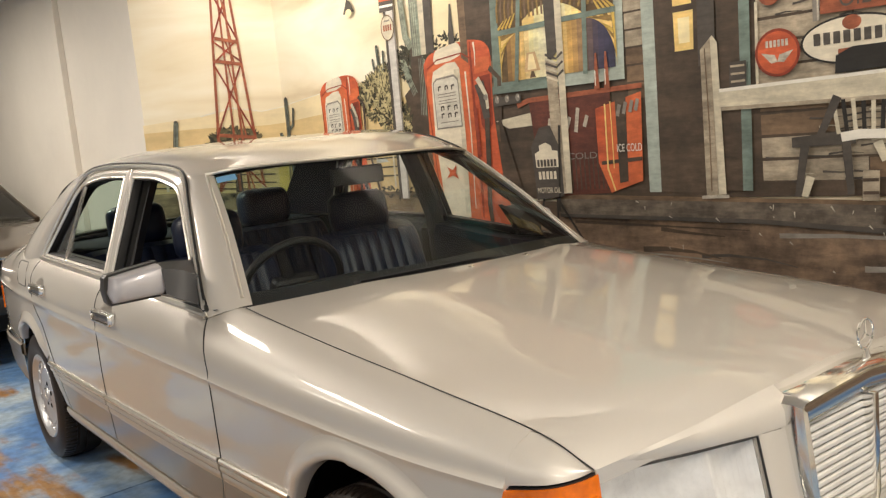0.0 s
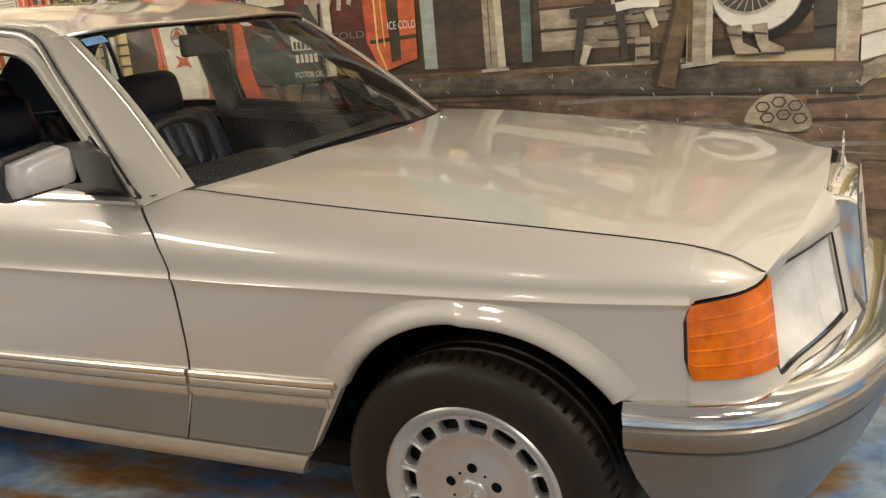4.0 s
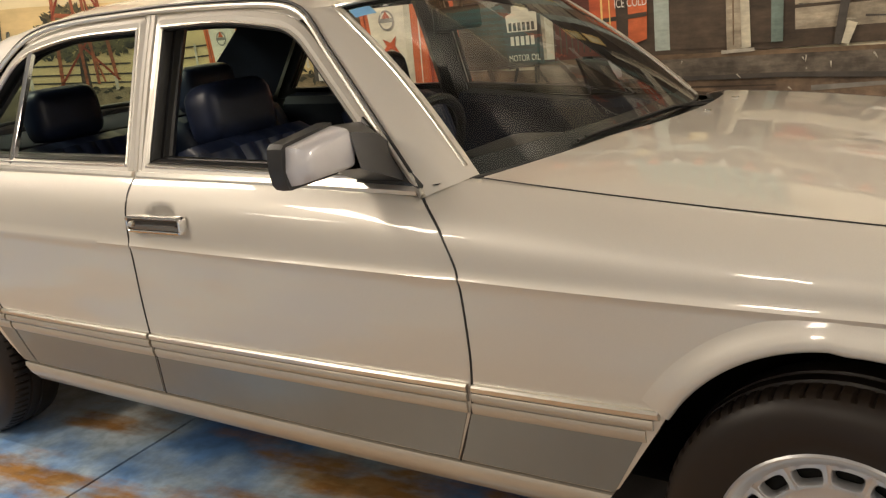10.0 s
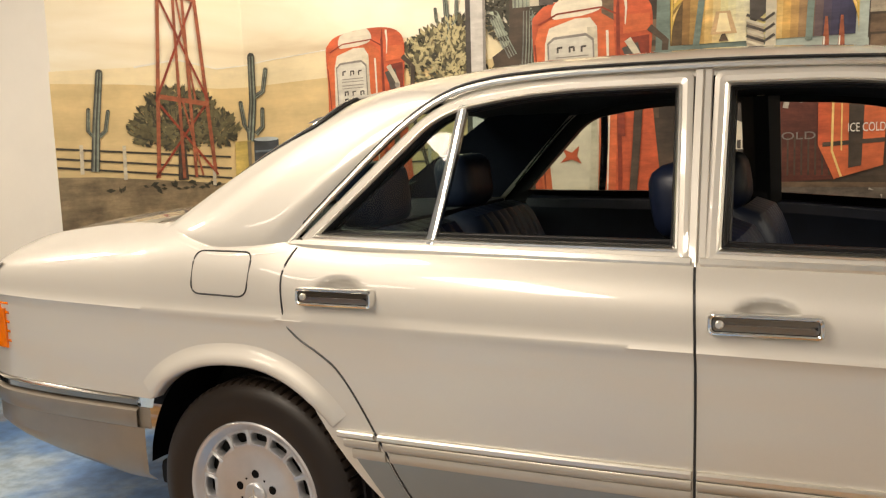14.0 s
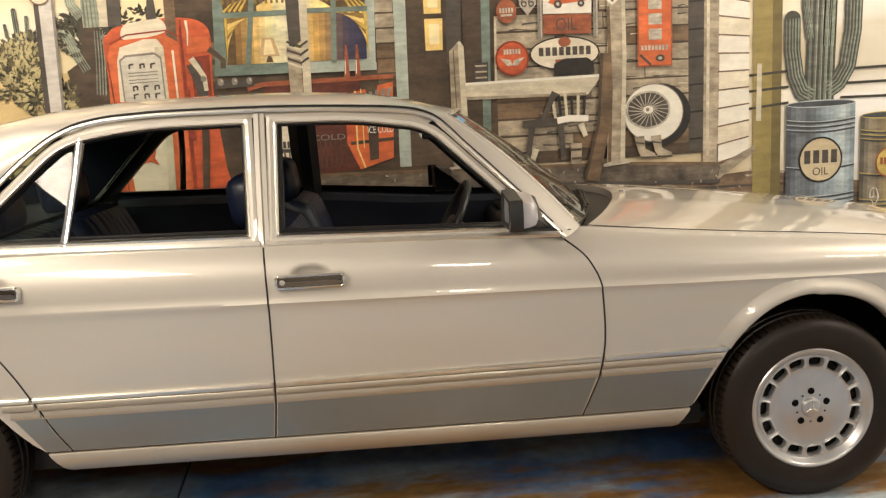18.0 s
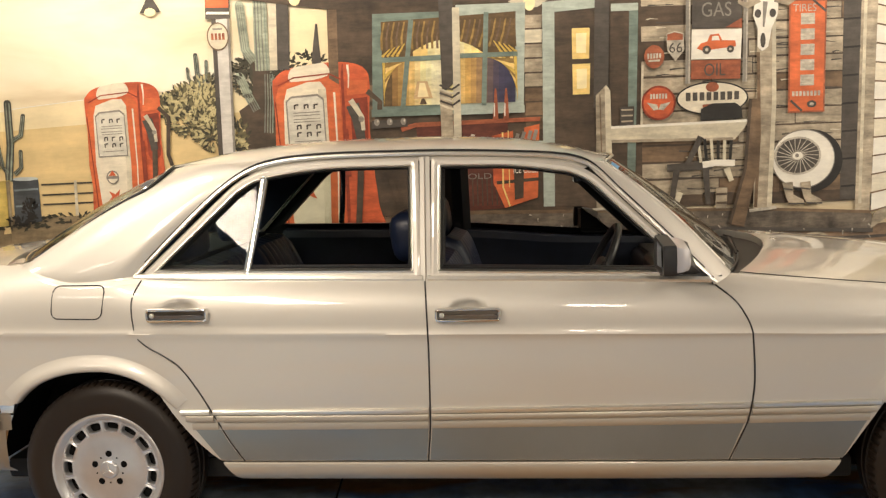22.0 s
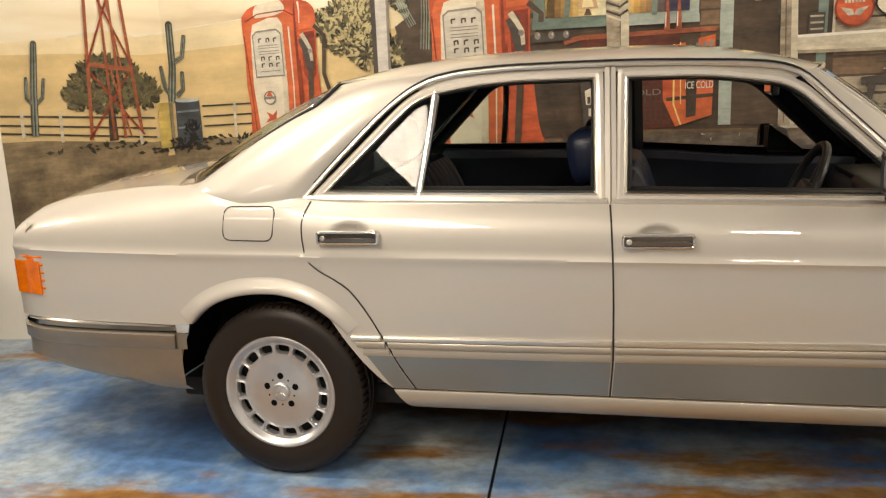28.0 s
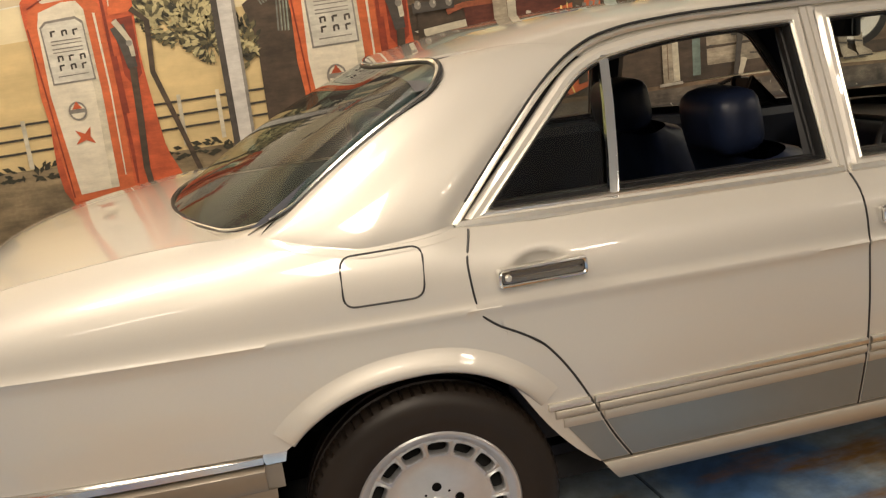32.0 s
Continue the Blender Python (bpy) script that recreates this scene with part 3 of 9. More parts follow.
# ---- hood ----
hood_edge = curve([(0.72, 0.748), (1.65, 0.740), (1.9, 0.728), (2.0, 0.715), (2.052, 0.698), (2.1, 0.67)])
hood_mid = curve([(0.72, 1.004), (1.06, 0.993), (1.37, 0.963), (1.61, 0.933), (1.85, 0.900), (2.05, 0.873), (2.16, 0.853), (2.2, 0.83)])


def hood_point(x, f):
    """f from -1 (its right edge) to 1."""
    y = f * hood_edge(min(x, 2.1))
    e = top_z(min(x, 2.1)) + 0.002
    a = abs(f)
    ridge = lerp(0.57, 0.42, min(1.0, max(0.0, (x - 0.75) / 1.35)))  # the edge of the raised middle
    q = (a - ridge) / (1 - ridge)
    soft_q = 0.5 * (q + math.sqrt(q * q + 0.02))
    crown = 1 - 0.10 * min(1.0, a / ridge) ** 2 - 0.90 * (0.72 * soft_q + 0.28 * soft_q**3) / 1.002
    z = e + (hood_mid(x) - e) * max(0.0, crown)
    z += 0.002 * math.exp(-(((a - ridge) / 0.09) ** 2))
    return Vector((x, y, z))


def hood_front(f):
    a = abs(f)
    return 2.135 - 0.02 * a**2 - 0.11 * max(0, a - 0.35) ** 1.3


def hood_back(f):
    return 0.985 - 0.235 * abs(f) ** 1.9


rows = []
for i in range(61):
    f = -1 + 2 * i / 60
    rows.append([hood_point(lerp(hood_back(f), hood_front(f), j / 40), f) for j in range(41)])
bm = bmesh.new()
grid(bm, rows)
rim_in(bm, (0, 0, -0.03))
hood = part("hood", bm, PAINT, car, sharp=50)


# washer jets
for y in (-0.12, 0.12):
    b = bmesh.new()
    box(b, 1.016, 1.034, y - 0.007, y + 0.007, 0.0, 0.008, 0.003)
    j = part("washer_jet", b, CHROME, hood)
    j.location.z = hood_point(1.025, y / 0.748).z - 0.002

# ---- grille ----
grille = part("grille_shell", bmesh.new(), CHROME, car)
bm = bmesh.new()
GX, GT, GB, GW = 2.215, 0.832, 0.505, 0.272


def grille_frame():
    bm = bmesh.new()
    prof = [(-0.05, 0.0), (0.0, 0.0), (0.018, 0.006), (0.022, 0.02), (0.012, 0.036), (-0.02, 0.040)]
    path = [(-GW, GB), (-GW - 0.005, (GB + GT) / 2), (-GW, GT - 0.012), (-GW + 0.02, GT), (0, GT + 0.012), (GW - 0.02, GT), (GW, GT - 0.012), (GW + 0.005, (GB + GT) / 2), (GW, GB)]
    rows = []
    for i, (y, z) in enumerate(path):
        top = 2 <= i <= 6
        w = 1.55 if 3 <= i <= 5 else 1.0
        rake = -0.10 * (z - GB)
        nx = (0, -1) if top and 3 <= i <= 5 else ((1 if y < 0 else -1), 0)
        if i in (2, 6):
            nx = ((0.7 if y < 0 else -0.7), -0.7)
        rows.append([(GX + dx + rake, y + nx[0] * d * w, z + nx[1] * d * w) for dx, d in prof])
    grid(bm, rows)
    return bm


me = grille_frame()
me.to_mesh(grille.data)
me.free()
grille.data.polygons.foreach_set("use_smooth", [True] * len(grille.data.polygons))
grille.data.set_sharp_from_angle(angle=radians(40))
part("top_bar", bx(2.10, 2.17, -0.25, 0.25, 0.806, 0.836, 0.010), CHROME, grille)
SLAT = mat("grey_grille_slat", (0.60, 0.59, 0.56), 0.45, 0.0, 10, 0.08)
for k in range(17):
    z = GB + 0.012 + k * 0.0165
    rake = -0.10 * (z - GB)
    part("slat", bx(GX - 0.03 + rake, GX - 0.004 + rake, -GW + 0.03, GW - 0.03, z, z + 0.0128, 0.003, 1), SLAT, grille, smooth=False)
part("grille_backing", bx(GX - 0.12, GX - 0.085, -GW + 0.01, GW - 0.01, GB, GT - 0.02), DARK, grille, smooth=False)
part("centre_rib", bx(GX - 0.035, GX - 0.004, -0.010, 0.010, GB, GT - 0.05, 0.003), CHROME, grille)

# upright ornament: a ring with three spokes on a stem
orn = part("hood_ornament", tube(bmesh.new(), [(2.166, 0.05, 0.83), (2.165, 0.05, 0.85), (2.164, 0.05, 0.862)], [0.012, 0.007, 0.005], 10), CHROME, car)
ring = [(2.164, 0.05 + 0.033 * math.sin(a), 0.893 + 0.033 * math.cos(a)) for a in np.linspace(0, math.tau, 33)[:-1]]
part("ring", tube(bmesh.new(), ring, 0.0028, 8, closed=True), CHROME, orn)
for a in (0, math.tau / 3, -math.tau / 3):
    part("spoke", tube(bmesh.new(), [(2.164, 0.05, 0.893), (2.164, 0.05 + 0.033 * math.sin(a), 0.893 + 0.033 * math.cos(a))], [0.004, 0.0012], 6), CHROME, orn)

# ---- lamps at the front ----
HLZ0, HLZ1 = 0.575, 0.80
front_x = curve([(0.0, 2.215), (0.26, 2.205), (0.45, 2.155), (0.62, 2.094), (0.70, 2.075), (0.78, 2.03), (0.815, 1.96)])


def lamp_skin(y, z, out=0.0):
    """The front corner of the car: x for a distance from the middle, leaning back with height."""
    return front_x(abs(y)) + out - 0.20 * (z - HLZ0)


def lamp_pane(y0, y1, z0, z1, n, out, top=None, bot=None):
    rows = []
    for k in range(n + 1):
        y = lerp(y0, y1, k / n)
        a, b = (bot(y) if bot else z0), (top(y) if top else z1)
        rows.append([(lamp_skin(y, lerp(a, b, j / 8), out), -y, lerp(a, b, j / 8)) for j in range(9)])
    bm = bmesh.new()
    grid(bm, rows)
    return bm


lamp_top = curve([(0.26, 0.772), (0.45, 0.770), (0.62, 0.768), (0.70, 0.768), (0.815, 0.752)])
lamp_bot = curve([(0.26, 0.600), (0.45, 0.585), (0.62, 0.580), (0.78, 0.592), (0.815, 0.605)])


ind_x = curve([(0, 1.916), (0.18, 1.944), (0.36, 1.982), (0.52, 2.014), (0.66, 2.036), (0.78, 2.051), (0.9, 2.062), (1.0, 2.068)])
ind_y = curve([(0, 0.810), (0.18, 0.803), (0.36, 0.791), (0.52, 0.776), (0.66, 0.758), (0.78, 0.739), (0.9, 0.718), (1.0, 0.700)])


def front_lamps():
    made = []
    head = part("headlamp", rim_in(lamp_pane(0.352, 0.696, 0, 0, 26, 0.0, lamp_top, lamp_bot), (-0.005, 0, 0)), HEADGLASS, car, "clear fluted headlamp glass")
    head.visible_shadow = False
    made.append(head)
    for y0, y1, deep in ((0.352, 0.453, 0.035), (0.457, 0.695, 0.05)):
        rows = []
        for k in range(17):
            y = lerp(y0, y1, k / 16)
            row = []
            for j in range(13):
                v = j / 12
                z = lerp(lamp_bot(y), lamp_top(y), v)
                bowl = (1 - abs(2 * k / 16 - 1) ** 2.4) * (1 - abs(2 * v - 1) ** 2.4)
                row.append((lamp_skin(y, z, -0.006 - deep * bowl), -y, z))
            rows.append(row)
        b = bmesh.new()
        grid(b, rows)
        made.append(part("reflector", b, REFL, head, "bright metal reflector"))
    b = bmesh.new()
    grid(b, [[(lamp_skin(y, z, -0.006), -y, z) for z in np.linspace(lamp_bot(0.455), lamp_top(0.455), 6)] for y in (0.4525, 0.455, 0.4575)])
    made.append(part("lamp_divider", b, REFL, head))
    def ind(out, f0=0.0, f1=1.0, n=18, zr=8, z0=0.0, z1=1.0):
        rows = []
        for k in range(n + 1):
            s = lerp(f0, f1, k / n)
            x, y, dx, dy = ind_x(s), ind_y(s), ind_x(min(1, s + 0.01)) - ind_x(max(0, s - 0.01)), ind_y(min(1, s + 0.01)) - ind_y(max(0, s - 0.01))
            d = Vector((-dy, dx)).normalized()
            e = min(1.0, (s * 9 + 0.25)) ** 0.5
            lo, hi = 0.688 - 0.084 * e, 0.688 + (0.066 + 0.032 * s) * e
            rows.append([(x + d.x * out - 0.10 * s * (z - 0.6), -y - d.y * out, z) for z in (lerp(lo, hi, lerp(z0, z1, j / zr)) for j in range(zr + 1))])
        b = bmesh.new()
        grid(b, rows)
        return b

    made.append(part("indicator_seal", rim_in(ind(0.004, 0.0, 1.0), (-0.02, 0.02, 0)), SEAL, car))
    sig = part("indicator", rim_in(ind(0.010, 0.03, 0.99, z0=0.02, z1=0.985), (-0.004, 0.01, 0)), AMBER, car, "amber wrap-round indicator lens")
    made.append(sig)
    for k in range(4):
        f = (k + 1) / 5
        b = bmesh.new()
        rows = [[], [], []]
        for j, (dz, o) in enumerate(((-0.02, 0.010), (0, 0.0116), (0.02, 0.010))):
            g = ind(o, 0.06, 0.97, 14, 1, f + dz, f + dz + 0.001)
            rows[j] = [v.co.copy() for v in g.verts][::2]
            g.free()
        grid(b, rows)
        made.append(part("lens_rib", b, AMBER, sig))
    edge = [(lamp_skin(y, lamp_top(y), 0.004), -y, lamp_top(y) + 0.002) for y in np.linspace(0.349, 0.695, 16)]
    edge += [(lamp_skin(0.699, z, 0.002), -0.699, z) for z in np.linspace(0.765, 0.59, 8)]
    edge += [(lamp_skin(y, lamp_bot(y), 0.004), -y, lamp_bot(y) - 0.002) for y in np.linspace(0.695, 0.349, 16)]
    made.append(part("lamp_seal", tube(bmesh.new(), edge, 0.0027, 6, closed=True), SEAL, car))
    rows = [[(lamp_skin(y, z, o), -y, z) for z in np.linspace(0.545, lamp_top(max(y, 0.26)) + 0.004, 10)] for y, o in ((0.262, -0.05), (0.272, 0.0), (0.292, 0.006), (0.335, 0.005), (0.351, -0.006))]
    b = bmesh.new()
    grid(b, rows)
    made.append(part("lamp_surround", b, PAINT, car))
    back = lamp_pane(0.25, 0.80, 0.53, 0.77, 14, -0.13)
    made.append(part("lamp_box", back, DARK, car))
    # painted strip under the lamps
    rows = []
    for y in np.linspace(0.20, 0.69, 14):
        y = float(y)
        rows.append([(lamp_skin(y, z, o), -y, z) for z, o in ((lamp_bot(max(y, 0.26)) - 0.003, 0.004), (lamp_bot(max(y, 0.26)) - 0.02, 0.010), (0.55, 0.014), (0.53, 0.008))])
    for s in np.linspace(0.95, 0.02, 18):
        x, y = ind_x(float(s)), ind_y(float(s))
        rows.append([(x + 0.004, -y, 0.606), (x + 0.006, -y - 0.002, 0.59), (x + 0.008, -y - 0.004, 0.56), (x + 0.002, -y, 0.53)])
    rows.append([flank(1.918, z, 0.0012) for z in (0.625, 0.59, 0.56, 0.553)])
    b = bmesh.new()
    grid(b, rows)
    made.append(part("lamp_apron", b, PAINT, car))
    # fender tip between hood seam and indicator
    rows = []
    for i in range(25):
        q = i / 24
        e = min(1.0, (q * 9 + 0.25)) ** 0.5
        x = lerp(1.926, 2.052, q)
        top = Vector((x, -hood_edge(x) - 0.004, top_z(x) - 0.001))
        low = Vector((ind_x(q) - 0.02 * q + 0.003, -ind_y(q) - 0.003, 0.691 + (0.066 + 0.032 * q) * e))
        rows.append((q, low, top))
    q0, low0, top0 = rows[0]
    skin = []
    for q, low, top in rows:
        row = []
        for j in range(11):
            v = j / 10
            out = Vector((0.35, -0.5, 0.7)) * 0.014 * math.sin(math.pi * v)
            side_pt = flank(1.924, lerp(0.728, top_z(1.924) - 0.001, v))
            spot = (low.lerp(top, v) + out * (1 - 0.55 * q * q * (3 - 2 * q)) + (side_pt - low0.lerp(top0, v) - out) * (1 - q * q * (3 - 2 * q)))
            run = (side_pt - flank(1.904, side_pt.z)) / 0.02  # the fender's own line carried on past its end
            h = min(1.0, v / 0.4)
            xq = lerp(low.x, top.x, v)
            row.append(spot.lerp(side_pt + run * (xq - 1.924) + Vector((0, 0, (top_z(xq) - top_z(1.924)) * v)), (1 - q) ** 2 * h * h * (3 - 2 * h)))
        skin.append(row)
    b = bmesh.new()
    grid(b, skin)
    made.append(part("fender_tip", b, PAINT, car, sharp=60))
    return made


near_lamps = front_lamps()
def nose_panel(sign):
    """The face between hood edge and lamp."""
    rows = []
    for k in range(19):
        f = lerp(0.38, 1.0, k / 18)
        top = hood_point(hood_front(f), f * sign)
        y = abs(top.y)
        low = Vector((lamp_skin(y, lamp_top(max(y, 0.26)), 0.003), top.y, lamp_top(max(y, 0.26)) + 0.004))
        rows.append([top, top.lerp(low, 0.3) + Vector((0.010, 0, 0.005)) * (1 - f**6), top.lerp(low, 0.65) + Vector((0.011, 0, 0.004)) * (1 - f**6), low])
    bm = bmesh.new()
    grid(bm, rows)
    return part("hood_lip", bm, PAINT, hood)


for sign in (-1, 1):
    nose_panel(sign)
    seam = [hood_point(float(x), sign) + Vector((0, sign * 0.0015, -0.0008)) for x in np.linspace(0.75, 2.05, 50)]
    part("hood_gap", tube(bmesh.new(), seam, 0.0014, 6), SEAL, hood)


# ---- bumpers ----
bump_f = curve([(0.0, 2.30), (0.35, 2.282), (0.55, 2.225), (0.62, 2.19), (0.70, 2.135), (0.77, 2.07), (0.82, 1.975), (0.84, 1.87), (0.846, 1.80)])


def bumper(prof, outline, name, material, parent, s=1):
    """A section swept round an outline (points x, y); prof: (outward, z)."""
    rows = []
    n = len(outline)
    for i, (x, y) in enumerate(outline):
        a, b = outline[max(i - 1, 0)], outline[min(i + 1, n - 1)]
        d = Vector((b[0] - a[0], b[1] - a[1])).normalized()
        nrm = Vector((d.y, -d.x)) * s
        rows.append([(x + nrm.x * o, y + nrm.y * o, z) for o, z in prof])
    bm = bmesh.new()
    vs = grid(bm, rows)
    bm.faces.new(vs[0])
    bm.faces.new(vs[-1])
    return part(name, bm, material, parent, sharp=45)


arc = [0.846 * math.sin(a) for a in np.linspace(0, math.pi / 2, 30)]
half = [(bump_f(y), -y) for y in arc]
full = [(x, -y) for x, y in reversed(half)] + half[1:]
BCLAD = mat("beige_bumper_plastic", (0.215, 0.185, 0.148), 0.36, 0.3, 6, 0.08, 0.05, coat=0.5)
GREYAPRON = mat("dark_grey_bumper_plastic", (0.17, 0.165, 0.16), 0.38, 0.2, 6, 0.08, 0.05, coat=0.4)
front_bumper = bumper([(-0.04, 0.462), (0.004, 0.462), (0.012, 0.47), (0.012, 0.505), (0.0, 0.515), (-0.04, 0.515)], full, "front_bumper", BCLAD, car, s=-1)
bumper([(-0.05, 0.509), (-0.002, 0.509), (0.008, 0.515), (0.010, 0.532), (0.004, 0.547), (-0.012, 0.557), (-0.06, 0.566), (-0.10, 0.566)], full, "chrome_top", CHROME, front_bumper, s=-1)
rows = []
for i, (x, y) in enumerate(full):
    a, b = full[max(i - 1, 0)], full[min(i + 1, len(full) - 1)]
    d = Vector((b[0] - a[0], b[1] - a[1])).normalized()
    row = []
    for o, z in ((-0.12, 0.238), (-0.085, 0.240), (-0.072, 0.262), (-0.045, 0.32), (-0.014, 0.39), (0.0, 0.452), (-0.02, 0.463)):
        k = 1 + 0.6 * max(0.0, 1 - abs(y) / 0.6) if z < 0.3 else 1
        px, py = x - d.y * o * k, y + d.x * o * k
        row.append((max(px, 1.792 + (0.463 - z) * 0.36), py, z))
    rows.append(row)
bm = bmesh.new()
grid(bm, rows)
rim_in(bm, (0, 0, 0.004))
part("front_apron", bm, GREYAPRON, front_bumper, sharp=45)

bump_r = curve([(0.0, -2.69), (0.4, -2.68), (0.62, -2.645), (0.74, -2.57), (0.80, -2.46), (0.835, -2.25), (0.85, -2.0), (0.855, -1.86)])
arc = [0.856 * math.sin(a) for a in np.linspace(0, math.pi / 2, 34)]
half = [(bump_r(y), -y) for y in arc]
fullr = [(x, -y) for x, y in reversed(half)] + half[1:]
rear_bumper = bumper([(-0.04, 0.462), (0.006, 0.462), (0.014, 0.47), (0.014, 0.515), (0.0, 0.522), (-0.04, 0.522)], fullr, "rear_bumper", BCLAD, car, s=1)
bumper([(-0.05, 0.524), (-0.004, 0.524), (0.008, 0.531), (0.006, 0.546), (-0.012, 0.558), (-0.06, 0.563)], fullr, "chrome_top", CHROME, rear_bumper, s=1)
# the lower skirt drops towards the wheel
rows = []
for i, (x, y) in enumerate(fullr):
    low = lerp(0.40, 0.305, min(1, max(0, (x + 2.69) / 0.75)))
    rows.append([(x + 0.02, y * 0.985, low), (x - 0.002, y, low + 0.02), (x - 0.004, y * 1.004, 0.40 if low < 0.39 else low + 0.03), (x, y * 1.008, 0.464)])
bm = bmesh.new()
grid(bm, rows)
rim_in(bm, (0.02, 0, 0.0))
part("rear_apron", bm, BCLAD, rear_bumper)

# ---- trunk lid, rear panel, rear lamps ----
deck_mid = curve([(-2.62, 0.93), (-2.55, 0.985), (-2.4, 1.022), (-2.0, 1.055), (-1.85, 1.062), (-1.7, 1.07)])


def deck_point(x, f):
    y = f * top_y(x)
    e = top_z(x) + 0.001
    return Vector((x, y, e + (deck_mid(x) - e) * (1 - abs(f) ** 2.2)))


rows = []
for i in range(41):
    f = -1 + 2 * i / 40
    back, fore = -2.585 - 0.03 * (1 - f * f), -1.86 - 0.17 * (1 - abs(f) ** 2)
    rows.append([deck_point(lerp(fore, back, j / 24), f) for j in range(25)])
bm = bmesh.new()
grid(bm, rows)
rim_in(bm, (0, 0, -0.03))
part("trunk_lid", bm, PAINT, car, sharp=50)
rear_face = curve([(0.0, -2.63), (0.5, -2.615), (0.66, -2.59), (0.745, -2.55), (0.79, -2.48), (0.805, -2.40)])
rows = []
for y in np.linspace(-0.78, 0.78, 49):
    y = float(y)
    t = deck_point(-2.585 - 0.03 * (1 - (y / 0.8) ** 2), max(-1, min(1, y / 0.64))).z
    rows.append([(rear_face(abs(y)) + (0.03 if k == 0 else 0.0) + 0.02 * abs(k - 3) / 5, y, z) for k, z in enumerate([t - 0.002, t - 0.03, t - 0.08, 0.82, 0.66, 0.55])])
bm = bmesh.new()
grid(bm, rows)
part("rear_panel", bm, PAINT, car)


def rear_lamp():
    made = []
    rows = []
    for y in np.linspace(0.48, 0.803, 18):
        y = float(y)
        rows.append([(rear_face(y) - 0.008, -y, lerp(0.652, 0.815, k / 12)) for k in range(13)])
    b = bmesh.new()
    grid(b, rows)
    rim_in(b, (0.03, 0, 0))
    lampr = part("rear_lamp", b, REDLENS, car, "ribbed red rear lamp with amber corner")
    made.append(lampr)
    rows = []
    for y in np.linspace(0.70, 0.806, 12):
        y = float(y)
        rows.append([(rear_face(y) - 0.011, -y - 0.002, lerp(0.655, 0.812, k / 6)) for k in range(7)])
    b = bmesh.new()
    grid(b, rows)
    made.append(part("amber_section", b, AMBER, lampr))
    rows = [[flank(x, z, 0.007) for z in np.linspace(0.648, 0.775, 8)] for x in np.linspace(-2.585, -2.435, 8)]
    b = bmesh.new()
    grid(b, rows)
    rim_in(b, (0, 0.01, 0))
    made.append(part("wrap_lens", b, AMBER, lampr))
    for k in range(5):
        z = 0.672 + k * 0.03
        b = bmesh.new()
        pts = [(rear_face(float(y)) - 0.012, -float(y) - 0.003, z) for y in np.linspace(0.49, 0.804, 14)]
        tube(b, pts, 0.005, 6)
        made.append(part("lens_rib", b, AMBER, lampr))
    return made


near_lamps += rear_lamp()

# ---- greenhouse ----
def glass_y(z):
    """Half-width of the side windows, leaning in with height."""
    q = (z - 0.96) / 0.42
    return 0.822 - 0.135 * q - 0.02 * q * q


drip_z = curve([(-1.34, 0.99), (-1.2, 1.135), (-1.033, 1.292), (-0.95, 1.345), (-0.887, 1.368), (-0.78, 1.384), (-0.6, 1.391), (-0.33, 1.389), (0.05, 1.373), (0.179, 1.360), (0.25, 1.338), (0.36, 1.236), (0.55, 1.045), (0.66, 0.93)])
roof_mid = curve([(-1.47, 1.340), (-1.33, 1.378), (-1.2, 1.404), (-1.03, 1.434), (-0.68, 1.456), (-0.36, 1.456), (0.0, 1.438), (0.2, 1.404), (0.32, 1.370), (0.40, 1.350)])


def roof_edge(x):
    return min(drip_z(x), 1.389) if -0.95 <= x <= 0.25 else (1.345 - 0.02 * (-0.95 - x) if x < -0.95 else 1.338 - 0.1 * (x - 0.25))


def roof_point(x, f):
    e = roof_edge(x) + 0.006
    y = f * (glass_y(min(e, 1.39)) + 0.006)
    return Vector((x, y, e + (roof_mid(x) - e) * (1 - abs(f) ** 5.5) - 0.018 * abs(f) ** 24))


def roof_back(f):
    """Where the roof ends over the rear window, swept forward at its corners."""
    q = min(1.0, max(0.0, (abs(f) - 0.72) / 0.28))
    return lerp(-1.215 - 0.16 * (1 - f * f), -0.93, q**1.5) - 0.014 * math.exp(-(((abs(f) - 0.72) / 0.07) ** 2))


def roof_fore(f):
    """Where the roof ends over the windscreen, drawn back at its corners."""
    return 0.300 + 0.075 * (1 - f * f) - 0.06 * max(0.0, (abs(f) - 0.88) / 0.12) ** 1.6


rows = []
for i in range(97):
    f = -1 + 2 * i / 96
    a, b = roof_back(f), roof_fore(f)
    rows.append([roof_point(lerp(a, b, j / 40), f) for j in range(41)])
bm = bmesh.new()
grid(bm, rows)
rim_in(bm, (0, 0, -0.006))
part("roof", bm, PAINT, car, sharp=50)


# windscreen and rear window
def ws_low(f):
    return Vector((0.870 - 0.155 * abs(f) ** 1.9, f * 0.742, 0.968 - 0.010 * abs(f) ** 1.6))


def ws_high(f):
    g = f * 0.925
    return roof_point(roof_fore(g), g) + Vector((0.008, 0, -0.009))


def sheet(lo, hi, bulge, n=40, m=14, f0=-1.0, f1=1.0, t0=0.0, t1=1.0, out=0.0):
    rows = []
    for i in range(n + 1):
        f = lerp(f0, f1, i / n)
        a, b = lo(f), hi(f)
        rows.append([a.lerp(b, t) + Vector((bulge.x, 0, bulge.z)) * (math.sin(math.pi * t) + out) for t in (lerp(t0, t1, j / m) for j in range(m + 1))])
    bm = bmesh.new()
    grid(bm, rows)
    return bm


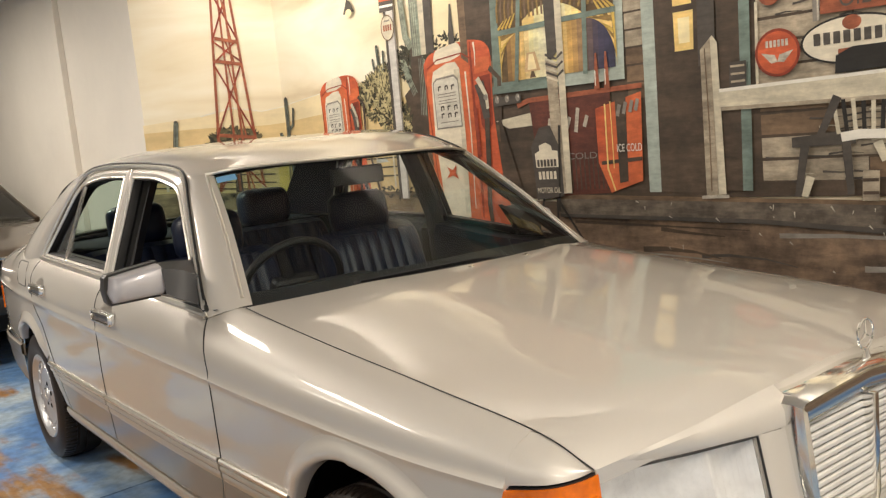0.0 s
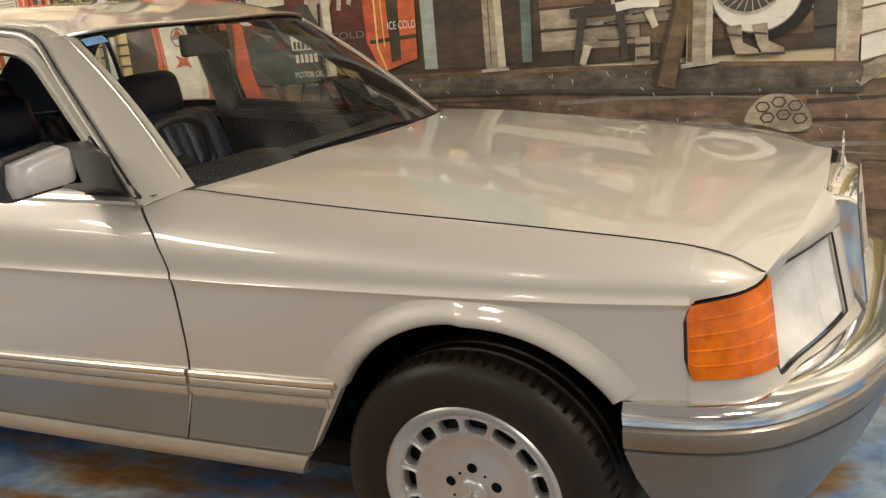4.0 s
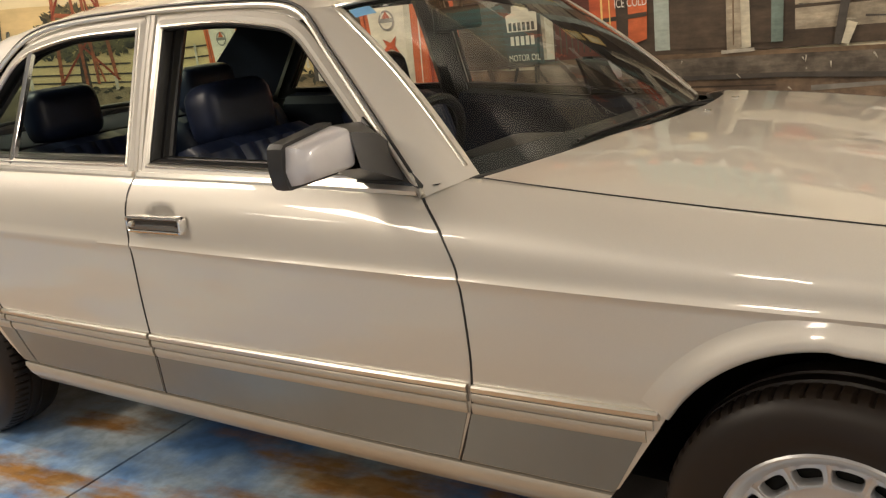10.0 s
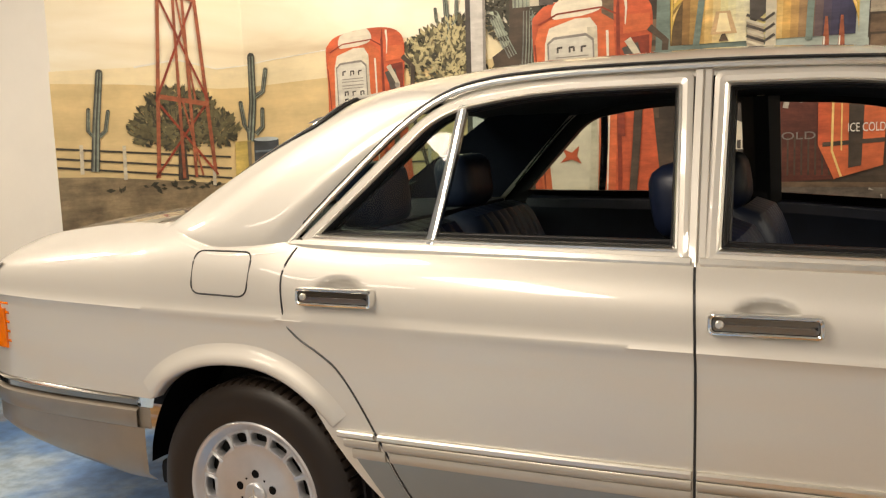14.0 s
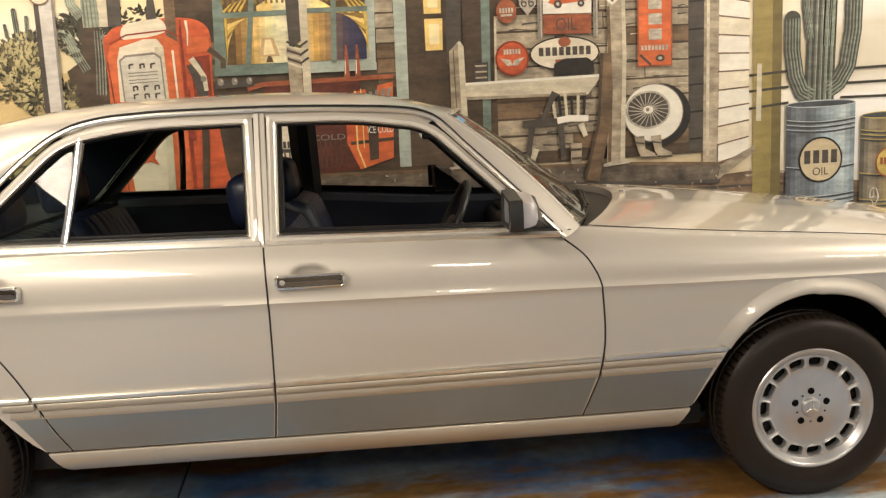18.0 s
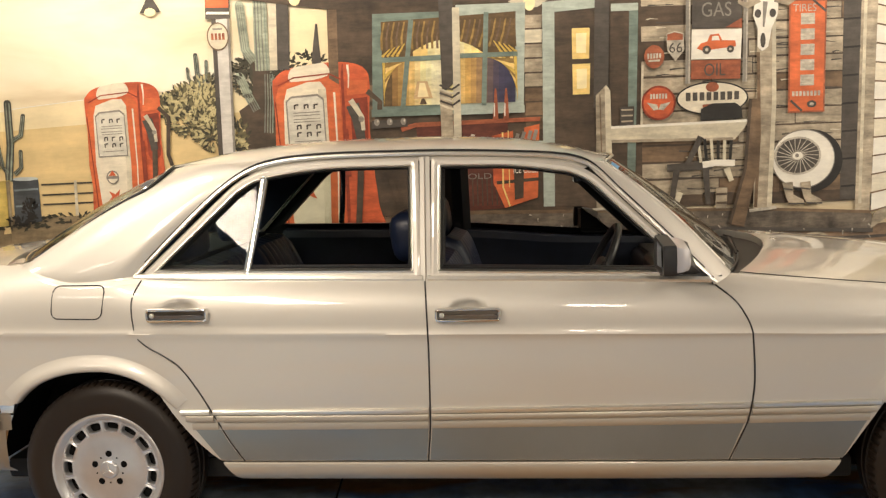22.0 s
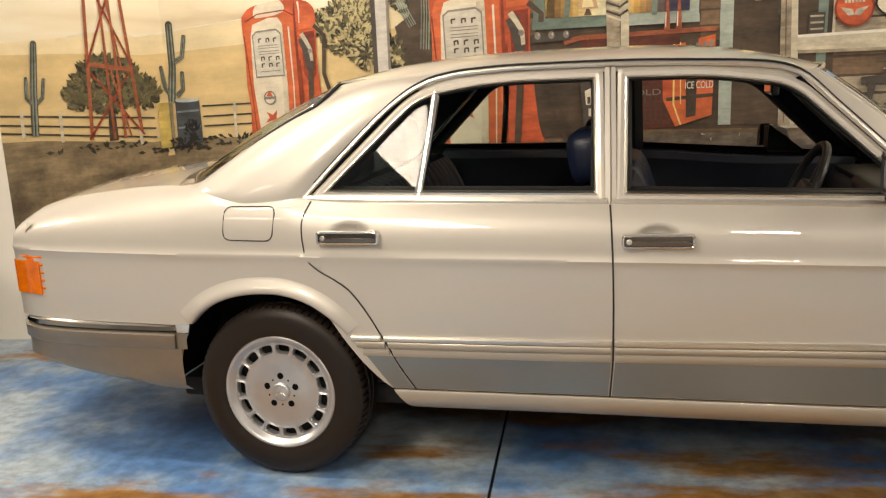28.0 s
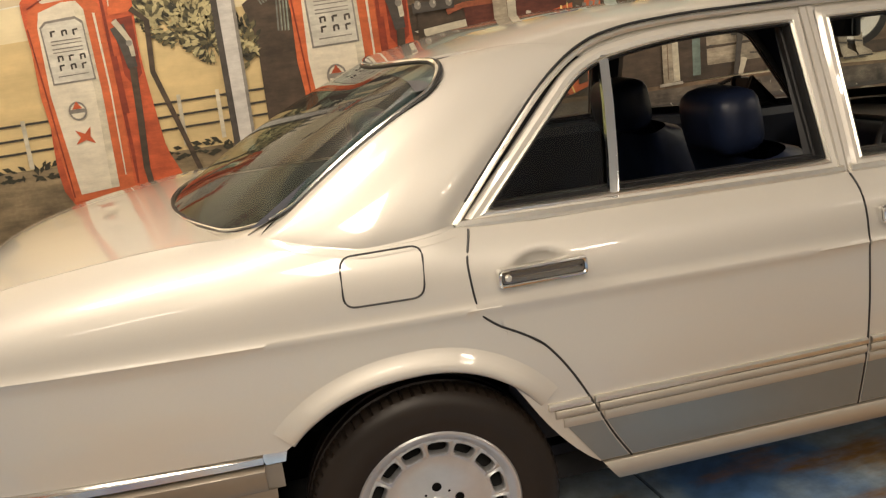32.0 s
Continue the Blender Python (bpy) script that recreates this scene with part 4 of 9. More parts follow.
WS_B = Vector((0.012, 0, 0.014))
windscreen = part("windscreen", sheet(ws_low, ws_high, WS_B), SCREEN, car)
seal = [ws_low(f) for f in np.linspace(-1, 1, 30)] + [ws_low(1).lerp(ws_high(1), t) + WS_B * math.sin(math.pi * t) for t in np.linspace(0.05, 0.95, 12)]
seal += [ws_high(f) for f in np.linspace(1, -1, 30)] + [ws_low(-1).lerp(ws_high(-1), t) + WS_B * math.sin(math.pi * t) for t in np.linspace(0.95, 0.05, 12)]
part("screen_seal", tube(bmesh.new(), seal, 0.0045, 8, closed=True), SEAL, windscreen)
bright = [p + Vector((0.006, 0, 0.006)) for p in seal[30:84]]
part("screen_trim", tube(bmesh.new(), bright, 0.0062, 8), BRUSHED, windscreen)
band = sheet(ws_low, ws_high, WS_B, 30, 3, -0.985, 0.985, 0.0, 0.09, -0.25)
part("screen_shade_band", band, SEAL, windscreen)
band = sheet(ws_low, ws_high, WS_B, 6, 4, -0.96, -0.86, 0.915, 0.968, 0.12)
part("sticker", band, STICKER, windscreen, "pale blue sticker")
band = sheet(ws_low, ws_high, WS_B, 4, 3, -0.03, 0.05, 0.93, 0.965, -0.12)
part("paper_label", band, WHITE, windscreen)


def rw_low(f):
    return Vector((-2.025 + 0.255 * abs(f) ** 2.2, f * 0.712, 1.045 - 0.02 * f * f))


def rw_high(f):
    g = f * 0.955
    return roof_point(-1.215 - 0.16 * (1 - g * g), g) + Vector((-0.008, 0, -0.009))


RW_B = Vector((-0.018, 0, 0.018))
RC = 0.20  # rounded share of the pane's corners


def rw_cut(f):
    q = max(0.0, (abs(f) - 0.78) / 0.22)
    return RC * (1 - math.sqrt(max(0.0, 1 - q * q)))


def rw_point(f, t):
    return rw_low(f).lerp(rw_high(f), t) + RW_B * math.sin(math.pi * t)


def rw_side(t):
    """The pane's half-width share at a height, with rounded corners."""
    e = min(t, 1 - t)
    return 1.0 if e >= RC else 0.78 + 0.22 * math.sqrt(max(0.0, 1 - (1 - e / RC) ** 2))


rows = []
for i in range(61):
    f = math.sin((-1 + 2 * i / 60) * math.pi / 2)
    c = rw_cut(f)
    rows.append([rw_point(f, lerp(c, 1 - c, j / 14)) for j in range(15)])
bm = bmesh.new()
grid(bm, rows)
rear_window = part("rear_window", bm, glass_material("green_heated_rear_glass", (0.60, 0.76, 0.70), 1.6), car)
fs = [math.sin(a) for a in np.linspace(-math.pi / 2, math.pi / 2, 60)]
seal = [rw_point(f, rw_cut(f)) for f in fs] + [rw_point(1, float(t)) for t in np.linspace(RC, 1 - RC, 10)[1:-1]]
seal += [rw_point(f, 1 - rw_cut(f)) for f in reversed(fs)] + [rw_point(-1, float(t)) for t in np.linspace(1 - RC, RC, 10)[1:-1]]
part("window_seal", tube(bmesh.new(), seal, 0.007, 8, closed=True), SEAL, rear_window)
mid = rw_point(0, 0.5)
part("outer_seal", tube(bmesh.new(), [p + (p - mid).normalized() * 0.014 + Vector((0, 0, 0.001)) for p in seal], 0.0055, 8, closed=True), SEAL, rear_window)
part("window_trim", tube(bmesh.new(), [p + (p - mid).normalized() * 0.006 + Vector((-0.003, 0, 0.003)) for p in seal], 0.0055, 8, closed=True), CHROME, rear_window)


def on_glass(x, z, out=0.0):
    return Vector((x, -glass_y(z) - out, z))


# C-pillar between rear window and rear door
def c_pillar():
    """Blends from the quarter panel's shoulder up to the roof, between rear glass and door frame."""
    def b_at(t):
        xr = lerp(-1.338, -0.93, t)
        return on_glass(xr, drip_z(xr) + 0.012, 0.006)

    def a_at(t):
        w = lerp(LOW_T, 1.0, t)
        return rw_point(-rw_side(w), w) + Vector((0.0, 0, -0.003))

    def foot(s):
        if s < 0.15:
            return a_at(0).lerp(flank(PILLAR_X, top_z(PILLAR_X) - 0.001), s / 0.15)
        x = lerp(PILLAR_X, -1.338, (s - 0.15) / 0.85)
        return flank(x, pillar_foot(x), 0.0012)

    def hermite(p, m, q, n, t):
        return p * (2 * t**3 - 3 * t**2 + 1) + m * (t**3 - 2 * t**2 + t) + q * (3 * t**2 - 2 * t**3) + n * (t**3 - t**2)

    def strand(s, t):
        """One line of the skin from the quarter panel up to the roof, leaving the panel along its own slope."""
        f = -lerp(0.78 * 0.955, 1.0, s)
        p, q = foot(s), roof_point(roof_back(f) + 0.014, f) + Vector((0, 0, -0.0015))
        c = q - p
        if s < 0.15:
            m = c
        else:
            along, up = (flank(p.x + 0.02, p.z) - flank(p.x, p.z)) / 0.02, (flank(p.x, p.z) - flank(p.x, p.z - 0.02)) / 0.02
            m = c.lerp(along * c.x * 0.4 + up * c.z * 0.9, min(1.0, (s - 0.15) / 0.25))
        return hermite(p, m, q, Vector((c.x * 0.9, c.y * 0.8, c.z * 0.6)), t)

    rows = []
    for i in range(33):
        t = 0.5 - 0.5 * math.cos(math.pi * i / 32)
        da = a_at(t) - strand(0.0, t)
        db = b_at(t) - strand(1.0, t)
        rows.append([strand(j / 20, t) + da * (1 - j / 20) ** 1.5 + db * (j / 20) ** 1.5 for j in range(21)])
    lap = []
    for j in range(21):
        p = foot(j / 20)
        lap.append(flank(p.x, p.z - 0.016, 0.0012) if j / 20 >= 0.15 else p + Vector((0, 0, -0.004)))
    bm = bmesh.new()
    grid(bm, [lap] + rows)
    return part("rear_pillar", bm, PAINT, car, sharp=70)


LOW_T = 0.11


def window_corner():
    """The piece of body between the rear window's lower corner and the quarter panel."""
    outline = [rw_point(-f, rw_cut(f)) for f in np.linspace(0.62, 0.99, 16)] + [rw_point(-rw_side(float(t)), float(t)) for t in np.linspace(0.08, LOW_T, 4)]
    outline = [p + Vector((0, 0, -0.003)) for p in outline]
    rows = []
    for k, p in enumerate(outline):
        x = lerp(-1.965, PILLAR_X, k / (len(outline) - 1))
        q = flank(x, top_z(x) - 0.001)
        rows.append([p.lerp(q, j / 8) + Vector((0, 0, 0.004 * math.sin(math.pi * j / 8))) for j in range(9)])
    bm = bmesh.new()
    grid(bm, rows)
    return part("window_corner", bm, PAINT, car, sharp=70)


corner_piece = window_corner()


pillar_c = c_pillar()


# A-pillar from fender to roof
def a_pillar():
    rows = []
    for i in range(21):
        t = i / 20
        a = ws_low(-1).lerp(ws_high(-1), t) + WS_B * math.sin(math.pi * t)
        z = lerp(0.938, 1.352, t)
        xr = lerp(0.655, 0.235, t)
        b = on_glass(xr, z, 0.004)
        rows.append([a + Vector((0.008, -0.004, 0.006)), a.lerp(b, 0.3) + Vector((0.012, -0.010, 0.006)), a.lerp(b, 0.7) + Vector((0.006, -0.014, 0.004)), b])
    bm = bmesh.new()
    grid(bm, rows)
    rim_in(bm, (0, 0.03, 0))
    return part("front_pillar", bm, PAINT, car, sharp=60)


pillar_a = a_pillar()


# ---- side windows: frames as loops on the leaning glass surface ----
def loop_path(knots, n=10):
    """Corner points to a closed smooth-cornered path of (x, z)."""
    out = []
    k = len(knots)
    for i in range(k):
        p, q, r, rad = Vector(knots[i - 1][:2]), Vector(knots[i][:2]), Vector(knots[(i + 1) % k][:2]), knots[i][2]
        a, b = q + (p - q).normalized() * rad, q + (r - q).normalized() * rad
        for j in range(n + 1):
            t = j / n
            out.append(a * (1 - t) ** 2 + q * 2 * t * (1 - t) + b * t * t)
    return out


def ring_strip(outer, inner, o_out, o_in, rim=0.02):
    """A band between two loops on the window surface, with an inner reveal."""
    rows = []
    for p, q in zip(outer, inner):
        rows.append([on_glass(p.x, p.y, o_out - 0.01), on_glass(p.x, p.y, o_out), on_glass(*(p.lerp(q, 0.5)), max(o_out, o_in) + 0.003), on_glass(q.x, q.y, o_in), on_glass(q.x, q.y, o_in - rim)])
    bm = bmesh.new()
    grid(bm, rows, closed_u=True)
    return bm


def inset(knots, d):
    """Move a corner loop inwards by d."""
    k = len(knots)
    out = []
    for i in range(k):
        p, q, r = Vector(knots[i - 1][:2]), Vector(knots[i][:2]), Vector(knots[(i + 1) % k][:2])
        e1, e2 = (q - p).normalized(), (r - q).normalized()
        n1, n2 = Vector((-e1.y, e1.x)), Vector((-e2.y, e2.x))
        h = (n1 + n2) / max(0.3, 1 + n1.dot(n2))
        out.append((*(q + h * d), max(0.004, knots[i][2] - d * 0.5)))
    return out


# corners run anticlockwise seen from the car's right side
REAR_WIN = [(-1.328, 0.992, 0.015), (-0.322, 0.972, 0.012), (-0.334, 1.382, 0.02), (-0.70, 1.385, 0.15), (-0.958, 1.346, 0.09)]
FRONT_WIN = [(-0.292, 0.971, 0.012), (0.642, 0.950, 0.012), (0.245, 1.336, 0.08), (0.0, 1.374, 0.10), (-0.288, 1.381, 0.02)]


def door_window(win, door, glass_mat):
    made = []
    a, b = inset(win, 0.0), inset(win, 0.024)
    c = inset(win, 0.034)
    d = inset(win, 0.041)
    frame_ob = part("window_frame", ring_strip(loop_path(a), loop_path(b), 0.004, 0.010), PAINT, door)
    made.append(frame_ob)
    made.append(part("bright_surround", ring_strip(loop_path(b), loop_path(c), 0.012, 0.008), BRUSHED, frame_ob))
    made.append(part("window_seal", ring_strip(loop_path(c), loop_path(d), 0.004, -0.004, 0.02), SEAL, frame_ob))
    made.append(part("inner_frame", ring_strip(loop_path(inset(win, -0.01)), loop_path(inset(win, 0.042)), -0.026, -0.034, 0.02), SEAL, frame_ob))
    return made


side_parts = door_window(REAR_WIN, rear_door, GLASS) + door_window(FRONT_WIN, front_door, GLASS)

# fixed quarter glass and its bright post in the rear door; the other panes are wound down
post = [(-0.932, 1.004), (-0.915, 1.10), (-0.897, 1.22), (-0.884, 1.335)]
rows = [[on_glass(x - 0.015, z, -0.002), on_glass(x - 0.013, z, 0.010), on_glass(x, z, 0.013), on_glass(x + 0.011, z, 0.010), on_glass(x + 0.013, z, -0.002)] for x, z in post]
bm = bmesh.new()
grid(bm, rows)
side_parts.append(part("division_post", bm, CHROME, rear_door))
rows = []
for k in range(13):
    t = k / 12
    xr, z1 = lerp(-1.262, -0.915, t), 0
    top = lerp(1.012, 1.335, t**0.96)
    rows.append([on_glass(xr, lerp(1.006, max(1.008, top), j / 6), -0.012) for j in range(7)])
bm = bmesh.new()
grid(bm, rows)
quarter_glass = part("quarter_glass", bm, GLASS, rear_door)
quarter_glass.visible_shadow = False
side_parts.append(quarter_glass)

# B-pillar cover between the frames
rows = []
for z in np.linspace(0.965, 1.385, 12):
    z = float(z)
    c = lerp(-0.305, -0.311, (z - 0.965) / 0.42)
    rows.append([on_glass(c + dx, z, o) for dx, o in ((-0.020, 0.0), (-0.018, 0.007), (-0.003, 0.008), (0, 0.001), (0.003, 0.008), (0.016, 0.007), (0.018, 0.0))])
bm = bmesh.new()
grid(bm, rows)
pillar_b = part("centre_pillar", bm, PAINT, car, sharp=30)
b = bmesh.new()
grid(b, [[on_glass(x, float(z), -o) for x, o in ((-0.35, 0.02), (-0.375, 0.06), (-0.33, 0.10), (-0.28, 0.10), (-0.245, 0.06), (-0.265, 0.02))] for z in np.linspace(0.94, 1.36, 8)], closed_v=True)
inner_b = part("centre_pillar_lining", b, PLASTIC, car)

# drip rail along the roof edge, dark groove and bright strip
xs = np.linspace(-1.335, 0.655, 80)
rail = [on_glass(float(x), drip_z(float(x)) + 0.006, 0.010) for x in xs]
rain_gutter = part("drip_rail", tube(bmesh.new(), rail, 0.0075, 8), BRUSHED, car)
groove = [on_glass(float(x), drip_z(float(x)) + 0.0175, 0.010) for x in np.linspace(-1.30, 0.62, 80)]
part_groove = part("roof_groove", tube(bmesh.new(), groove, 0.0042, 6), SEAL, car)


def belt_strip(x0, x1, parent):
    rows = []
    for k in range(25):
        x = lerp(x0, x1, k / 24)
        z = belt_z(x)
        y = glass_y(z)
        rows.append([(x, -y + 0.012, z - 0.012), (x, -y - 0.014, z - 0.010), (x, -y - 0.018, z), (x, -y - 0.012, z + 0.010), (x, -y + 0.010, z + 0.014)])
    bm = bmesh.new()
    vs = grid(bm, rows)
    bm.faces.new(vs[0])
    bm.faces.new(vs[-1])
    return part("belt_moulding", bm, BRUSHED, parent, sharp=40)


side_parts += [belt_strip(-1.335, -0.318, rear_door), belt_strip(-0.298, 0.64, front_door)]


# upper edge of the doors inside the openings
def inner_ledge(x0, x1, parent):
    rows = []
    for k in range(13):
        x = lerp(x0, x1, k / 12)
        z = belt_z(x)
        y = glass_y(z)
        rows.append([(x, -y + 0.008, z + 0.010), (x, -y + 0.03, z + 0.012), (x, -y + 0.10, z + 0.002), (x, -y + 0.125, z - 0.03), (x, -y + 0.12, 0.62), (x, -y + 0.10, 0.36)])
    bm = bmesh.new()
    grid(bm, rows)
    return part("door_card", bm, LEATHER_DK, parent, "dark navy padded door lining")


side_parts += [inner_ledge(-1.22, -0.36, rear_door), inner_ledge(-0.26, 0.68, front_door)]
side_parts.append(part("armrest", bx(-0.12, 0.42, -0.74, -0.66, 0.60, 0.68, 0.02), LEATHER_DK, front_door))
side_parts.append(part("walnut_trim", bx(0.28, 0.52, -0.712, -0.698, 0.845, 0.885, 0.004), WALNUT, front_door))


# door handles: recessed cup, bright plate and pull bar
SMOKED = mat("smoked_chrome", (0.23, 0.195, 0.16), 0.18, 1.0)


def handle(x0, x1, parent):
    """A bright frame with rounded ends round a smoked plate, standing off the door, with a lock button at one end."""
    made = []
    xm = (x0 + x1) / 2
    z, w, h = lerp(0.880, 0.862, (xm + 1.25) / 1.2), (x1 - x0) / 2, 0.0235
    corners = [(xm - w, z - h, 0.013), (xm + w, z - h, 0.013), (xm + w, z + h, 0.013), (xm - w, z + h, 0.013)]

    def at(p, o):
        return Vector((p.x, lerp(flank(x0, z).y, flank(x1, z).y, (p.x - x0) / (x1 - x0)) - o, p.y))

    rows = []
    for d, o in ((0.0, 0.002), (0.0, 0.018), (0.002, 0.024), (0.0055, 0.0255), (0.0085, 0.023), (0.0085, 0.016)):
        rows.append([at(p, o) for p in loop_path(inset(corners, d), 5)])
    b = bmesh.new()
    grid(b, rows, closed_v=True)
    hd = part("door_handle", b, CHROME, parent, "chrome-framed pull handle", sharp=30)
    made.append(hd)
    rows = [[at(p, o) for p in loop_path(inset(corners, d), 5)] for d, o in ((0.008, 0.018), (0.010, 0.021), (0.014, 0.0215), (0.0232, 0.022))]
    b = bmesh.new()
    vs = grid(b, rows, closed_v=True)
    made.append(part("grip_plate", b, SMOKED, hd, "smoked metal grip plate"))
    b = bmesh.new()
    lathe(b, [(0.0, -0.029), (0.006, -0.029), (0.0085, -0.026), (0.009, 0)], 16, "y", (x0 + 0.024, at(Vector((x0 + 0.024, z)), 0).y, z))
    made.append(part("lock", b, BRUSHED, hd))
    return made


side_parts += handle(-1.268, -1.05, rear_door) + handle(-0.272, -0.052, front_door)

# fuel flap: rounded seam on the quarter panel
cs = loop_path([(-1.622, 0.869, 0.03), (-1.437, 0.865, 0.03), (-1.425, 0.980, 0.03), (-1.616, 0.981, 0.03)], 6)
part("fuel_flap_gap", tube(bmesh.new(), [flank(p.x, p.y, -0.0003) for p in cs], 0.0026, 6, closed=True), SEAL, quarter)


# ---- door mirror ----
def door_mirror():
    made = []
    # housing: tapered box open to the rear
    def sec(x, k):
        y0, y1 = -0.905, -1.050 + 0.02 * k
        return [(x, y0, 1.010 + 0.010 * k), (x, y1, 1.008 + 0.010 * k), (x, y1 - 0.010, 1.04), (x, y1, 1.088 - 0.010 * k), (x, y0, 1.106 - 0.010 * k), (x, y0 + 0.006, 1.05)]
    rows = [sec(0.455, 0.0), sec(0.472, -0.15), sec(0.512, 0.3), sec(0.532, 0.8), sec(0.540, 1.6)]
    b = bmesh.new()
    vs = grid(b, rows, closed_v=True)
    b.faces.new(vs[-1])
    bmesh.ops.bevel(b, geom=[e for e in b.edges if abs(e.calc_face_angle(0)) > 0.5], offset=0.005, segments=3, affect="EDGES")
    body = part("mirror_housing", b, MIRROR_BODY, front_door, "grey door mirror on a black foot", sharp=50)
    made.append(body)
    b = bmesh.new()
    rows = []
    for x, g in ((0.452, -0.010), (0.446, -0.002), (0.448, 0.005), (0.468, 0.006), (0.488, 0.005), (0.488, -0.006)):
        ym, zm = -0.960, 1.055
        rows.append([(x + (0.004 if y < ym else 0), y + (g if y > ym else -g), z + (g if z > zm else -g)) for y, z in ((-0.906, 1.008), (-1.046, 1.006), (-1.056, 1.018), (-1.061, 1.05), (-1.056, 1.080), (-1.046, 1.089), (-0.906, 1.107), (-0.899, 1.05))])
    grid(b, rows, closed_v=True)
    made.append(part("mirror_rim", b, PLASTIC, body))
    b = bmesh.new()
    vsl = [b.verts.new(p) for p in ((0.462, -0.90, 1.012), (0.462, -1.045, 1.012), (0.462, -1.055, 1.05), (0.462, -1.045, 1.084), (0.462, -0.90, 1.102))]
    b.faces.new(vsl)
    made.append(part("mirror_glass", b, MIRROR, body, smooth=False))
    # foot and corner triangle
    b = bmesh.new()
    rows = [[(0.462, -0.908, 1.008), (0.558, -0.908, 1.016), (0.540, -0.908, 1.092), (0.462, -0.908, 1.104)], [(0.470, -0.865, 0.990), (0.59, -0.860, 0.990), (0.560, -0.850, 1.080), (0.466, -0.845, 1.100)], [(0.48, -0.815, 0.966), (0.625, -0.815, 0.962), (0.555, -0.788, 1.045), (0.47, -0.785, 1.095)]]
    vs = grid(b, rows, closed_v=True)
    made.append(part("mirror_foot", b, PLASTIC, body))
    rows = [[on_glass(lerp(0.475, 0.648, k / 8), 0.957, o), on_glass(lerp(0.475, 0.648, k / 8), lerp(0.957, lerp(1.105, 0.962, k / 8), 0.5), o + 0.006), on_glass(lerp(0.475, 0.648, k / 8), lerp(1.105, 0.962, k / 8), o)] for k in range(9) for o in (0.012,)]
    b = bmesh.new()
    grid(b, rows)
    rim_in(b, (0, 0.03, 0))
    made.append(part("corner_plate", b, PLASTIC, body))
    return made


MIRROR_BODY = mat("grey_mirror_plastic", (0.50, 0.49, 0.51), 0.35, 0.15, 12, 0.05, coat=0.5)
side_parts += door_mirror()

# rubber seals deep in the door gaps
for seam, z0, z1, owner in ((fender_seam, 0.348, 0.94, front_fender), (mid_seam, 0.348, 0.965, rear_door), (rear_seam, 0.348, 0.99, quarter)):
    pts = [flank(seam(float(z)), float(z), -0.0012) for z in np.linspace(z0, z1, 60)]
    side_parts.append(part("gap_seal", tube(bmesh.new(), pts, 0.0034, 6), SEAL, owner))

# everything of the near flank once more on the far flank
twins = {}
for ob in [front_fender, front_door, rear_door, quarter, lip_f, lip_r, sill, inner, pillar_c, corner_piece, pillar_a, pillar_b, inner_b, rain_gutter, part_groove] + trims + near_lamps + side_parts:
    twins[ob] = mirrored(ob, twins.get(ob.parent, car))
    if ob.name.startswith("mirror_housing"):
        twins[ob].location = (-0.166, 0.045, 0.065)
        twins[ob].scale = (1, 0.9, 0.95)
    if ob is quarter_glass:
        twins[ob].visible_shadow = False


# ---- wheels ----
# near-black colour puts the shade into wheel holes and housings; the holes are flat discs
HOLE = mat("soot_black_recess", (0.004, 0.004, 0.004), 0.9, spec=0.1)


def tyre_mesh():
    bm = bmesh.new()
    n = 360
    prof = [(0.196, -0.080), (0.205, -0.094), (0.225, -0.102), (0.25, -0.106), (0.275, -0.1035), (0.295, -0.096), (0.306, -0.086), (0.3125, -0.075),
            (0.3145, -0.062), (0.3148, -0.040), (0.309, -0.037), (0.309, -0.030), (0.315, -0.027), (0.315, 0.0), (0.309, 0.003), (0.309, 0.010), (0.315, 0.013), (0.314, 0.06), (0.306, 0.086), (0.275, 0.1035), (0.225, 0.102), (0.196, 0.080)]
    rows = []
    for k in range(n):
        a = k * math.tau / n
        notch = 0.007 if k % 5 == 0 else 0.0
        rows.append([((r - (notch if i in (7, 8, 9) else 0)) * math.cos(a), h, (r - (notch if i in (7, 8, 9) else 0)) * math.sin(a)) for i, (r, h) in enumerate(prof)])
    grid(bm, rows, closed_u=True)
    return bm


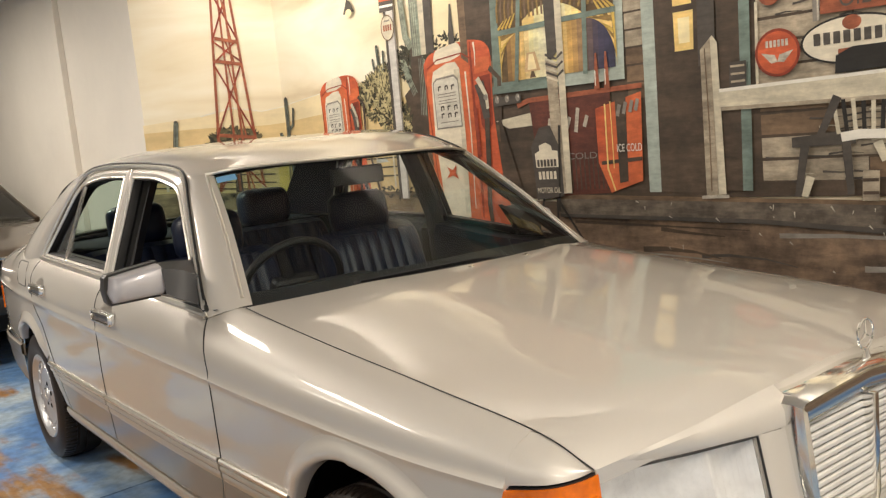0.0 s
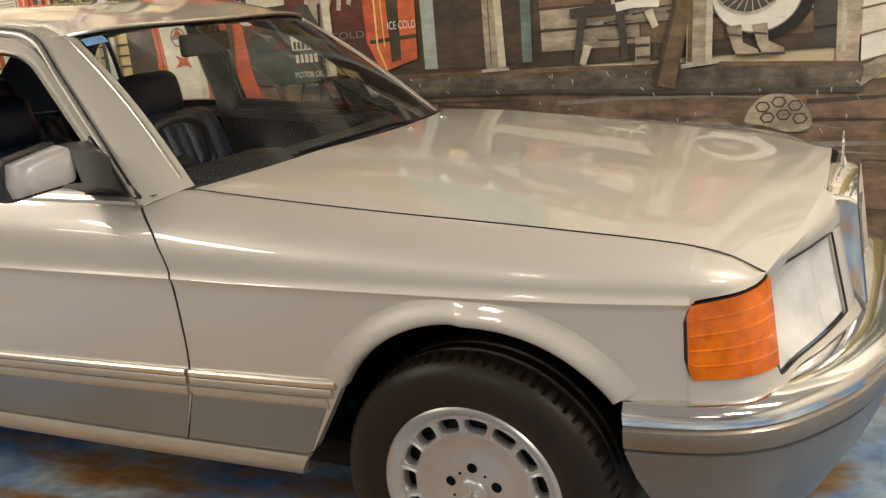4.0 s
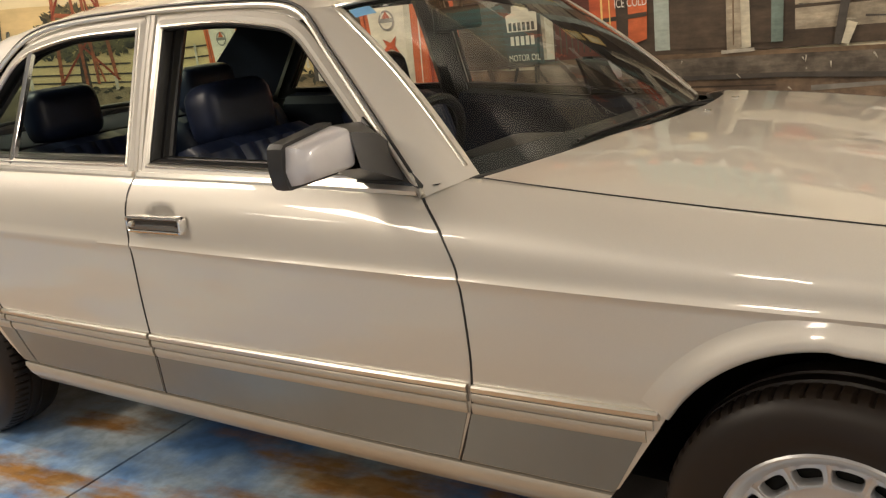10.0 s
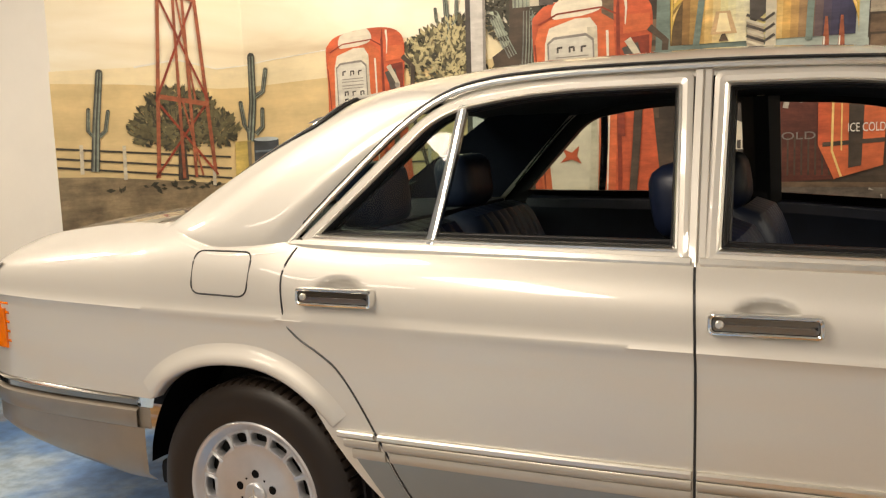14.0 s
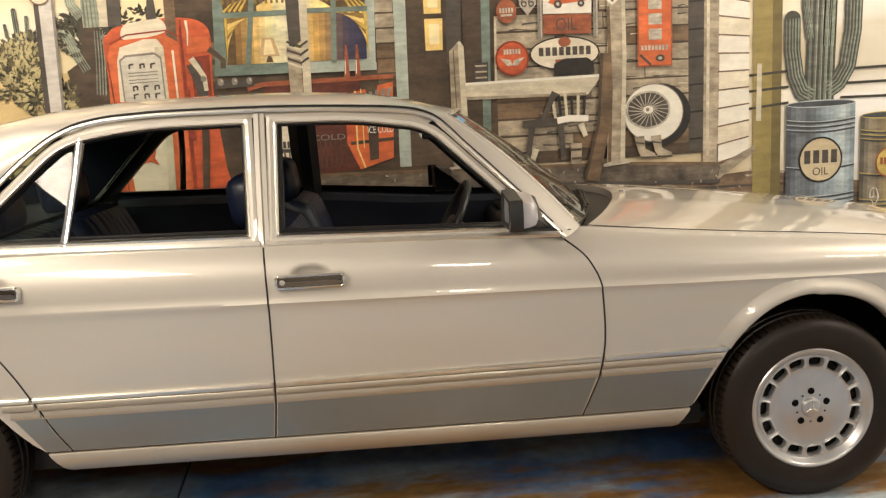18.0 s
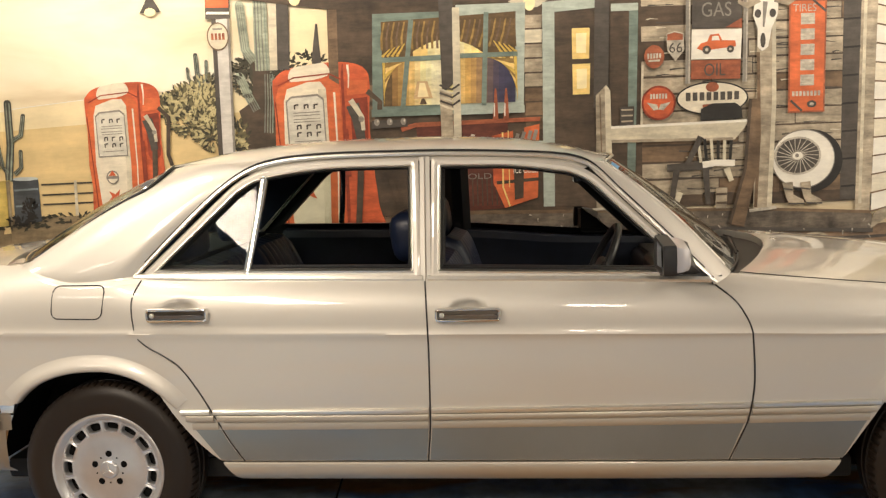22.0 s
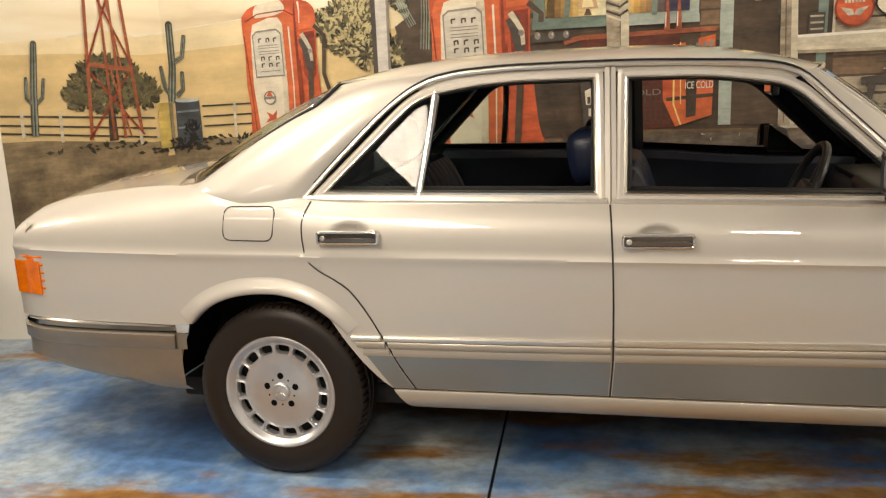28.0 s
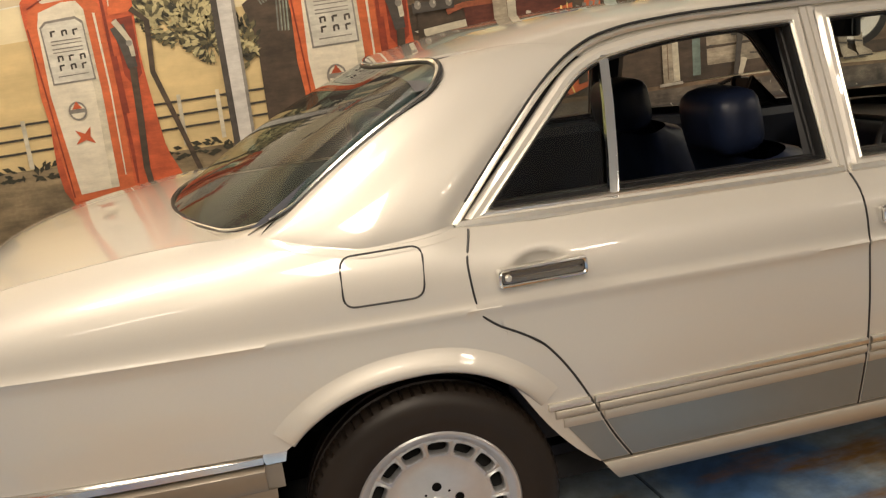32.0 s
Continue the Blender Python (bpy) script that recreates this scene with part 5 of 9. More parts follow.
def rim_mesh():
    """Flat-faced alloy disc with fifteen rounded slots near its rim."""
    bm = bmesh.new()
    face = lambda r: -0.070 - 0.012 * math.exp(-((r / 0.10) ** 2)) - (0.004 if r > 0.13 else 0) - 0.010 * max(0, (r - 0.17) / 0.03)
    pos = lambda r, a, y=None: (r * math.sin(a), face(r) if y is None else y, r * math.cos(a))
    r0, r1, sec = 0.134, 0.180, math.tau / 15
    for s in range(15):
        a0 = s * sec + 0.11
        inner, outer, deep = [], [], []
        for k in range(24):
            ph = k * math.tau / 24
            c, q = math.cos(ph), math.sin(ph)
            m = max(abs(c), abs(q))
            outer.append(pos(lerp(r0, r1, 0.5 + 0.5 * q / m), a0 + 0.5 * sec * c / m))
            g = (abs(c) ** 4 + abs(q) ** 4) ** -0.25
            inner.append(pos(0.157 + 0.0150 * q * g, a0 + 0.158 * c * g, None))
            deep.append((inner[-1][0] * 0.998, -0.052, inner[-1][2] * 0.998))
        lip = [(p[0], p[1] - 0.0035, p[2]) for p in [tuple(Vector(i).lerp(Vector(o), 0.25)) for i, o in zip(inner, outer)]]
        grid(bm, [outer, lip, inner, deep], closed_v=True)
    n = 120
    rings = [[pos(r, k * math.tau / n) for k in range(n)] for r in (0.0005, 0.03, 0.06, 0.09, 0.115, r0)]
    grid(bm, rings, closed_v=True)
    lip = [(r1, face(r1)), (0.186, -0.084), (0.192, -0.092), (0.198, -0.098), (0.204, -0.099), (0.208, -0.095), (0.208, -0.07), (0.196, -0.05)]
    grid(bm, [[pos(r, k * math.tau / n, y) for k in range(n)] for r, y in lip], closed_v=True)
    bmesh.ops.remove_doubles(bm, verts=bm.verts, dist=0.0006)
    return bm


def wheel_at(x, side):
    w = part("wheel", tyre_mesh(), TYRE, car, "black tyre on a silver alloy wheel with oval slots", sharp=32)
    w.location = (x, side * 0.775, WR)
    if side > 0:
        w.rotation_euler = (0, 0, math.pi)
    rim = part("rim", rim_mesh(), ALLOY, w, sharp=40)
    b = bmesh.new()
    lathe(b, [(0.0, -0.034), (0.19, -0.034), (0.195, 0.05)], 40, "y")
    part("brake_disc", b, DARK, w)
    b = bmesh.new()
    lathe(b, [(0.0, -0.092), (0.026, -0.0915), (0.031, -0.089), (0.034, -0.084), (0.035, -0.075)], 32, "y")
    part("centre_cap", b, ALLOY, w)
    b = bmesh.new()
    for a in (0, math.tau / 3, -math.tau / 3):
        tube(b, [(0.002 * math.sin(a), -0.0925, 0.002 * math.cos(a)), (0.024 * math.sin(a), -0.0922, 0.024 * math.cos(a))], [0.004, 0.0015], 6)
    part("cap_badge", b, BRUSHED, w)
    for k in range(5):
        a = k * math.tau / 5
        b = bmesh.new()
        cx, cz = 0.056 * math.sin(a), 0.056 * math.cos(a)
        lathe(b, [(0.0, -0.0805), (0.0105, -0.0803), (0.0122, -0.0790)], 16, "y", (cx, 0, cz))
        part("bolt_recess", b, HOLE, w)
        a += 0.63
        b = bmesh.new()
        lathe(b, [(0.0, -0.0805), (0.0035, -0.0805)], 10, "y", (0.05 * math.sin(a), 0, 0.05 * math.cos(a)))
        part("rivet_hole", b, HOLE, w)
    return w


for x in (FX, RX):
    for s in (-1, 1):
        wheel_at(x, s)
# wheel housings and floor pan
for cx in (FX, RX):
    b = bmesh.new()
    rows = []
    for k in range(25):
        a = lerp(0.06, math.pi - 0.06, k / 24)
        rows.append([(cx + 0.44 * math.cos(a), y, 0.30 + 0.425 * math.sin(a)) for y in (-0.775, -0.5)])
    grid(b, rows)
    h = part("wheel_housing", b, HOLE, car)
    mirrored(h)
    part("housing_wall", bx(cx - 0.46, cx + 0.46, -0.52, -0.50, 0.2, 0.75), HOLE, car, smooth=False)
part("floor_pan", bx(-1.95, 1.15, -0.70, 0.70, 0.22, 0.30, 0.02), DARK, car)
part("front_subframe", bx(1.0, 1.95, -0.50, 0.50, 0.34, 0.62, 0.03), DARK, car)
part("rear_subframe", bx(-2.45, -1.3, -0.52, 0.52, 0.40, 0.70, 0.03), DARK, car)

# ---- interior ----
part("cabin_floor", bx(-1.3, 1.0, -0.72, 0.72, 0.31, 0.34), CARPET, car, smooth=False)
part("transmission_tunnel", bx(-1.2, 0.9, -0.14, 0.14, 0.33, 0.50, 0.03), CARPET, car)
part("console", bx(-0.15, 0.75, -0.12, 0.12, 0.48, 0.62, 0.03), LEATHER_DK, car)


def cushion(rows_n, w, length, thick, pleats, rake):
    """A pleated pad: width w, length along its back, with side bolsters."""
    bm = bmesh.new()
    rows = []
    nu = 72
    for i in range(nu + 1):
        u = -1 + 2 * i / nu
        row = []
        for j in range(13):
            v = j / 12
            edge = (1 - abs(u) ** 6) ** 0.5 if abs(u) < 1 else 0.0
            cap = (1 - abs(2 * v - 1) ** 5) ** 0.5 if 0 < v < 1 else 0.0
            pl = 0.013 * abs(math.sin(u * pleats * 0.6 * math.pi / 2)) if abs(u) < 0.72 else 0.0
            bol = 0.045 * max(0, (abs(u) - 0.55) / 0.45) ** 1.2
            row.append((u * w / 2, thick * edge * (0.55 + 0.45 * cap) + (pl + bol) * edge * cap, v * length))
        rows.append(row)
    grid(bm, rows)
    back = [[(p[0], -thick * 0.35 * math.sqrt(max(0, 1 - abs(p[0] * 2 / w) ** 6)), p[2]) for p in row] for row in rows]
    grid(bm, back)
    bmesh.ops.remove_doubles(bm, verts=bm.verts, dist=0.0005)
    bmesh.ops.transform(bm, matrix=Matrix.Rotation(radians(90), 4, "Z") @ Matrix.Diagonal((1, -1, 1, 1)), verts=bm.verts)
    bmesh.ops.transform(bm, matrix=Matrix.Rotation(radians(rake), 4, "Y"), verts=bm.verts)
    return bm


def pad(bm, w, h, d, lean=0.0, r=0.05):
    """A rounded headrest block, wide along y."""
    box(bm, -d / 2, d / 2, -w / 2, w / 2, 0, h, min(r, d * 0.45), 4)
    bmesh.ops.transform(bm, matrix=Matrix.Rotation(radians(lean), 4, "Y"), verts=bm.verts)
    return bm


def front_seat(y):
    s = new("front_seat")
    s.parent = car
    s.location = (0.0, y, 0.0)
    b = cushion(0, 0.50, 0.455, 0.12, 14, -17)
    o = part("backrest", b, LEATHER, s, "pleated navy leather backrest")
    o.location = (-0.24, 0, 0.56)
    b = cushion(0, 0.50, 0.50, 0.10, 14, 82)
    o = part("seat_cushion", b, LEATHER, s)
    o.location = (-0.24, 0, 0.52)
    o = part("headrest", pad(bmesh.new(), 0.28, 0.195, 0.16, -8, 0.072), LEATHER, s)
    o.location = (-0.385, 0, 0.982)
    for dy in (-0.06, 0.06):
        p = part("headrest_post", tube(bmesh.new(), [(0, dy, 0), (-0.02, dy, 0.09)], 0.006, 8), CHROME, s)
        p.location = (-0.385, 0, 0.935)
    o = part("seat_base", bx(-0.22, 0.24, -0.22, 0.22, 0.33, 0.50, 0.03), LEATHER_DK, s)
    return s


for y in (-0.37, 0.37):
    front_seat(y)
rear = new("rear_bench")
rear.parent = car
for y in (-0.35, 0.35):
    o = part("backrest", cushion(0, 0.62, 0.50, 0.13, 16, -24), LEATHER, rear)
    o.location = (-1.10, y, 0.52)
    o = part("seat_cushion", cushion(0, 0.62, 0.52, 0.12, 16, 80), LEATHER, rear)
    o.location = (-1.10, y, 0.46)
    o = part("headrest", pad(bmesh.new(), 0.28, 0.20, 0.15, -6, 0.068), LEATHER, rear)
    o.location = (-1.33, y, 0.995)
part("centre_armrest", bx(-1.22, -0.86, -0.09, 0.09, 0.66, 0.76, 0.03), LEATHER_DK, rear)
part("parcel_shelf", bx(-1.95, -1.30, -0.66, 0.66, 0.985, 1.005, 0.004), CARPET, car)
part("dashboard", bx(0.55, 0.84, -0.70, 0.70, 0.62, 0.905, 0.05, 4), LEATHER_DK, car)
part("dash_top", bx(0.58, 0.82, -0.62, 0.62, 0.90, 0.925, 0.012), PLASTIC, car)
part("instrument_hood", bx(0.50, 0.75, -0.56, -0.18, 0.88, 0.965, 0.04, 4), PLASTIC, car)
part("dash_wood", bx(0.535, 0.56, -0.14, 0.14, 0.66, 0.80, 0.006), WALNUT, car)
part("bulkhead", bx(0.95, 1.02, -0.7, 0.7, 0.35, 0.93), DARK, car, smooth=False)

sw = new("steering_wheel")
sw.parent = car
sw.location, sw.rotation_euler = (0.300, -0.37, 0.905), (0, radians(-65), 0)
ring = [(0.20 * math.cos(a), 0.20 * math.sin(a), 0) for a in np.linspace(0, math.tau, 49)[:-1]]
part("wheel_rim", tube(bmesh.new(), ring, 0.0145, 10, closed=True), PLASTIC, sw)
part("hub", bx(-0.08, 0.07, -0.09, 0.09, -0.045, 0.01, 0.025, 3), PLASTIC, sw)
for a in (radians(200), radians(340), radians(90), radians(270)):
    part("spoke", tube(bmesh.new(), [(0, 0, -0.02), (0.195 * math.cos(a), 0.195 * math.sin(a), 0)], [0.03, 0.016], 8, flat=0.4), PLASTIC, sw)
part("column", tube(bmesh.new(), [(0, 0, -0.03), (0, 0, -0.24)], 0.035, 12), PLASTIC, sw)
# rear-view mirror and sun visors
rv = part("rear_view_mirror", bx(0.235, 0.262, -0.13, 0.13, 1.245, 1.315, 0.012, 3), PLASTIC, car)
part("mirror_stem", tube(bmesh.new(), [(0.25, 0, 1.30), (0.27, 0, 1.375)], 0.009, 8), PLASTIC, rv)
part("mirror_face", bx(0.2315, 0.2345, -0.12, 0.12, 1.252, 1.308), MIRROR, rv, smooth=False)
for y in (-0.36, 0.36):
    part("sun_visor", bx(0.10, 0.30, y - 0.2, y + 0.2, 1.345, 1.362, 0.008), HEADLINER, car)
rows = []
for i in range(25):
    f = -1 + 2 * i / 24
    rows.append([roof_point(lerp(-1.36, 0.30, j / 20), f * 0.97) + Vector((0, 0, -0.030)) for j in range(21)])
b = bmesh.new()
grid(b, rows)
part("headliner", b, HEADLINER, car)
# C-pillar linings
rows = []
for t in np.linspace(0, 1, 8):
    t = float(t)
    rows.append([on_glass(lerp(-1.36, -0.98, t), lerp(1.0, 1.36, t), -0.035), on_glass(lerp(-1.62, -1.18, t), lerp(1.0, 1.36, t), -0.06), on_glass(lerp(-1.88, -1.30, t), lerp(1.0, 1.35, t), -0.10)])
b = bmesh.new()
grid(b, rows)
lin = part("pillar_lining", b, LEATHER_DK, car)
mirrored(lin)
rows = []
for t in np.linspace(0, 1, 8):
    t = float(t)
    rows.append([on_glass(lerp(0.62, 0.22, t), lerp(0.95, 1.34, t), -0.03), ws_low(-1).lerp(ws_high(-1), t) + Vector((-0.02, 0.01, 0))])
b = bmesh.new()
grid(b, rows)
lin = part("front_pillar_lining", b, LEATHER_DK, car)
mirrored(lin)
# belt webbing beside the front seat
for s in (-1, 1):
    part("seat_belt", tube(bmesh.new(), [(-0.33, s * 0.69, 1.22), (-0.31, s * 0.71, 0.95), (-0.28, s * 0.72, 0.55)], [0.022, 0.022, 0.022], 6, flat=0.12), PLASTIC, car)
# wiper resting at the foot of the windscreen
b = bmesh.new()
tube(b, [(0.93, 0.30, 0.966), (0.890, 0.05, 0.985), (0.815, -0.42, 0.980)], [0.006, 0.005, 0.004], 6)
wiper = part("wiper", b, PLASTIC, car)
part("wiper_blade", tube(bmesh.new(), [(0.915, 0.28, 0.976), (0.892, 0.0, 0.992), (0.825, -0.40, 0.986)], 0.004, 6), RUBBER, wiper)
# cowl grille under the windscreen
rows = []
for i in range(41):
    f = -1 + 2 * i / 40
    a, h = ws_low(f), hood_point(hood_back(f) + 0.004, f)
    rows.append([a + Vector((0.0, 0, -0.012)), a.lerp(h, 0.5) + Vector((0, 0, -0.022)), h + Vector((0, 0, -0.028))])
b = bmesh.new()
grid(b, rows)
part("cowl", b, SEAL, car)
# number plate carrier below the grille
part("plate_carrier", bx(2.345, 2.355, -0.19, 0.19, 0.36, 0.46, 0.004), PLASTIC, front_bumper)


# the body sits a little low and narrow on its far front side
def settle(ob, m):
    for child in ob.children:
        if child.name.split(".")[0] in ("wheel", "wheel_housing", "hood_ornament", "steering_wheel"):
            continue
        n = m @ child.matrix_basis
        if child.type == "MESH" and child.data.users == 1:
            back = n.inverted()
            for v in child.data.vertices:
                p = n @ v.co
                w = min(1.0, max(0.0, (p.x + 0.3) / 0.6))
                if p.y <= 0 or w == 0:
                    continue
                w *= w * (3 - 2 * w)
                p.z -= 0.055 * w * p.y * p.y * min(1.0, max(0.0, (p.z - 0.35) / 0.3))
                p.y *= 1 - 0.27 * w * min(1.0, max(0.0, (p.z - 0.80) / 0.55))
                v.co = back @ p
        settle(child, n)


settle(car, Matrix())


# ---- the other car, parked nose-on beside the plain wall ----
BRONZE = mat("dark_bronze_paint", (0.105, 0.075, 0.05), 0.35, 0.6, 4, 0.08, coat=1.0)
other = thing("parked_car", "dark bronze saloon car parked beside the plain wall", "car", loc=(-6.15, 0.0, 0))
o_top = curve([(-2.3, 0.86), (-2.1, 0.92), (-1.5, 0.95), (-0.2, 0.955), (0.6, 0.95), (1.4, 0.89), (2.1, 0.82), (2.25, 0.76)])
o_wide = curve([(-2.3, 0.62), (-2.1, 0.76), (-1.4, 0.82), (0.5, 0.83), (1.6, 0.80), (2.05, 0.74), (2.25, 0.60)])


def o_low(x):
    for cx in (1.38, -1.30):
        if abs(x - cx) < 0.36:
            return 0.28 + math.sqrt(0.36**2 - (x - cx) ** 2) * 1.05
    return 0.24


rows = []
for x in spread(-2.3, 2.25, 70, (1.02, 1.74, -1.66, -0.94)):
    w, t, low = o_wide(x), o_top(x), o_low(x)
    half_row = [(w * 0.97, low), (w, lerp(low, t, 0.4)), (w, lerp(low, t, 0.75)), (w - 0.03, t - 0.05), (w - 0.10, t - 0.005), (w * 0.5, t + 0.018), (0.0, t + 0.025)]
    rows.append([(x, -y, z) for y, z in half_row] + [(x, y, z) for y, z in reversed(half_row[:-1])])
bm = bmesh.new()
grid(bm, rows)
part("body", bm, BRONZE, other, sharp=50)


def o_sheet(b0, b1, material, name, crown=0.05):
    """A lofted pane between two bowed crosswise lines (x, half-width, z)."""
    rows = []
    for k in range(17):
        f = -1 + 2 * k / 16
        lo = Vector((b0[0] + b0[3] * (1 - f * f), f * b0[1], b0[2] + 0.01 * (1 - f * f)))
        hi = Vector((b1[0] + b1[3] * (1 - f * f), f * b1[1], b1[2] + crown * (1 - f * f)))
        rows.append([lo.lerp(hi, j / 6) + Vector((0, 0, 0.02 * math.sin(math.pi * j / 6))) for j in range(7)])
    bm = bmesh.new()
    grid(bm, rows)
    return part(name, bm, material, other)


DKGLASS = glass_material("smoked_window_glass", (0.25, 0.26, 0.24), 1.5)
o_sheet((0.46, 0.70, 0.955, 0.16), (-0.22, 0.56, 1.345, 0.07), DKGLASS, "windscreen", 0.03)
o_sheet((-0.22, 0.56, 1.345, 0.07), (-1.05, 0.56, 1.335, -0.06), BRONZE, "roof", 0.04)
o_sheet((-1.05, 0.56, 1.335, -0.06), (-1.62, 0.66, 0.95, -0.12), DKGLASS, "rear_window", 0.02)
for s in (-1, 1):
    rows = []
    for k in range(13):
        t = k / 12
        lo = Vector((lerp(0.40, -1.55, t), s * 0.765, 0.955))
        hi = Vector((lerp(-0.24, -1.05, t), s * 0.575, 1.33))
        rows.append([lo.lerp(hi, j / 4) for j in range(5)])
    bm = bmesh.new()
    grid(bm, rows)
    part("side_window", bm, DKGLASS, other)
    part("front_pillar", tube(bmesh.new(), [(0.45, s * 0.72, 0.95), (0.12, s * 0.655, 1.12), (-0.23, s * 0.57, 1.34)], 0.024, 8), BRONZE, other)
    part("rear_pillar", tube(bmesh.new(), [(-1.05, s * 0.565, 1.335), (-1.35, s * 0.64, 1.12), (-1.62, s * 0.70, 0.94)], [0.025, 0.05, 0.08], 8), BRONZE, other)
    part("roof_rail", tube(bmesh.new(), [(-0.22, s * 0.57, 1.338), (-0.65, s * 0.575, 1.345), (-1.06, s * 0.57, 1.33)], 0.018, 8), BRONZE, other)
    part("headlamp", bx(2.14, 2.24, s * 0.47 - 0.13, s * 0.47 + 0.13, 0.60, 0.72, 0.02), LENS, other)
    part("headlamp_back", bx(2.10, 2.20, s * 0.47 - 0.12, s * 0.47 + 0.12, 0.61, 0.71, 0.02), BRUSHED, other)
    for x in (1.38, -1.30):
        b = bmesh.new()
        lathe(b, [(0.0, -0.085), (0.19, -0.09), (0.20, -0.10), (0.27, -0.10), (0.305, -0.07), (0.305, 0.07), (0.27, 0.10), (0.0, 0.10)], 36, "y", (x, s * 0.70, 0.305))
        w = part("wheel", b, TYRE, other)
        b = bmesh.new()
        lathe(b, [(0.0, s * 0.098), (0.10, s * 0.104), (0.18, s * 0.096), (0.19, s * 0.09)], 30, "y", (x, s * 0.70, 0.305))
        part("wheel_cover", b, ALLOY, w)
part("bonnet_edge_trim", tube(bmesh.new(), [(lerp(2.19, 2.265, 1 - f * f), f * 0.62, 0.79 + 0.012 * (1 - f * f)) for f in np.linspace(-1, 1, 17)], 0.011, 6), CHROME, other)
part("front_bumper", bx(2.16, 2.33, -0.70, 0.70, 0.40, 0.53, 0.04, 3), PLASTIC, other)
part("grille", bx(2.20, 2.262, -0.30, 0.30, 0.60, 0.73, 0.015), PLASTIC, other)
part("underbody", bx(-2.1, 2.05, -0.66, 0.66, 0.24, 0.62, 0.03), DARK, other)
part("seat_row", bx(-0.75, -0.45, -0.55, 0.55, 0.5, 1.06, 0.08, 3), LEATHER_DK, other)
part("dashboard", bx(0.05, 0.45, -0.62, 0.62, 0.6, 0.93, 0.05, 3), PLASTIC, other)

# ---- the mural wall: flat paint on the wall, u along it, z up ----
def sky_material():
    m = mat("mural_sky_paint", (0.80, 0.70, 0.50), 0.72)
    nt, b = m.node_tree, m.node_tree.nodes["Principled BSDF"]
    co = nt.nodes.new("ShaderNodeTexCoord")
    sep = nt.nodes.new("ShaderNodeSeparateXYZ")
    nt.links.new(co.outputs["Object"], sep.inputs[0])
    mp = nt.nodes.new("ShaderNodeMapping")
    mp.inputs["Scale"].default_value = (0.5, 0.5, 2.2)
    n = nt.nodes.new("ShaderNodeTexNoise")
    n.inputs["Scale"].default_value, n.inputs["Detail"].default_value = 1.3, 7
    nt.links.new(co.outputs["Object"], mp.inputs["Vector"])
    nt.links.new(mp.outputs["Vector"], n.inputs["Vector"])
    n.inputs["Distortion"].default_value = 0.5
    cloud = nt.nodes.new("ShaderNodeValToRGB")
    cloud.color_ramp.elements.new(0.5)
    for e, (p, c) in zip(cloud.color_ramp.elements, ((0.32, (0.60, 0.49, 0.31)), (0.47, (0.80, 0.72, 0.53)), (0.62, (0.88, 0.83, 0.68)))):
        e.position, e.color = p, (*c, 1)
    nt.links.new(n.outputs["Fac"], cloud.inputs["Fac"])
    pale = nt.nodes.new("ShaderNodeValToRGB")
    pale.color_ramp.elements.new(0.5)
    for e, (p, c) in zip(pale.color_ramp.elements, ((0.32, (0.66, 0.61, 0.49)), (0.50, (0.83, 0.80, 0.73)), (0.58, (0.92, 0.91, 0.88)))):
        e.position, e.color = p, (*c, 1)
    nt.links.new(n.outputs["Fac"], pale.inputs["Fac"])
    far = nt.nodes.new("ShaderNodeMapRange")
    far.inputs["From Min"].default_value, far.inputs["From Max"].default_value = 2.5, 3.4
    nt.links.new(sep.outputs["X"], far.inputs["Value"])
    mx = nt.nodes.new("ShaderNodeMix")
    mx.data_type = "RGBA"
    nt.links.new(far.outputs["Result"], mx.inputs["Factor"])
    nt.links.new(cloud.outputs["Color"], mx.inputs["A"])
    nt.links.new(pale.outputs["Color"], mx.inputs["B"])
    nt.links.new(mx.outputs["Result"], b.inputs["Base Color"])
    return m


SKYPAINT = sky_material()
wall_slab("wall_north", (CORNER.x, WALL_Y), (5.2, WALL_Y), 0, CEIL, 0.2, SKYPAINT, "wall painted with a desert filling-station scene")
wall_slab("wall_stub", END, CORNER, 0, CEIL, 0.2, SKYPAINT, "slanted end of the painted wall")
wall_slab("wall_east", (5.0, WALL_Y), (6.8, -8), 0, CEIL, 0.2, WALLWHITE, "plain cream wall at the far end")
mural = thing("wall_mural", "painted desert filling station with pumps, cacti and old signs", "mural", kind="structure")


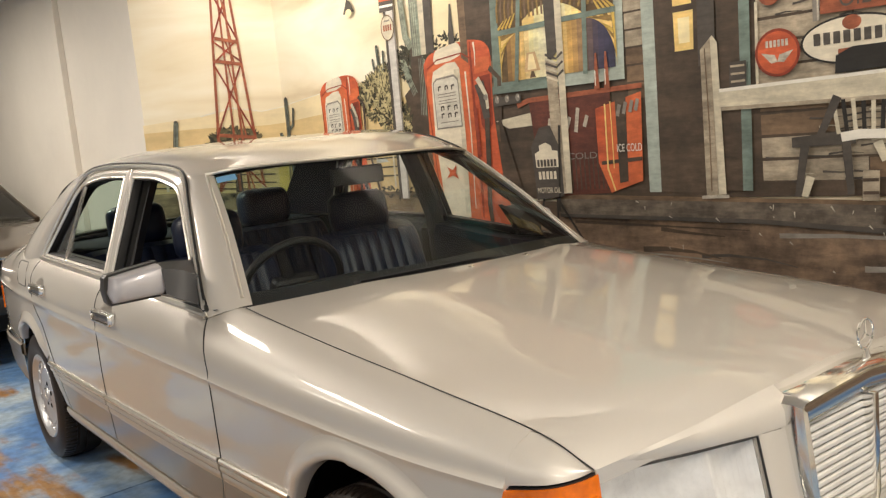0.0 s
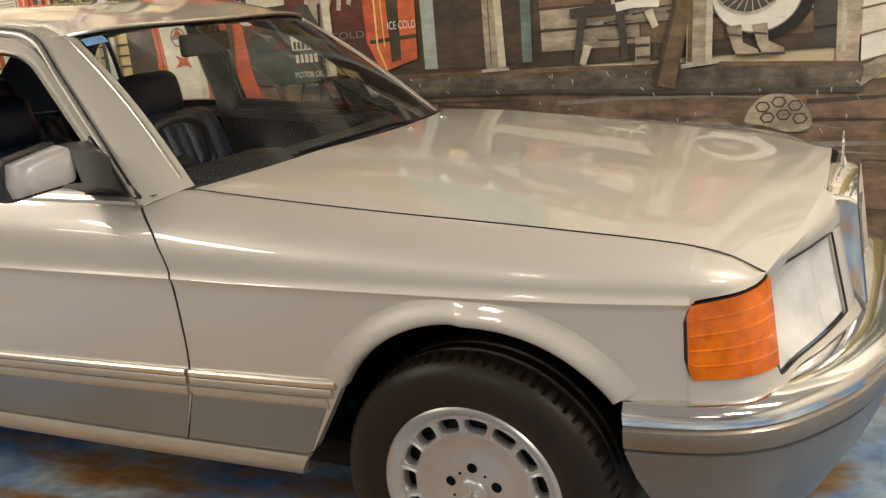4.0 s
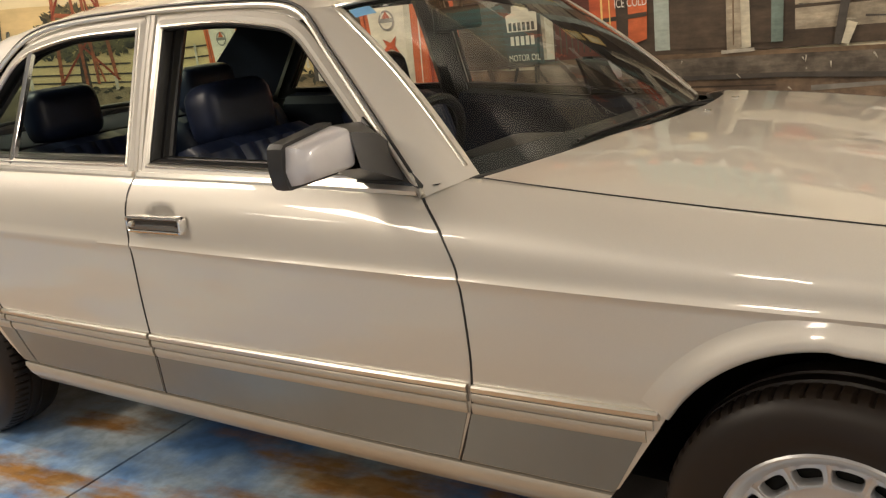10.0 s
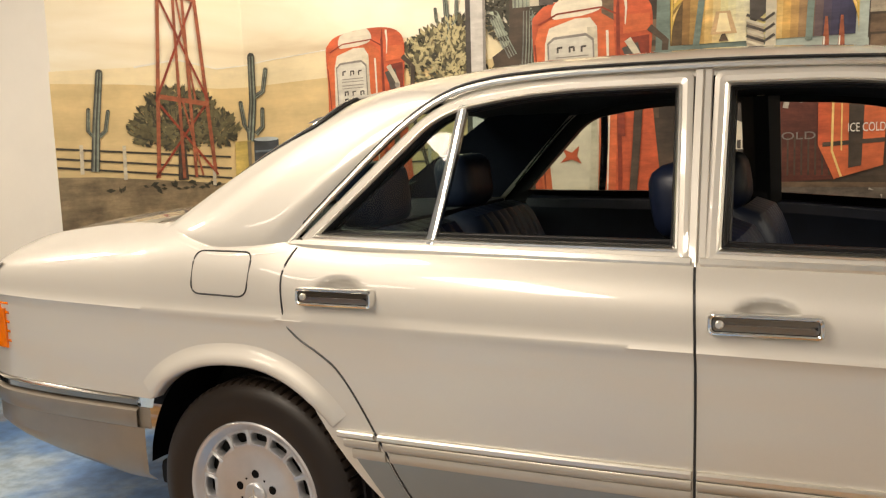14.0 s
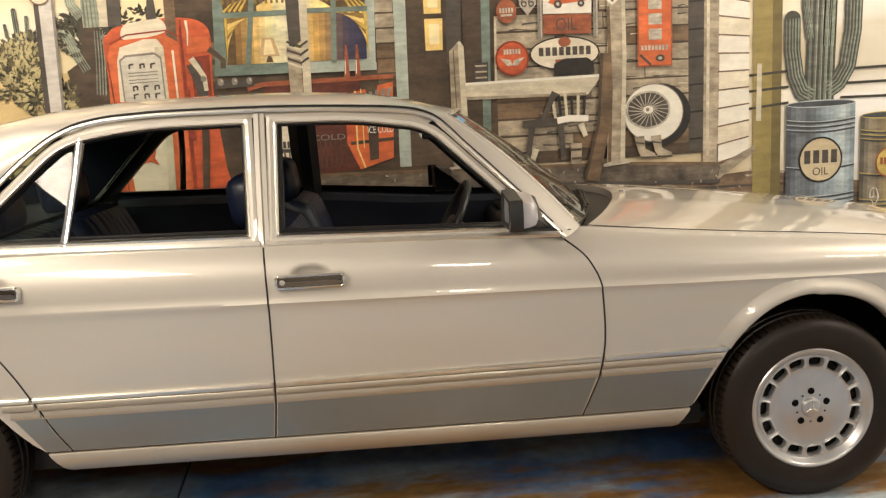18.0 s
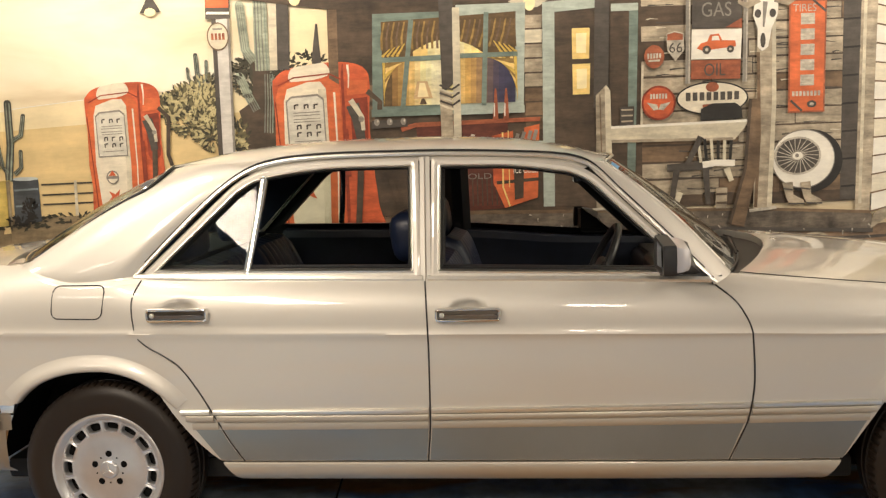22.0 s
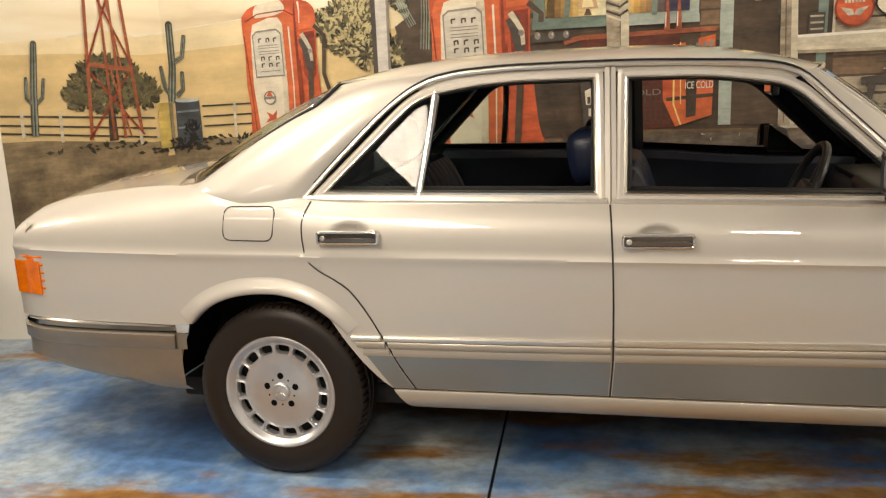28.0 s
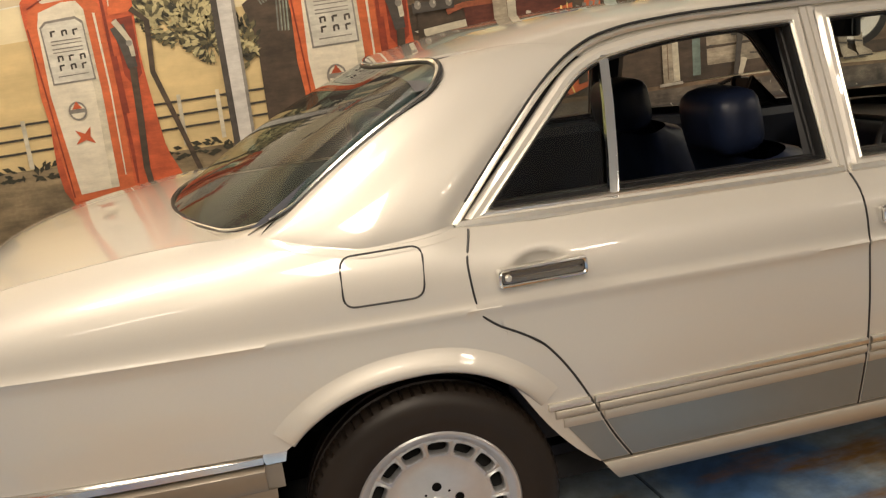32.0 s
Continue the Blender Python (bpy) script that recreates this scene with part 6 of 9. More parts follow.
def pm(name, color, vary=0.18, scale=7.0, low_tone=None):
    """Brushed wall paint: broad tone, fine dabs and faint strokes over one another."""
    m = mat("mural_" + name, color, 0.6, 0, scale, vary, 0.05, low_tone=low_tone)
    nt, b = m.node_tree, m.node_tree.nodes["Principled BSDF"]
    base = b.inputs["Base Color"].links[0].from_socket
    co = nt.nodes.new("ShaderNodeTexCoord")
    for size, stretch, lo, hi in ((scale * 3, (1, 1, 1), 0.80, 1.12), (scale * 0.9, (1, 1, 5), 0.62, 1.22)):
        mp = nt.nodes.new("ShaderNodeMapping")
        mp.inputs["Scale"].default_value = stretch
        n = nt.nodes.new("ShaderNodeTexNoise")
        n.inputs["Scale"].default_value, n.inputs["Detail"].default_value = size, 5
        n.inputs["Roughness"].default_value = 0.7
        r = nt.nodes.new("ShaderNodeMapRange")
        r.inputs["From Min"].default_value, r.inputs["From Max"].default_value = 0.36, 0.64
        r.inputs["To Min"].default_value = 1 + (lo - 1) * min(1.0, vary * 2.4)
        r.inputs["To Max"].default_value = 1 + (hi - 1) * min(1.0, vary * 2.4)
        mx = nt.nodes.new("ShaderNodeMix")
        mx.data_type, mx.blend_type = "RGBA", "MULTIPLY"
        mx.inputs["Factor"].default_value = 1.0
        nt.links.new(co.outputs["Object"], mp.inputs["Vector"])
        nt.links.new(mp.outputs["Vector"], n.inputs["Vector"])
        nt.links.new(n.outputs["Fac"], r.inputs["Value"])
        nt.links.new(base, mx.inputs["A"])
        nt.links.new(r.outputs["Result"], mx.inputs["B"])
        base = mx.outputs["Result"]
    nt.links.new(base, b.inputs["Base Color"])
    return m


def on_wall(u, z, layer):
    d = 0.0015 + 0.0011 * layer
    if u >= CORNER.x:
        return Vector((u, WALL_Y - d, z))
    s = CORNER.x - u
    n = Vector((0.85, -0.526))
    p = CORNER + BEND * s + n * d
    return Vector((p.x, p.y, z))


DRAWN = {}


def lay(bm, layer):
    """Fold a flat drawing (u, z) on to the wall, cutting it at the wall's corner."""
    if min(v.co.x for v in bm.verts) < CORNER.x < max(v.co.x for v in bm.verts):
        bmesh.ops.bisect_plane(bm, geom=list(bm.verts) + list(bm.edges) + list(bm.faces), plane_co=(CORNER.x, 0, 0), plane_no=(1, 0, 0))
    DRAWN[layer] = DRAWN.get(layer, 0) + 1
    lift = layer + (DRAWN[layer] % 14) * 0.06
    for v in bm.verts:
        v.co = on_wall(v.co.x, v.co.y, lift + v.co.z * 0.055)
    return bm


def group(name, label=""):
    g = new(name)
    g.parent = mural
    if label:
        tagged(g, label)
    return g


def paint(name, material, layer, *pts, parent=None, round_=False):
    if round_:
        pts = rounded(pts)
    bm = bmesh.new()
    f = bm.faces.new([bm.verts.new((u, z, 0)) for u, z in pts])
    bmesh.ops.triangulate(bm, faces=[f])
    return part(name, lay(bm, layer), material, parent or mural, smooth=False)


def rounded(pts, n=5):
    """A closed smooth outline through points."""
    out = []
    k = len(pts)
    for i in range(k):
        p0, p1, p2, p3 = (Vector(pts[(i + d) % k]) for d in (-1, 0, 1, 2))
        for j in range(n):
            t = j / n
            out.append(tuple(0.5 * (2 * p1 + (p2 - p0) * t + (2 * p0 - 5 * p1 + 4 * p2 - p3) * t * t + (3 * p1 - p0 - 3 * p2 + p3) * t**3)))
    return out


def stroke_into(bm, pts, w, w2=None):
    pts = [Vector(p) for p in pts]
    w2 = w if w2 is None else w2
    prev = None
    for i, p in enumerate(pts):
        d = (pts[min(i + 1, len(pts) - 1)] - pts[max(i - 1, 0)]).normalized()
        h = Vector((-d.y, d.x)) * lerp(w, w2, i / (len(pts) - 1)) / 2
        pair = (bm.verts.new((*(p + h), 0)), bm.verts.new((*(p - h), 0)))
        if prev:
            bm.faces.new((prev[0], prev[1], pair[1], pair[0]))
        prev = pair
    return bm


def stroke(name, material, layer, pts, w, w2=None, parent=None):
    return part(name, lay(stroke_into(bmesh.new(), pts, w, w2), layer), material, parent or mural, smooth=False)


def strokes(name, material, layer, lines, w, w2=None, parent=None):
    bm = bmesh.new()
    for i, pts in enumerate(lines):
        n = len(bm.verts)
        stroke_into(bm, pts, w, w2)
        bm.verts.ensure_lookup_table()
        for v in bm.verts[n:]:
            v.co.z = i % 14
    return part(name, lay(bm, layer), material, parent or mural, smooth=False)


def disc(name, material, layer, u, z, ru, rz=None, parent=None, n=36, a0=0.0, a1=math.tau):
    rz = ru if rz is None else rz
    pts = [(u + ru * math.cos(lerp(a0, a1, k / n)), z + rz * math.sin(lerp(a0, a1, k / n))) for k in range(n if a1 - a0 > 6.2 else n + 1)]
    return paint(name, material, layer, *pts, parent=parent)


def hoop(name, material, layer, u, z, ru, rz, w, parent=None, n=36):
    rows = [[(u + (ru - d) * math.cos(k * math.tau / n), z + (rz - d) * math.sin(k * math.tau / n), 0) for k in range(n)] for d in (0, w)]
    bm = bmesh.new()
    grid(bm, rows, closed_v=True)
    return part(name, lay(bm, layer), material, parent or mural, smooth=False)


def leaves(name, material, layer, count, blobs, size, seed, parent=None):
    """Many short brush dabs inside ellipses (u, z, ru, rz)."""
    rnd = random.Random(seed)
    bm = bmesh.new()
    area = [b[2] * b[3] for b in blobs]
    for _ in range(count):
        u, z, ru, rz = rnd.choices(blobs, area)[0]
        a, r = rnd.uniform(0, math.tau), math.sqrt(rnd.random())
        c = Vector((u + ru * r * math.cos(a), z + rz * r * math.sin(a)))
        d = (c - Vector((u, z - rz * 0.6))).normalized() if rnd.random() < 0.7 else Vector((rnd.uniform(-1, 1), rnd.uniform(-1, 1))).normalized()
        s = size * rnd.uniform(0.6, 1.3)
        h = Vector((-d.y, d.x)) * s * 0.22
        lift = rnd.randrange(15)
        vs = [bm.verts.new((*(c + o), lift)) for o in (-d * s * 0.5, h, d * s * 0.5, -h)]
        bm.faces.new(vs)
    return part(name, lay(bm, layer), material, parent or mural, smooth=False)


def words(text, material, layer, u, z, height, width=0.0, parent=None, name="lettering", slope=0.0):
    """Letters of the built-in font, centred at u, z."""
    cu = bpy.data.curves.new("letters", "FONT")
    cu.body, cu.size, cu.align_x, cu.align_y = text, 1.0, "LEFT", "BOTTOM_BASELINE"
    tmp = bpy.data.objects.new("letters", cu)
    me = bpy.data.meshes.new_from_object(tmp)
    bm = bmesh.new()
    bm.from_mesh(me)
    bpy.data.objects.remove(tmp)
    bpy.data.meshes.remove(me)
    x0, x1 = min(v.co.x for v in bm.verts), max(v.co.x for v in bm.verts)
    y0, y1 = min(v.co.y for v in bm.verts), max(v.co.y for v in bm.verts)
    k = height / (y1 - y0)
    kx = width / (x1 - x0) if width else k
    for v in bm.verts:
        x = (v.co.x - (x0 + x1) / 2) * kx
        v.co = Vector((u + x, z + (v.co.y - (y0 + y1) / 2) * k + slope * x, 0))
    return part(name, lay(bm, layer), material, parent or mural, smooth=False)


def bars(material, layer, u, z, width, height, count, parent, upright=False, name="letter_bar"):
    """Plain bars where a trade name stands."""
    for k in range(count):
        f = (k + 0.5) / count - 0.5
        if upright:
            zz = z - f * height
            h = height / count * 0.72
            paint(name, material, layer, (u - width / 2, zz - h / 2), (u + width / 2, zz - h / 2), (u + width / 2, zz + h / 2), (u - width / 2, zz + h / 2), parent=parent)
        else:
            uu = u + f * width
            w = width / count * 0.68
            paint(name, material, layer, (uu - w / 2, z - height / 2), (uu + w / 2, z - height / 2), (uu + w / 2, z + height / 2), (uu - w / 2, z + height / 2), parent=parent)


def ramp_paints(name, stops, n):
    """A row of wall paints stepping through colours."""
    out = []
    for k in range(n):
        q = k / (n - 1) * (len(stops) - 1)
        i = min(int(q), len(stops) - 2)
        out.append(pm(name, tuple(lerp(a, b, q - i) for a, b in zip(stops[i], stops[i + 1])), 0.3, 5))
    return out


pm_teal = pm("bright_teal_tin", (0.12, 0.36, 0.36), 0.2)
CREAM = pm("cream", (0.74, 0.68, 0.54), 0.12)
RED = pm("pump_red", (0.56, 0.105, 0.036), 0.28, 5)
REDDK = pm("pump_red_dark", (0.26, 0.04, 0.016), 0.3, 6)
ORANGE = pm("orange", (0.62, 0.14, 0.045), 0.2)
BLACK = pm("black", (0.018, 0.016, 0.014), 0.3)
DKBROWN = pm("dark_brown", (0.075, 0.052, 0.034), 0.4, 4)
BROWN = pm("brown", (0.17, 0.112, 0.066), 0.4, 4)
GREYWOOD = pm("grey_wood", (0.40, 0.34, 0.25), 0.4, 5)
PALEWOOD = pm("pale_wood", (0.60, 0.55, 0.42), 0.2, 6)
TEAL = pm("teal_frame", (0.17, 0.23, 0.20), 0.25, 6)
TEALLT = pm("pale_teal_frame", (0.40, 0.46, 0.41), 0.2, 6)
GLOW = pm("lamplit_yellow", (0.86, 0.62, 0.22), 0.18, 5)
GLOWLT = pm("lamplit_cream", (0.90, 0.78, 0.46), 0.1, 5)
CURTAIN = pm("curtain_yellow", (0.62, 0.43, 0.09), 0.2, 9)
CURTDK = pm("curtain_shadow", (0.12, 0.075, 0.03), 0.3, 9)
CURTMID = pm("curtain_brown", (0.30, 0.19, 0.055), 0.3, 9)
CACT = pm("cactus_green", (0.065, 0.068, 0.058), 0.35, 8)
CACTLT = pm("cactus_pale", (0.34, 0.38, 0.29), 0.3, 8)
CACTMID = pm("cactus_mid", (0.165, 0.175, 0.15), 0.3, 8)
CACTGLOW = pm("cactus_blue_green", (0.22, 0.265, 0.225), 0.3, 8)
LEAF = pm("leaf_olive", (0.13, 0.115, 0.055), 0.4, 12)
LEAFDK = pm("leaf_dark", (0.045, 0.042, 0.025), 0.4, 12)
LEAFLT = pm("leaf_pale", (0.48, 0.42, 0.22), 0.25, 12)
SAND = pm("sand", (0.70, 0.54, 0.27), 0.14, 1.6)
SANDLT = pm("pale_hill", (0.80, 0.69, 0.44), 0.1, 1.6)
GRASS = pm("dry_ground", (0.26, 0.20, 0.115), 0.5, 3.0, (0.10, 0.075, 0.045))
DIRT = pm("brown_dirt", (0.215, 0.145, 0.092), 0.55, 4.0, (0.065, 0.045, 0.032))
CURB = pm("stone_kerb", (0.155, 0.128, 0.098), 0.55, 6.0, (0.045, 0.036, 0.028))
STONEW = pm("chalk_marks", (0.50, 0.46, 0.38), 0.3, 14)
TIN = pm("rusty_tin", (0.34, 0.20, 0.10), 0.35, 3.0)
TINDK = pm("rusty_tin_dark", (0.16, 0.085, 0.042), 0.35, 3.0)
WHITEM = pm("white", (0.80, 0.77, 0.68), 0.08)
GREYM = pm("grey", (0.25, 0.23, 0.20), 0.2)
CHARCOAL = pm("charcoal", (0.075, 0.065, 0.055), 0.25)
DRUMBLUE = pm("drum_blue", (0.20, 0.25, 0.28), 0.35, 5)
DRUMDK = pm("drum_dark", (0.06, 0.07, 0.08), 0.3, 5)
DRUMLT = pm("drum_pale", (0.50, 0.56, 0.58), 0.2, 5)
DRUMYEL = pm("drum_yellow", (0.60, 0.46, 0.13), 0.25, 5)
DRUMTAN = pm("drum_tan", (0.30, 0.25, 0.16), 0.3, 5)
OLIVE = pm("olive_strip", (0.30, 0.24, 0.085), 0.2, 3)
OLIVEDK = pm("dark_olive_strip", (0.17, 0.135, 0.05), 0.2, 3)
DIALGREY = pm("dial_grey", (0.62, 0.60, 0.52), 0.15, 9)
RAILDK = pm("fence_dark", (0.05, 0.045, 0.035), 0.3)
RUSTY = pm("rust_red", (0.34, 0.10, 0.045), 0.3, 9)

# land
land = group("painted_land", "painted dry hills and field")
paint("far_hill", SANDLT, 0, (-4.12, 1.66), (-3.69, 1.69), (-3.45, 1.735), (-3.22, 1.69), (-2.9, 1.73), (-2.4, 1.775), (-1.6, 1.83), (-0.9, 1.85), (-0.9, 1.0), (-4.12, 1.0), parent=land)
paint("field", SAND, 1, (-4.12, 1.60), (-3.7, 1.60), (-3.2, 1.58), (-2.4, 1.62), (-0.9, 1.68), (-0.9, 0.95), (-4.12, 0.95), parent=land)
stroke("hill_line", WHITEM, 2, [(-3.69, 1.69), (-3.45, 1.735), (-3.22, 1.69), (-2.9, 1.73), (-2.4, 1.775), (-2.0, 1.80)], 0.010, 0.004, parent=land)
paint("dry_ground", GRASS, 2, (-4.12, 1.13), (-3.9, 1.12), (-3.57, 1.085), (-3.19, 1.045), (-2.79, 1.05), (-2.1, 1.03), (-0.9, 1.02), (-0.9, 0), (-4.12, 0), parent=land)
paint("bare_earth", DIRT, 3, (-0.95, 0.98), (-0.28, 0.95), (0.4, 0.9), (1.5, 0.86), (2.4, 0.82), (2.7, 0.84), (2.9, 0.80), (4.3, 0.55), (4.42, 0.0), (-4.1, 0), (-4.1, 0.36), (-2.6, 0.62), (-1.6, 0.80), parent=land)
rnd = random.Random(4)
for k in range(26):
    u, z = rnd.uniform(-2.4, 4.2), rnd.uniform(0.06, 0.70)
    w = rnd.uniform(0.12, 0.5)
    stroke("rut", rnd.choice((DKBROWN, BROWN, CURB)), 4, [(u, z), (u + w * 0.5, z + rnd.uniform(-0.01, 0.02)), (u + w, z + rnd.uniform(-0.02, 0.02))], rnd.uniform(0.008, 0.026), 0.002, parent=land)
leaves("weeds", LEAFDK, 5, 260, [(-2.6, 1.03, 0.35, 0.035), (-3.0, 0.99, 0.3, 0.02), (-1.7, 1.02, 0.5, 0.04), (-3.5, 1.05, 0.4, 0.02), (3.7, 0.50, 0.35, 0.03), (4.1, 0.44, 0.2, 0.02)], 0.045, 11, parent=land)
leaves("pale_weeds", STONEW, 5, 170, [(1.0, 0.90, 0.5, 0.05), (0.3, 0.92, 0.4, 0.03), (1.75, 0.86, 0.18, 0.04), (2.7, 0.82, 0.2, 0.03), (2.25, 0.84, 0.12, 0.03), (3.9, 0.52, 0.15, 0.03)], 0.035, 12, parent=land)
paint("olive_band", OLIVE, 6, (2.595, 0.67), (2.72, 0.66), (2.735, 3.0), (2.60, 3.0), parent=land)
paint("dark_olive_band", OLIVEDK, 6, (2.72, 0.62), (2.785, 0.62), (2.80, 3.0), (2.735, 3.0), parent=land)
paint("stone_column", pm("pale_stone", (0.52, 0.48, 0.38), 0.25, 5), 6, (4.36, 0.04), (4.75, 0.04), (4.75, 1.40), (4.38, 1.44), (4.33, 1.30), (4.40, 1.24), (4.33, 1.18), parent=land)
stroke("smoke_edge", PALEWOOD, 5, [(4.22, 0.45), (4.26, 0.9), (4.32, 1.35)], 0.10, 0.03, parent=land)


def fence(name, lines, posts, material, w, pmat, pw):
    g = group(name)
    for a, b in lines:
        stroke("rail", material, 6, [a, b], w, parent=g)
    for u, z0, z1 in posts:
        stroke("post", pmat, 7, [(u, z0), (u + 0.005, z1)], pw, pw * 0.9, parent=g)
    return g


fence("painted_field_fence", [((-4.12, 1.275), (-3.17, 1.195)), ((-4.12, 1.225), (-3.17, 1.13)), ((-4.12, 1.18), (-3.17, 1.075)), ((-2.83, 1.25), (-0.9, 1.27)), ((-2.83, 1.185), (-0.9, 1.21)), ((-2.83, 1.125), (-0.9, 1.15))],
      [(-4.0, 1.14, 1.29), (-3.78, 1.1, 1.28), (-3.28, 1.04, 1.22), (-2.62, 1.05, 1.27), (-1.93, 1.05, 1.29), (-1.75, 1.06, 1.29), (-1.12, 1.06, 1.3)], RAILDK, 0.010, PALEWOOD, 0.020)
fence("painted_ranch_fence", [((2.53, 1.435), (2.84, 1.455)), ((2.52, 1.335), (2.84, 1.355)), ((2.53, 1.225), (2.84, 1.255)), ((3.2, 1.45), (3.95, 1.465)), ((3.2, 1.36), (3.98, 1.365)), ((3.2, 1.27), (3.95, 1.262))],
      [(2.635, 1.15, 1.51), (3.735, 1.16, 1.5)], RAILDK, 0.016, PALEWOOD, 0.035)

# lattice windmill tower on the slanted wall
tower = group("painted_tower", "painted red lattice windmill tower")
for a, b, w in (((-3.492, 2.75), (-3.60, 1.10), 0.022), ((-3.375, 2.75), (-3.27, 1.12), 0.022), ((-3.45, 2.75), (-3.455, 1.09), 0.018), ((-3.41, 2.75), (-3.385, 1.09), 0.018)):
    stroke("leg", RUSTY, 9, [a, b], w * 0.8, w, parent=tower)
for z, a, b in ((2.63, -3.50, -3.37), (2.25, -3.51, -3.345), (2.08, -3.525, -3.33), (1.515, -3.56, -3.29)):
    stroke("crossbar", RUSTY, 10, [(a, z + 0.02), (b, z - 0.02)], 0.026, parent=tower)
for z0, z1 in ((2.63, 2.25), (2.25, 2.08), (2.08, 1.515), (1.515, 1.1)):
    w0, w1 = 0.06 + (2.7 - z0) * 0.075, 0.06 + (2.7 - z1) * 0.075
    stroke("brace", REDDK, 9, [(-3.435 - w0, z0), (-3.435 + w1, z1)], 0.013, parent=tower)
    stroke("brace", REDDK, 9, [(-3.435 + w0, z0), (-3.435 - w1, z1)], 0.013, parent=tower)
    stroke("brace", RUSTY, 9, [(-3.435, z0), (-3.435 + w1 * 0.5, z1)], 0.012, parent=tower)
bush = group("painted_bush", "painted olive bush")
BL = [(-3.46, 1.42, 0.24, 0.17), (-3.62, 1.36, 0.13, 0.09), (-3.24, 1.36, 0.13, 0.10)]
leaves("dark_leaves", LEAFDK, 7, 420, BL, 0.05, 21, bush)
leaves("olive_leaves", LEAF, 8, 360, BL, 0.05, 22, bush)
stroke("trunk", DKBROWN, 6, [(-3.46, 1.08), (-3.45, 1.4)], 0.06, 0.03, parent=bush)


def cactus(name, stems, tone, ribs=3):
    """Stems: (points, width at foot, width at tip)."""
    g = group(name)
    for pts, w0, w1 in stems:
        stroke("stem", tone, 8, pts, w0, w1, parent=g)
        tip, w = pts[-1], w1
        disc("stem_tip", tone, 8, tip[0], tip[1], w / 2, w / 2 * 0.9, g, 14)
        for r in range(ribs):
            f = (r + 0.5) / ribs - 0.5
            for shift, tone_r, wide in ((0.0, CACTMID if f < 0.15 else CACTGLOW, 0.50 / ribs), (0.16 / ribs, CACTLT, 0.16 / ribs)):
                line = []
                for i, p in enumerate(pts):
                    d = (Vector(pts[min(i + 1, len(pts) - 1)]) - Vector(pts[max(i - 1, 0)])).normalized()
                    ww = lerp(w0, w1, i / (len(pts) - 1)) * (-(f + shift)) * 0.92
                    line.append((p[0] - d.y * ww, p[1] + d.x * ww))
                if shift and f < -0.3:
                    continue
                stroke("rib", tone_r, 9 if not shift else 10, line, w0 * wide, w1 * wide * 0.7, parent=g)
    return g


cactus("painted_cactus", [([(-3.03, 1.28), (-3.0, 1.5), (-2.995, 1.76)], 0.05, 0.045), ([(-2.985, 1.53), (-2.93, 1.56), (-2.905, 1.68)], 0.03, 0.028), ([(-3.03, 1.33), (-3.075, 1.38), (-3.09, 1.50)], 0.03, 0.026), ([(-2.99, 1.32), (-2.945, 1.36), (-2.94, 1.46)], 0.03, 0.026)], CACT, 2)
cactus("painted_cactus", [([(-3.935, 1.15), (-3.91, 1.4), (-3.875, 1.66)], 0.045, 0.035), ([(-3.925, 1.33), (-3.955, 1.36), (-3.945, 1.47)], 0.022, 0.02), ([(-3.90, 1.33), (-3.865, 1.36), (-3.845, 1.46)], 0.022, 0.02)], CACT, 2)
drum = group("painted_oil_can", "painted pair of small oil drums")
paint("yellow_can", DRUMYEL, 10, (-3.14, 1.28), (-3.025, 1.285), (-3.03, 1.0), (-3.15, 1.0), parent=drum)
paint("can_shade", DRUMTAN, 11, (-3.06, 1.28), (-3.025, 1.28), (-3.03, 1.0), (-3.07, 1.0), parent=drum)
paint("blue_can", DRUMDK, 10, (-3.005, 1.29), (-2.845, 1.29), (-2.845, 1.02), (-3.015, 1.015), parent=drum)
for z in (1.22, 1.12):
    stroke("rib", DRUMBLUE, 11, [(-3.0, z), (-2.85, z + 0.005)], 0.012, parent=drum)
disc("lid", DRUMLT, 11, -2.925, 1.29, 0.08, 0.012, drum)
leaves("weeds", BLACK, 12, 70, [(-2.91, 1.10, 0.05, 0.07), (-2.98, 1.03, 0.1, 0.03)], 0.04, 31, drum)


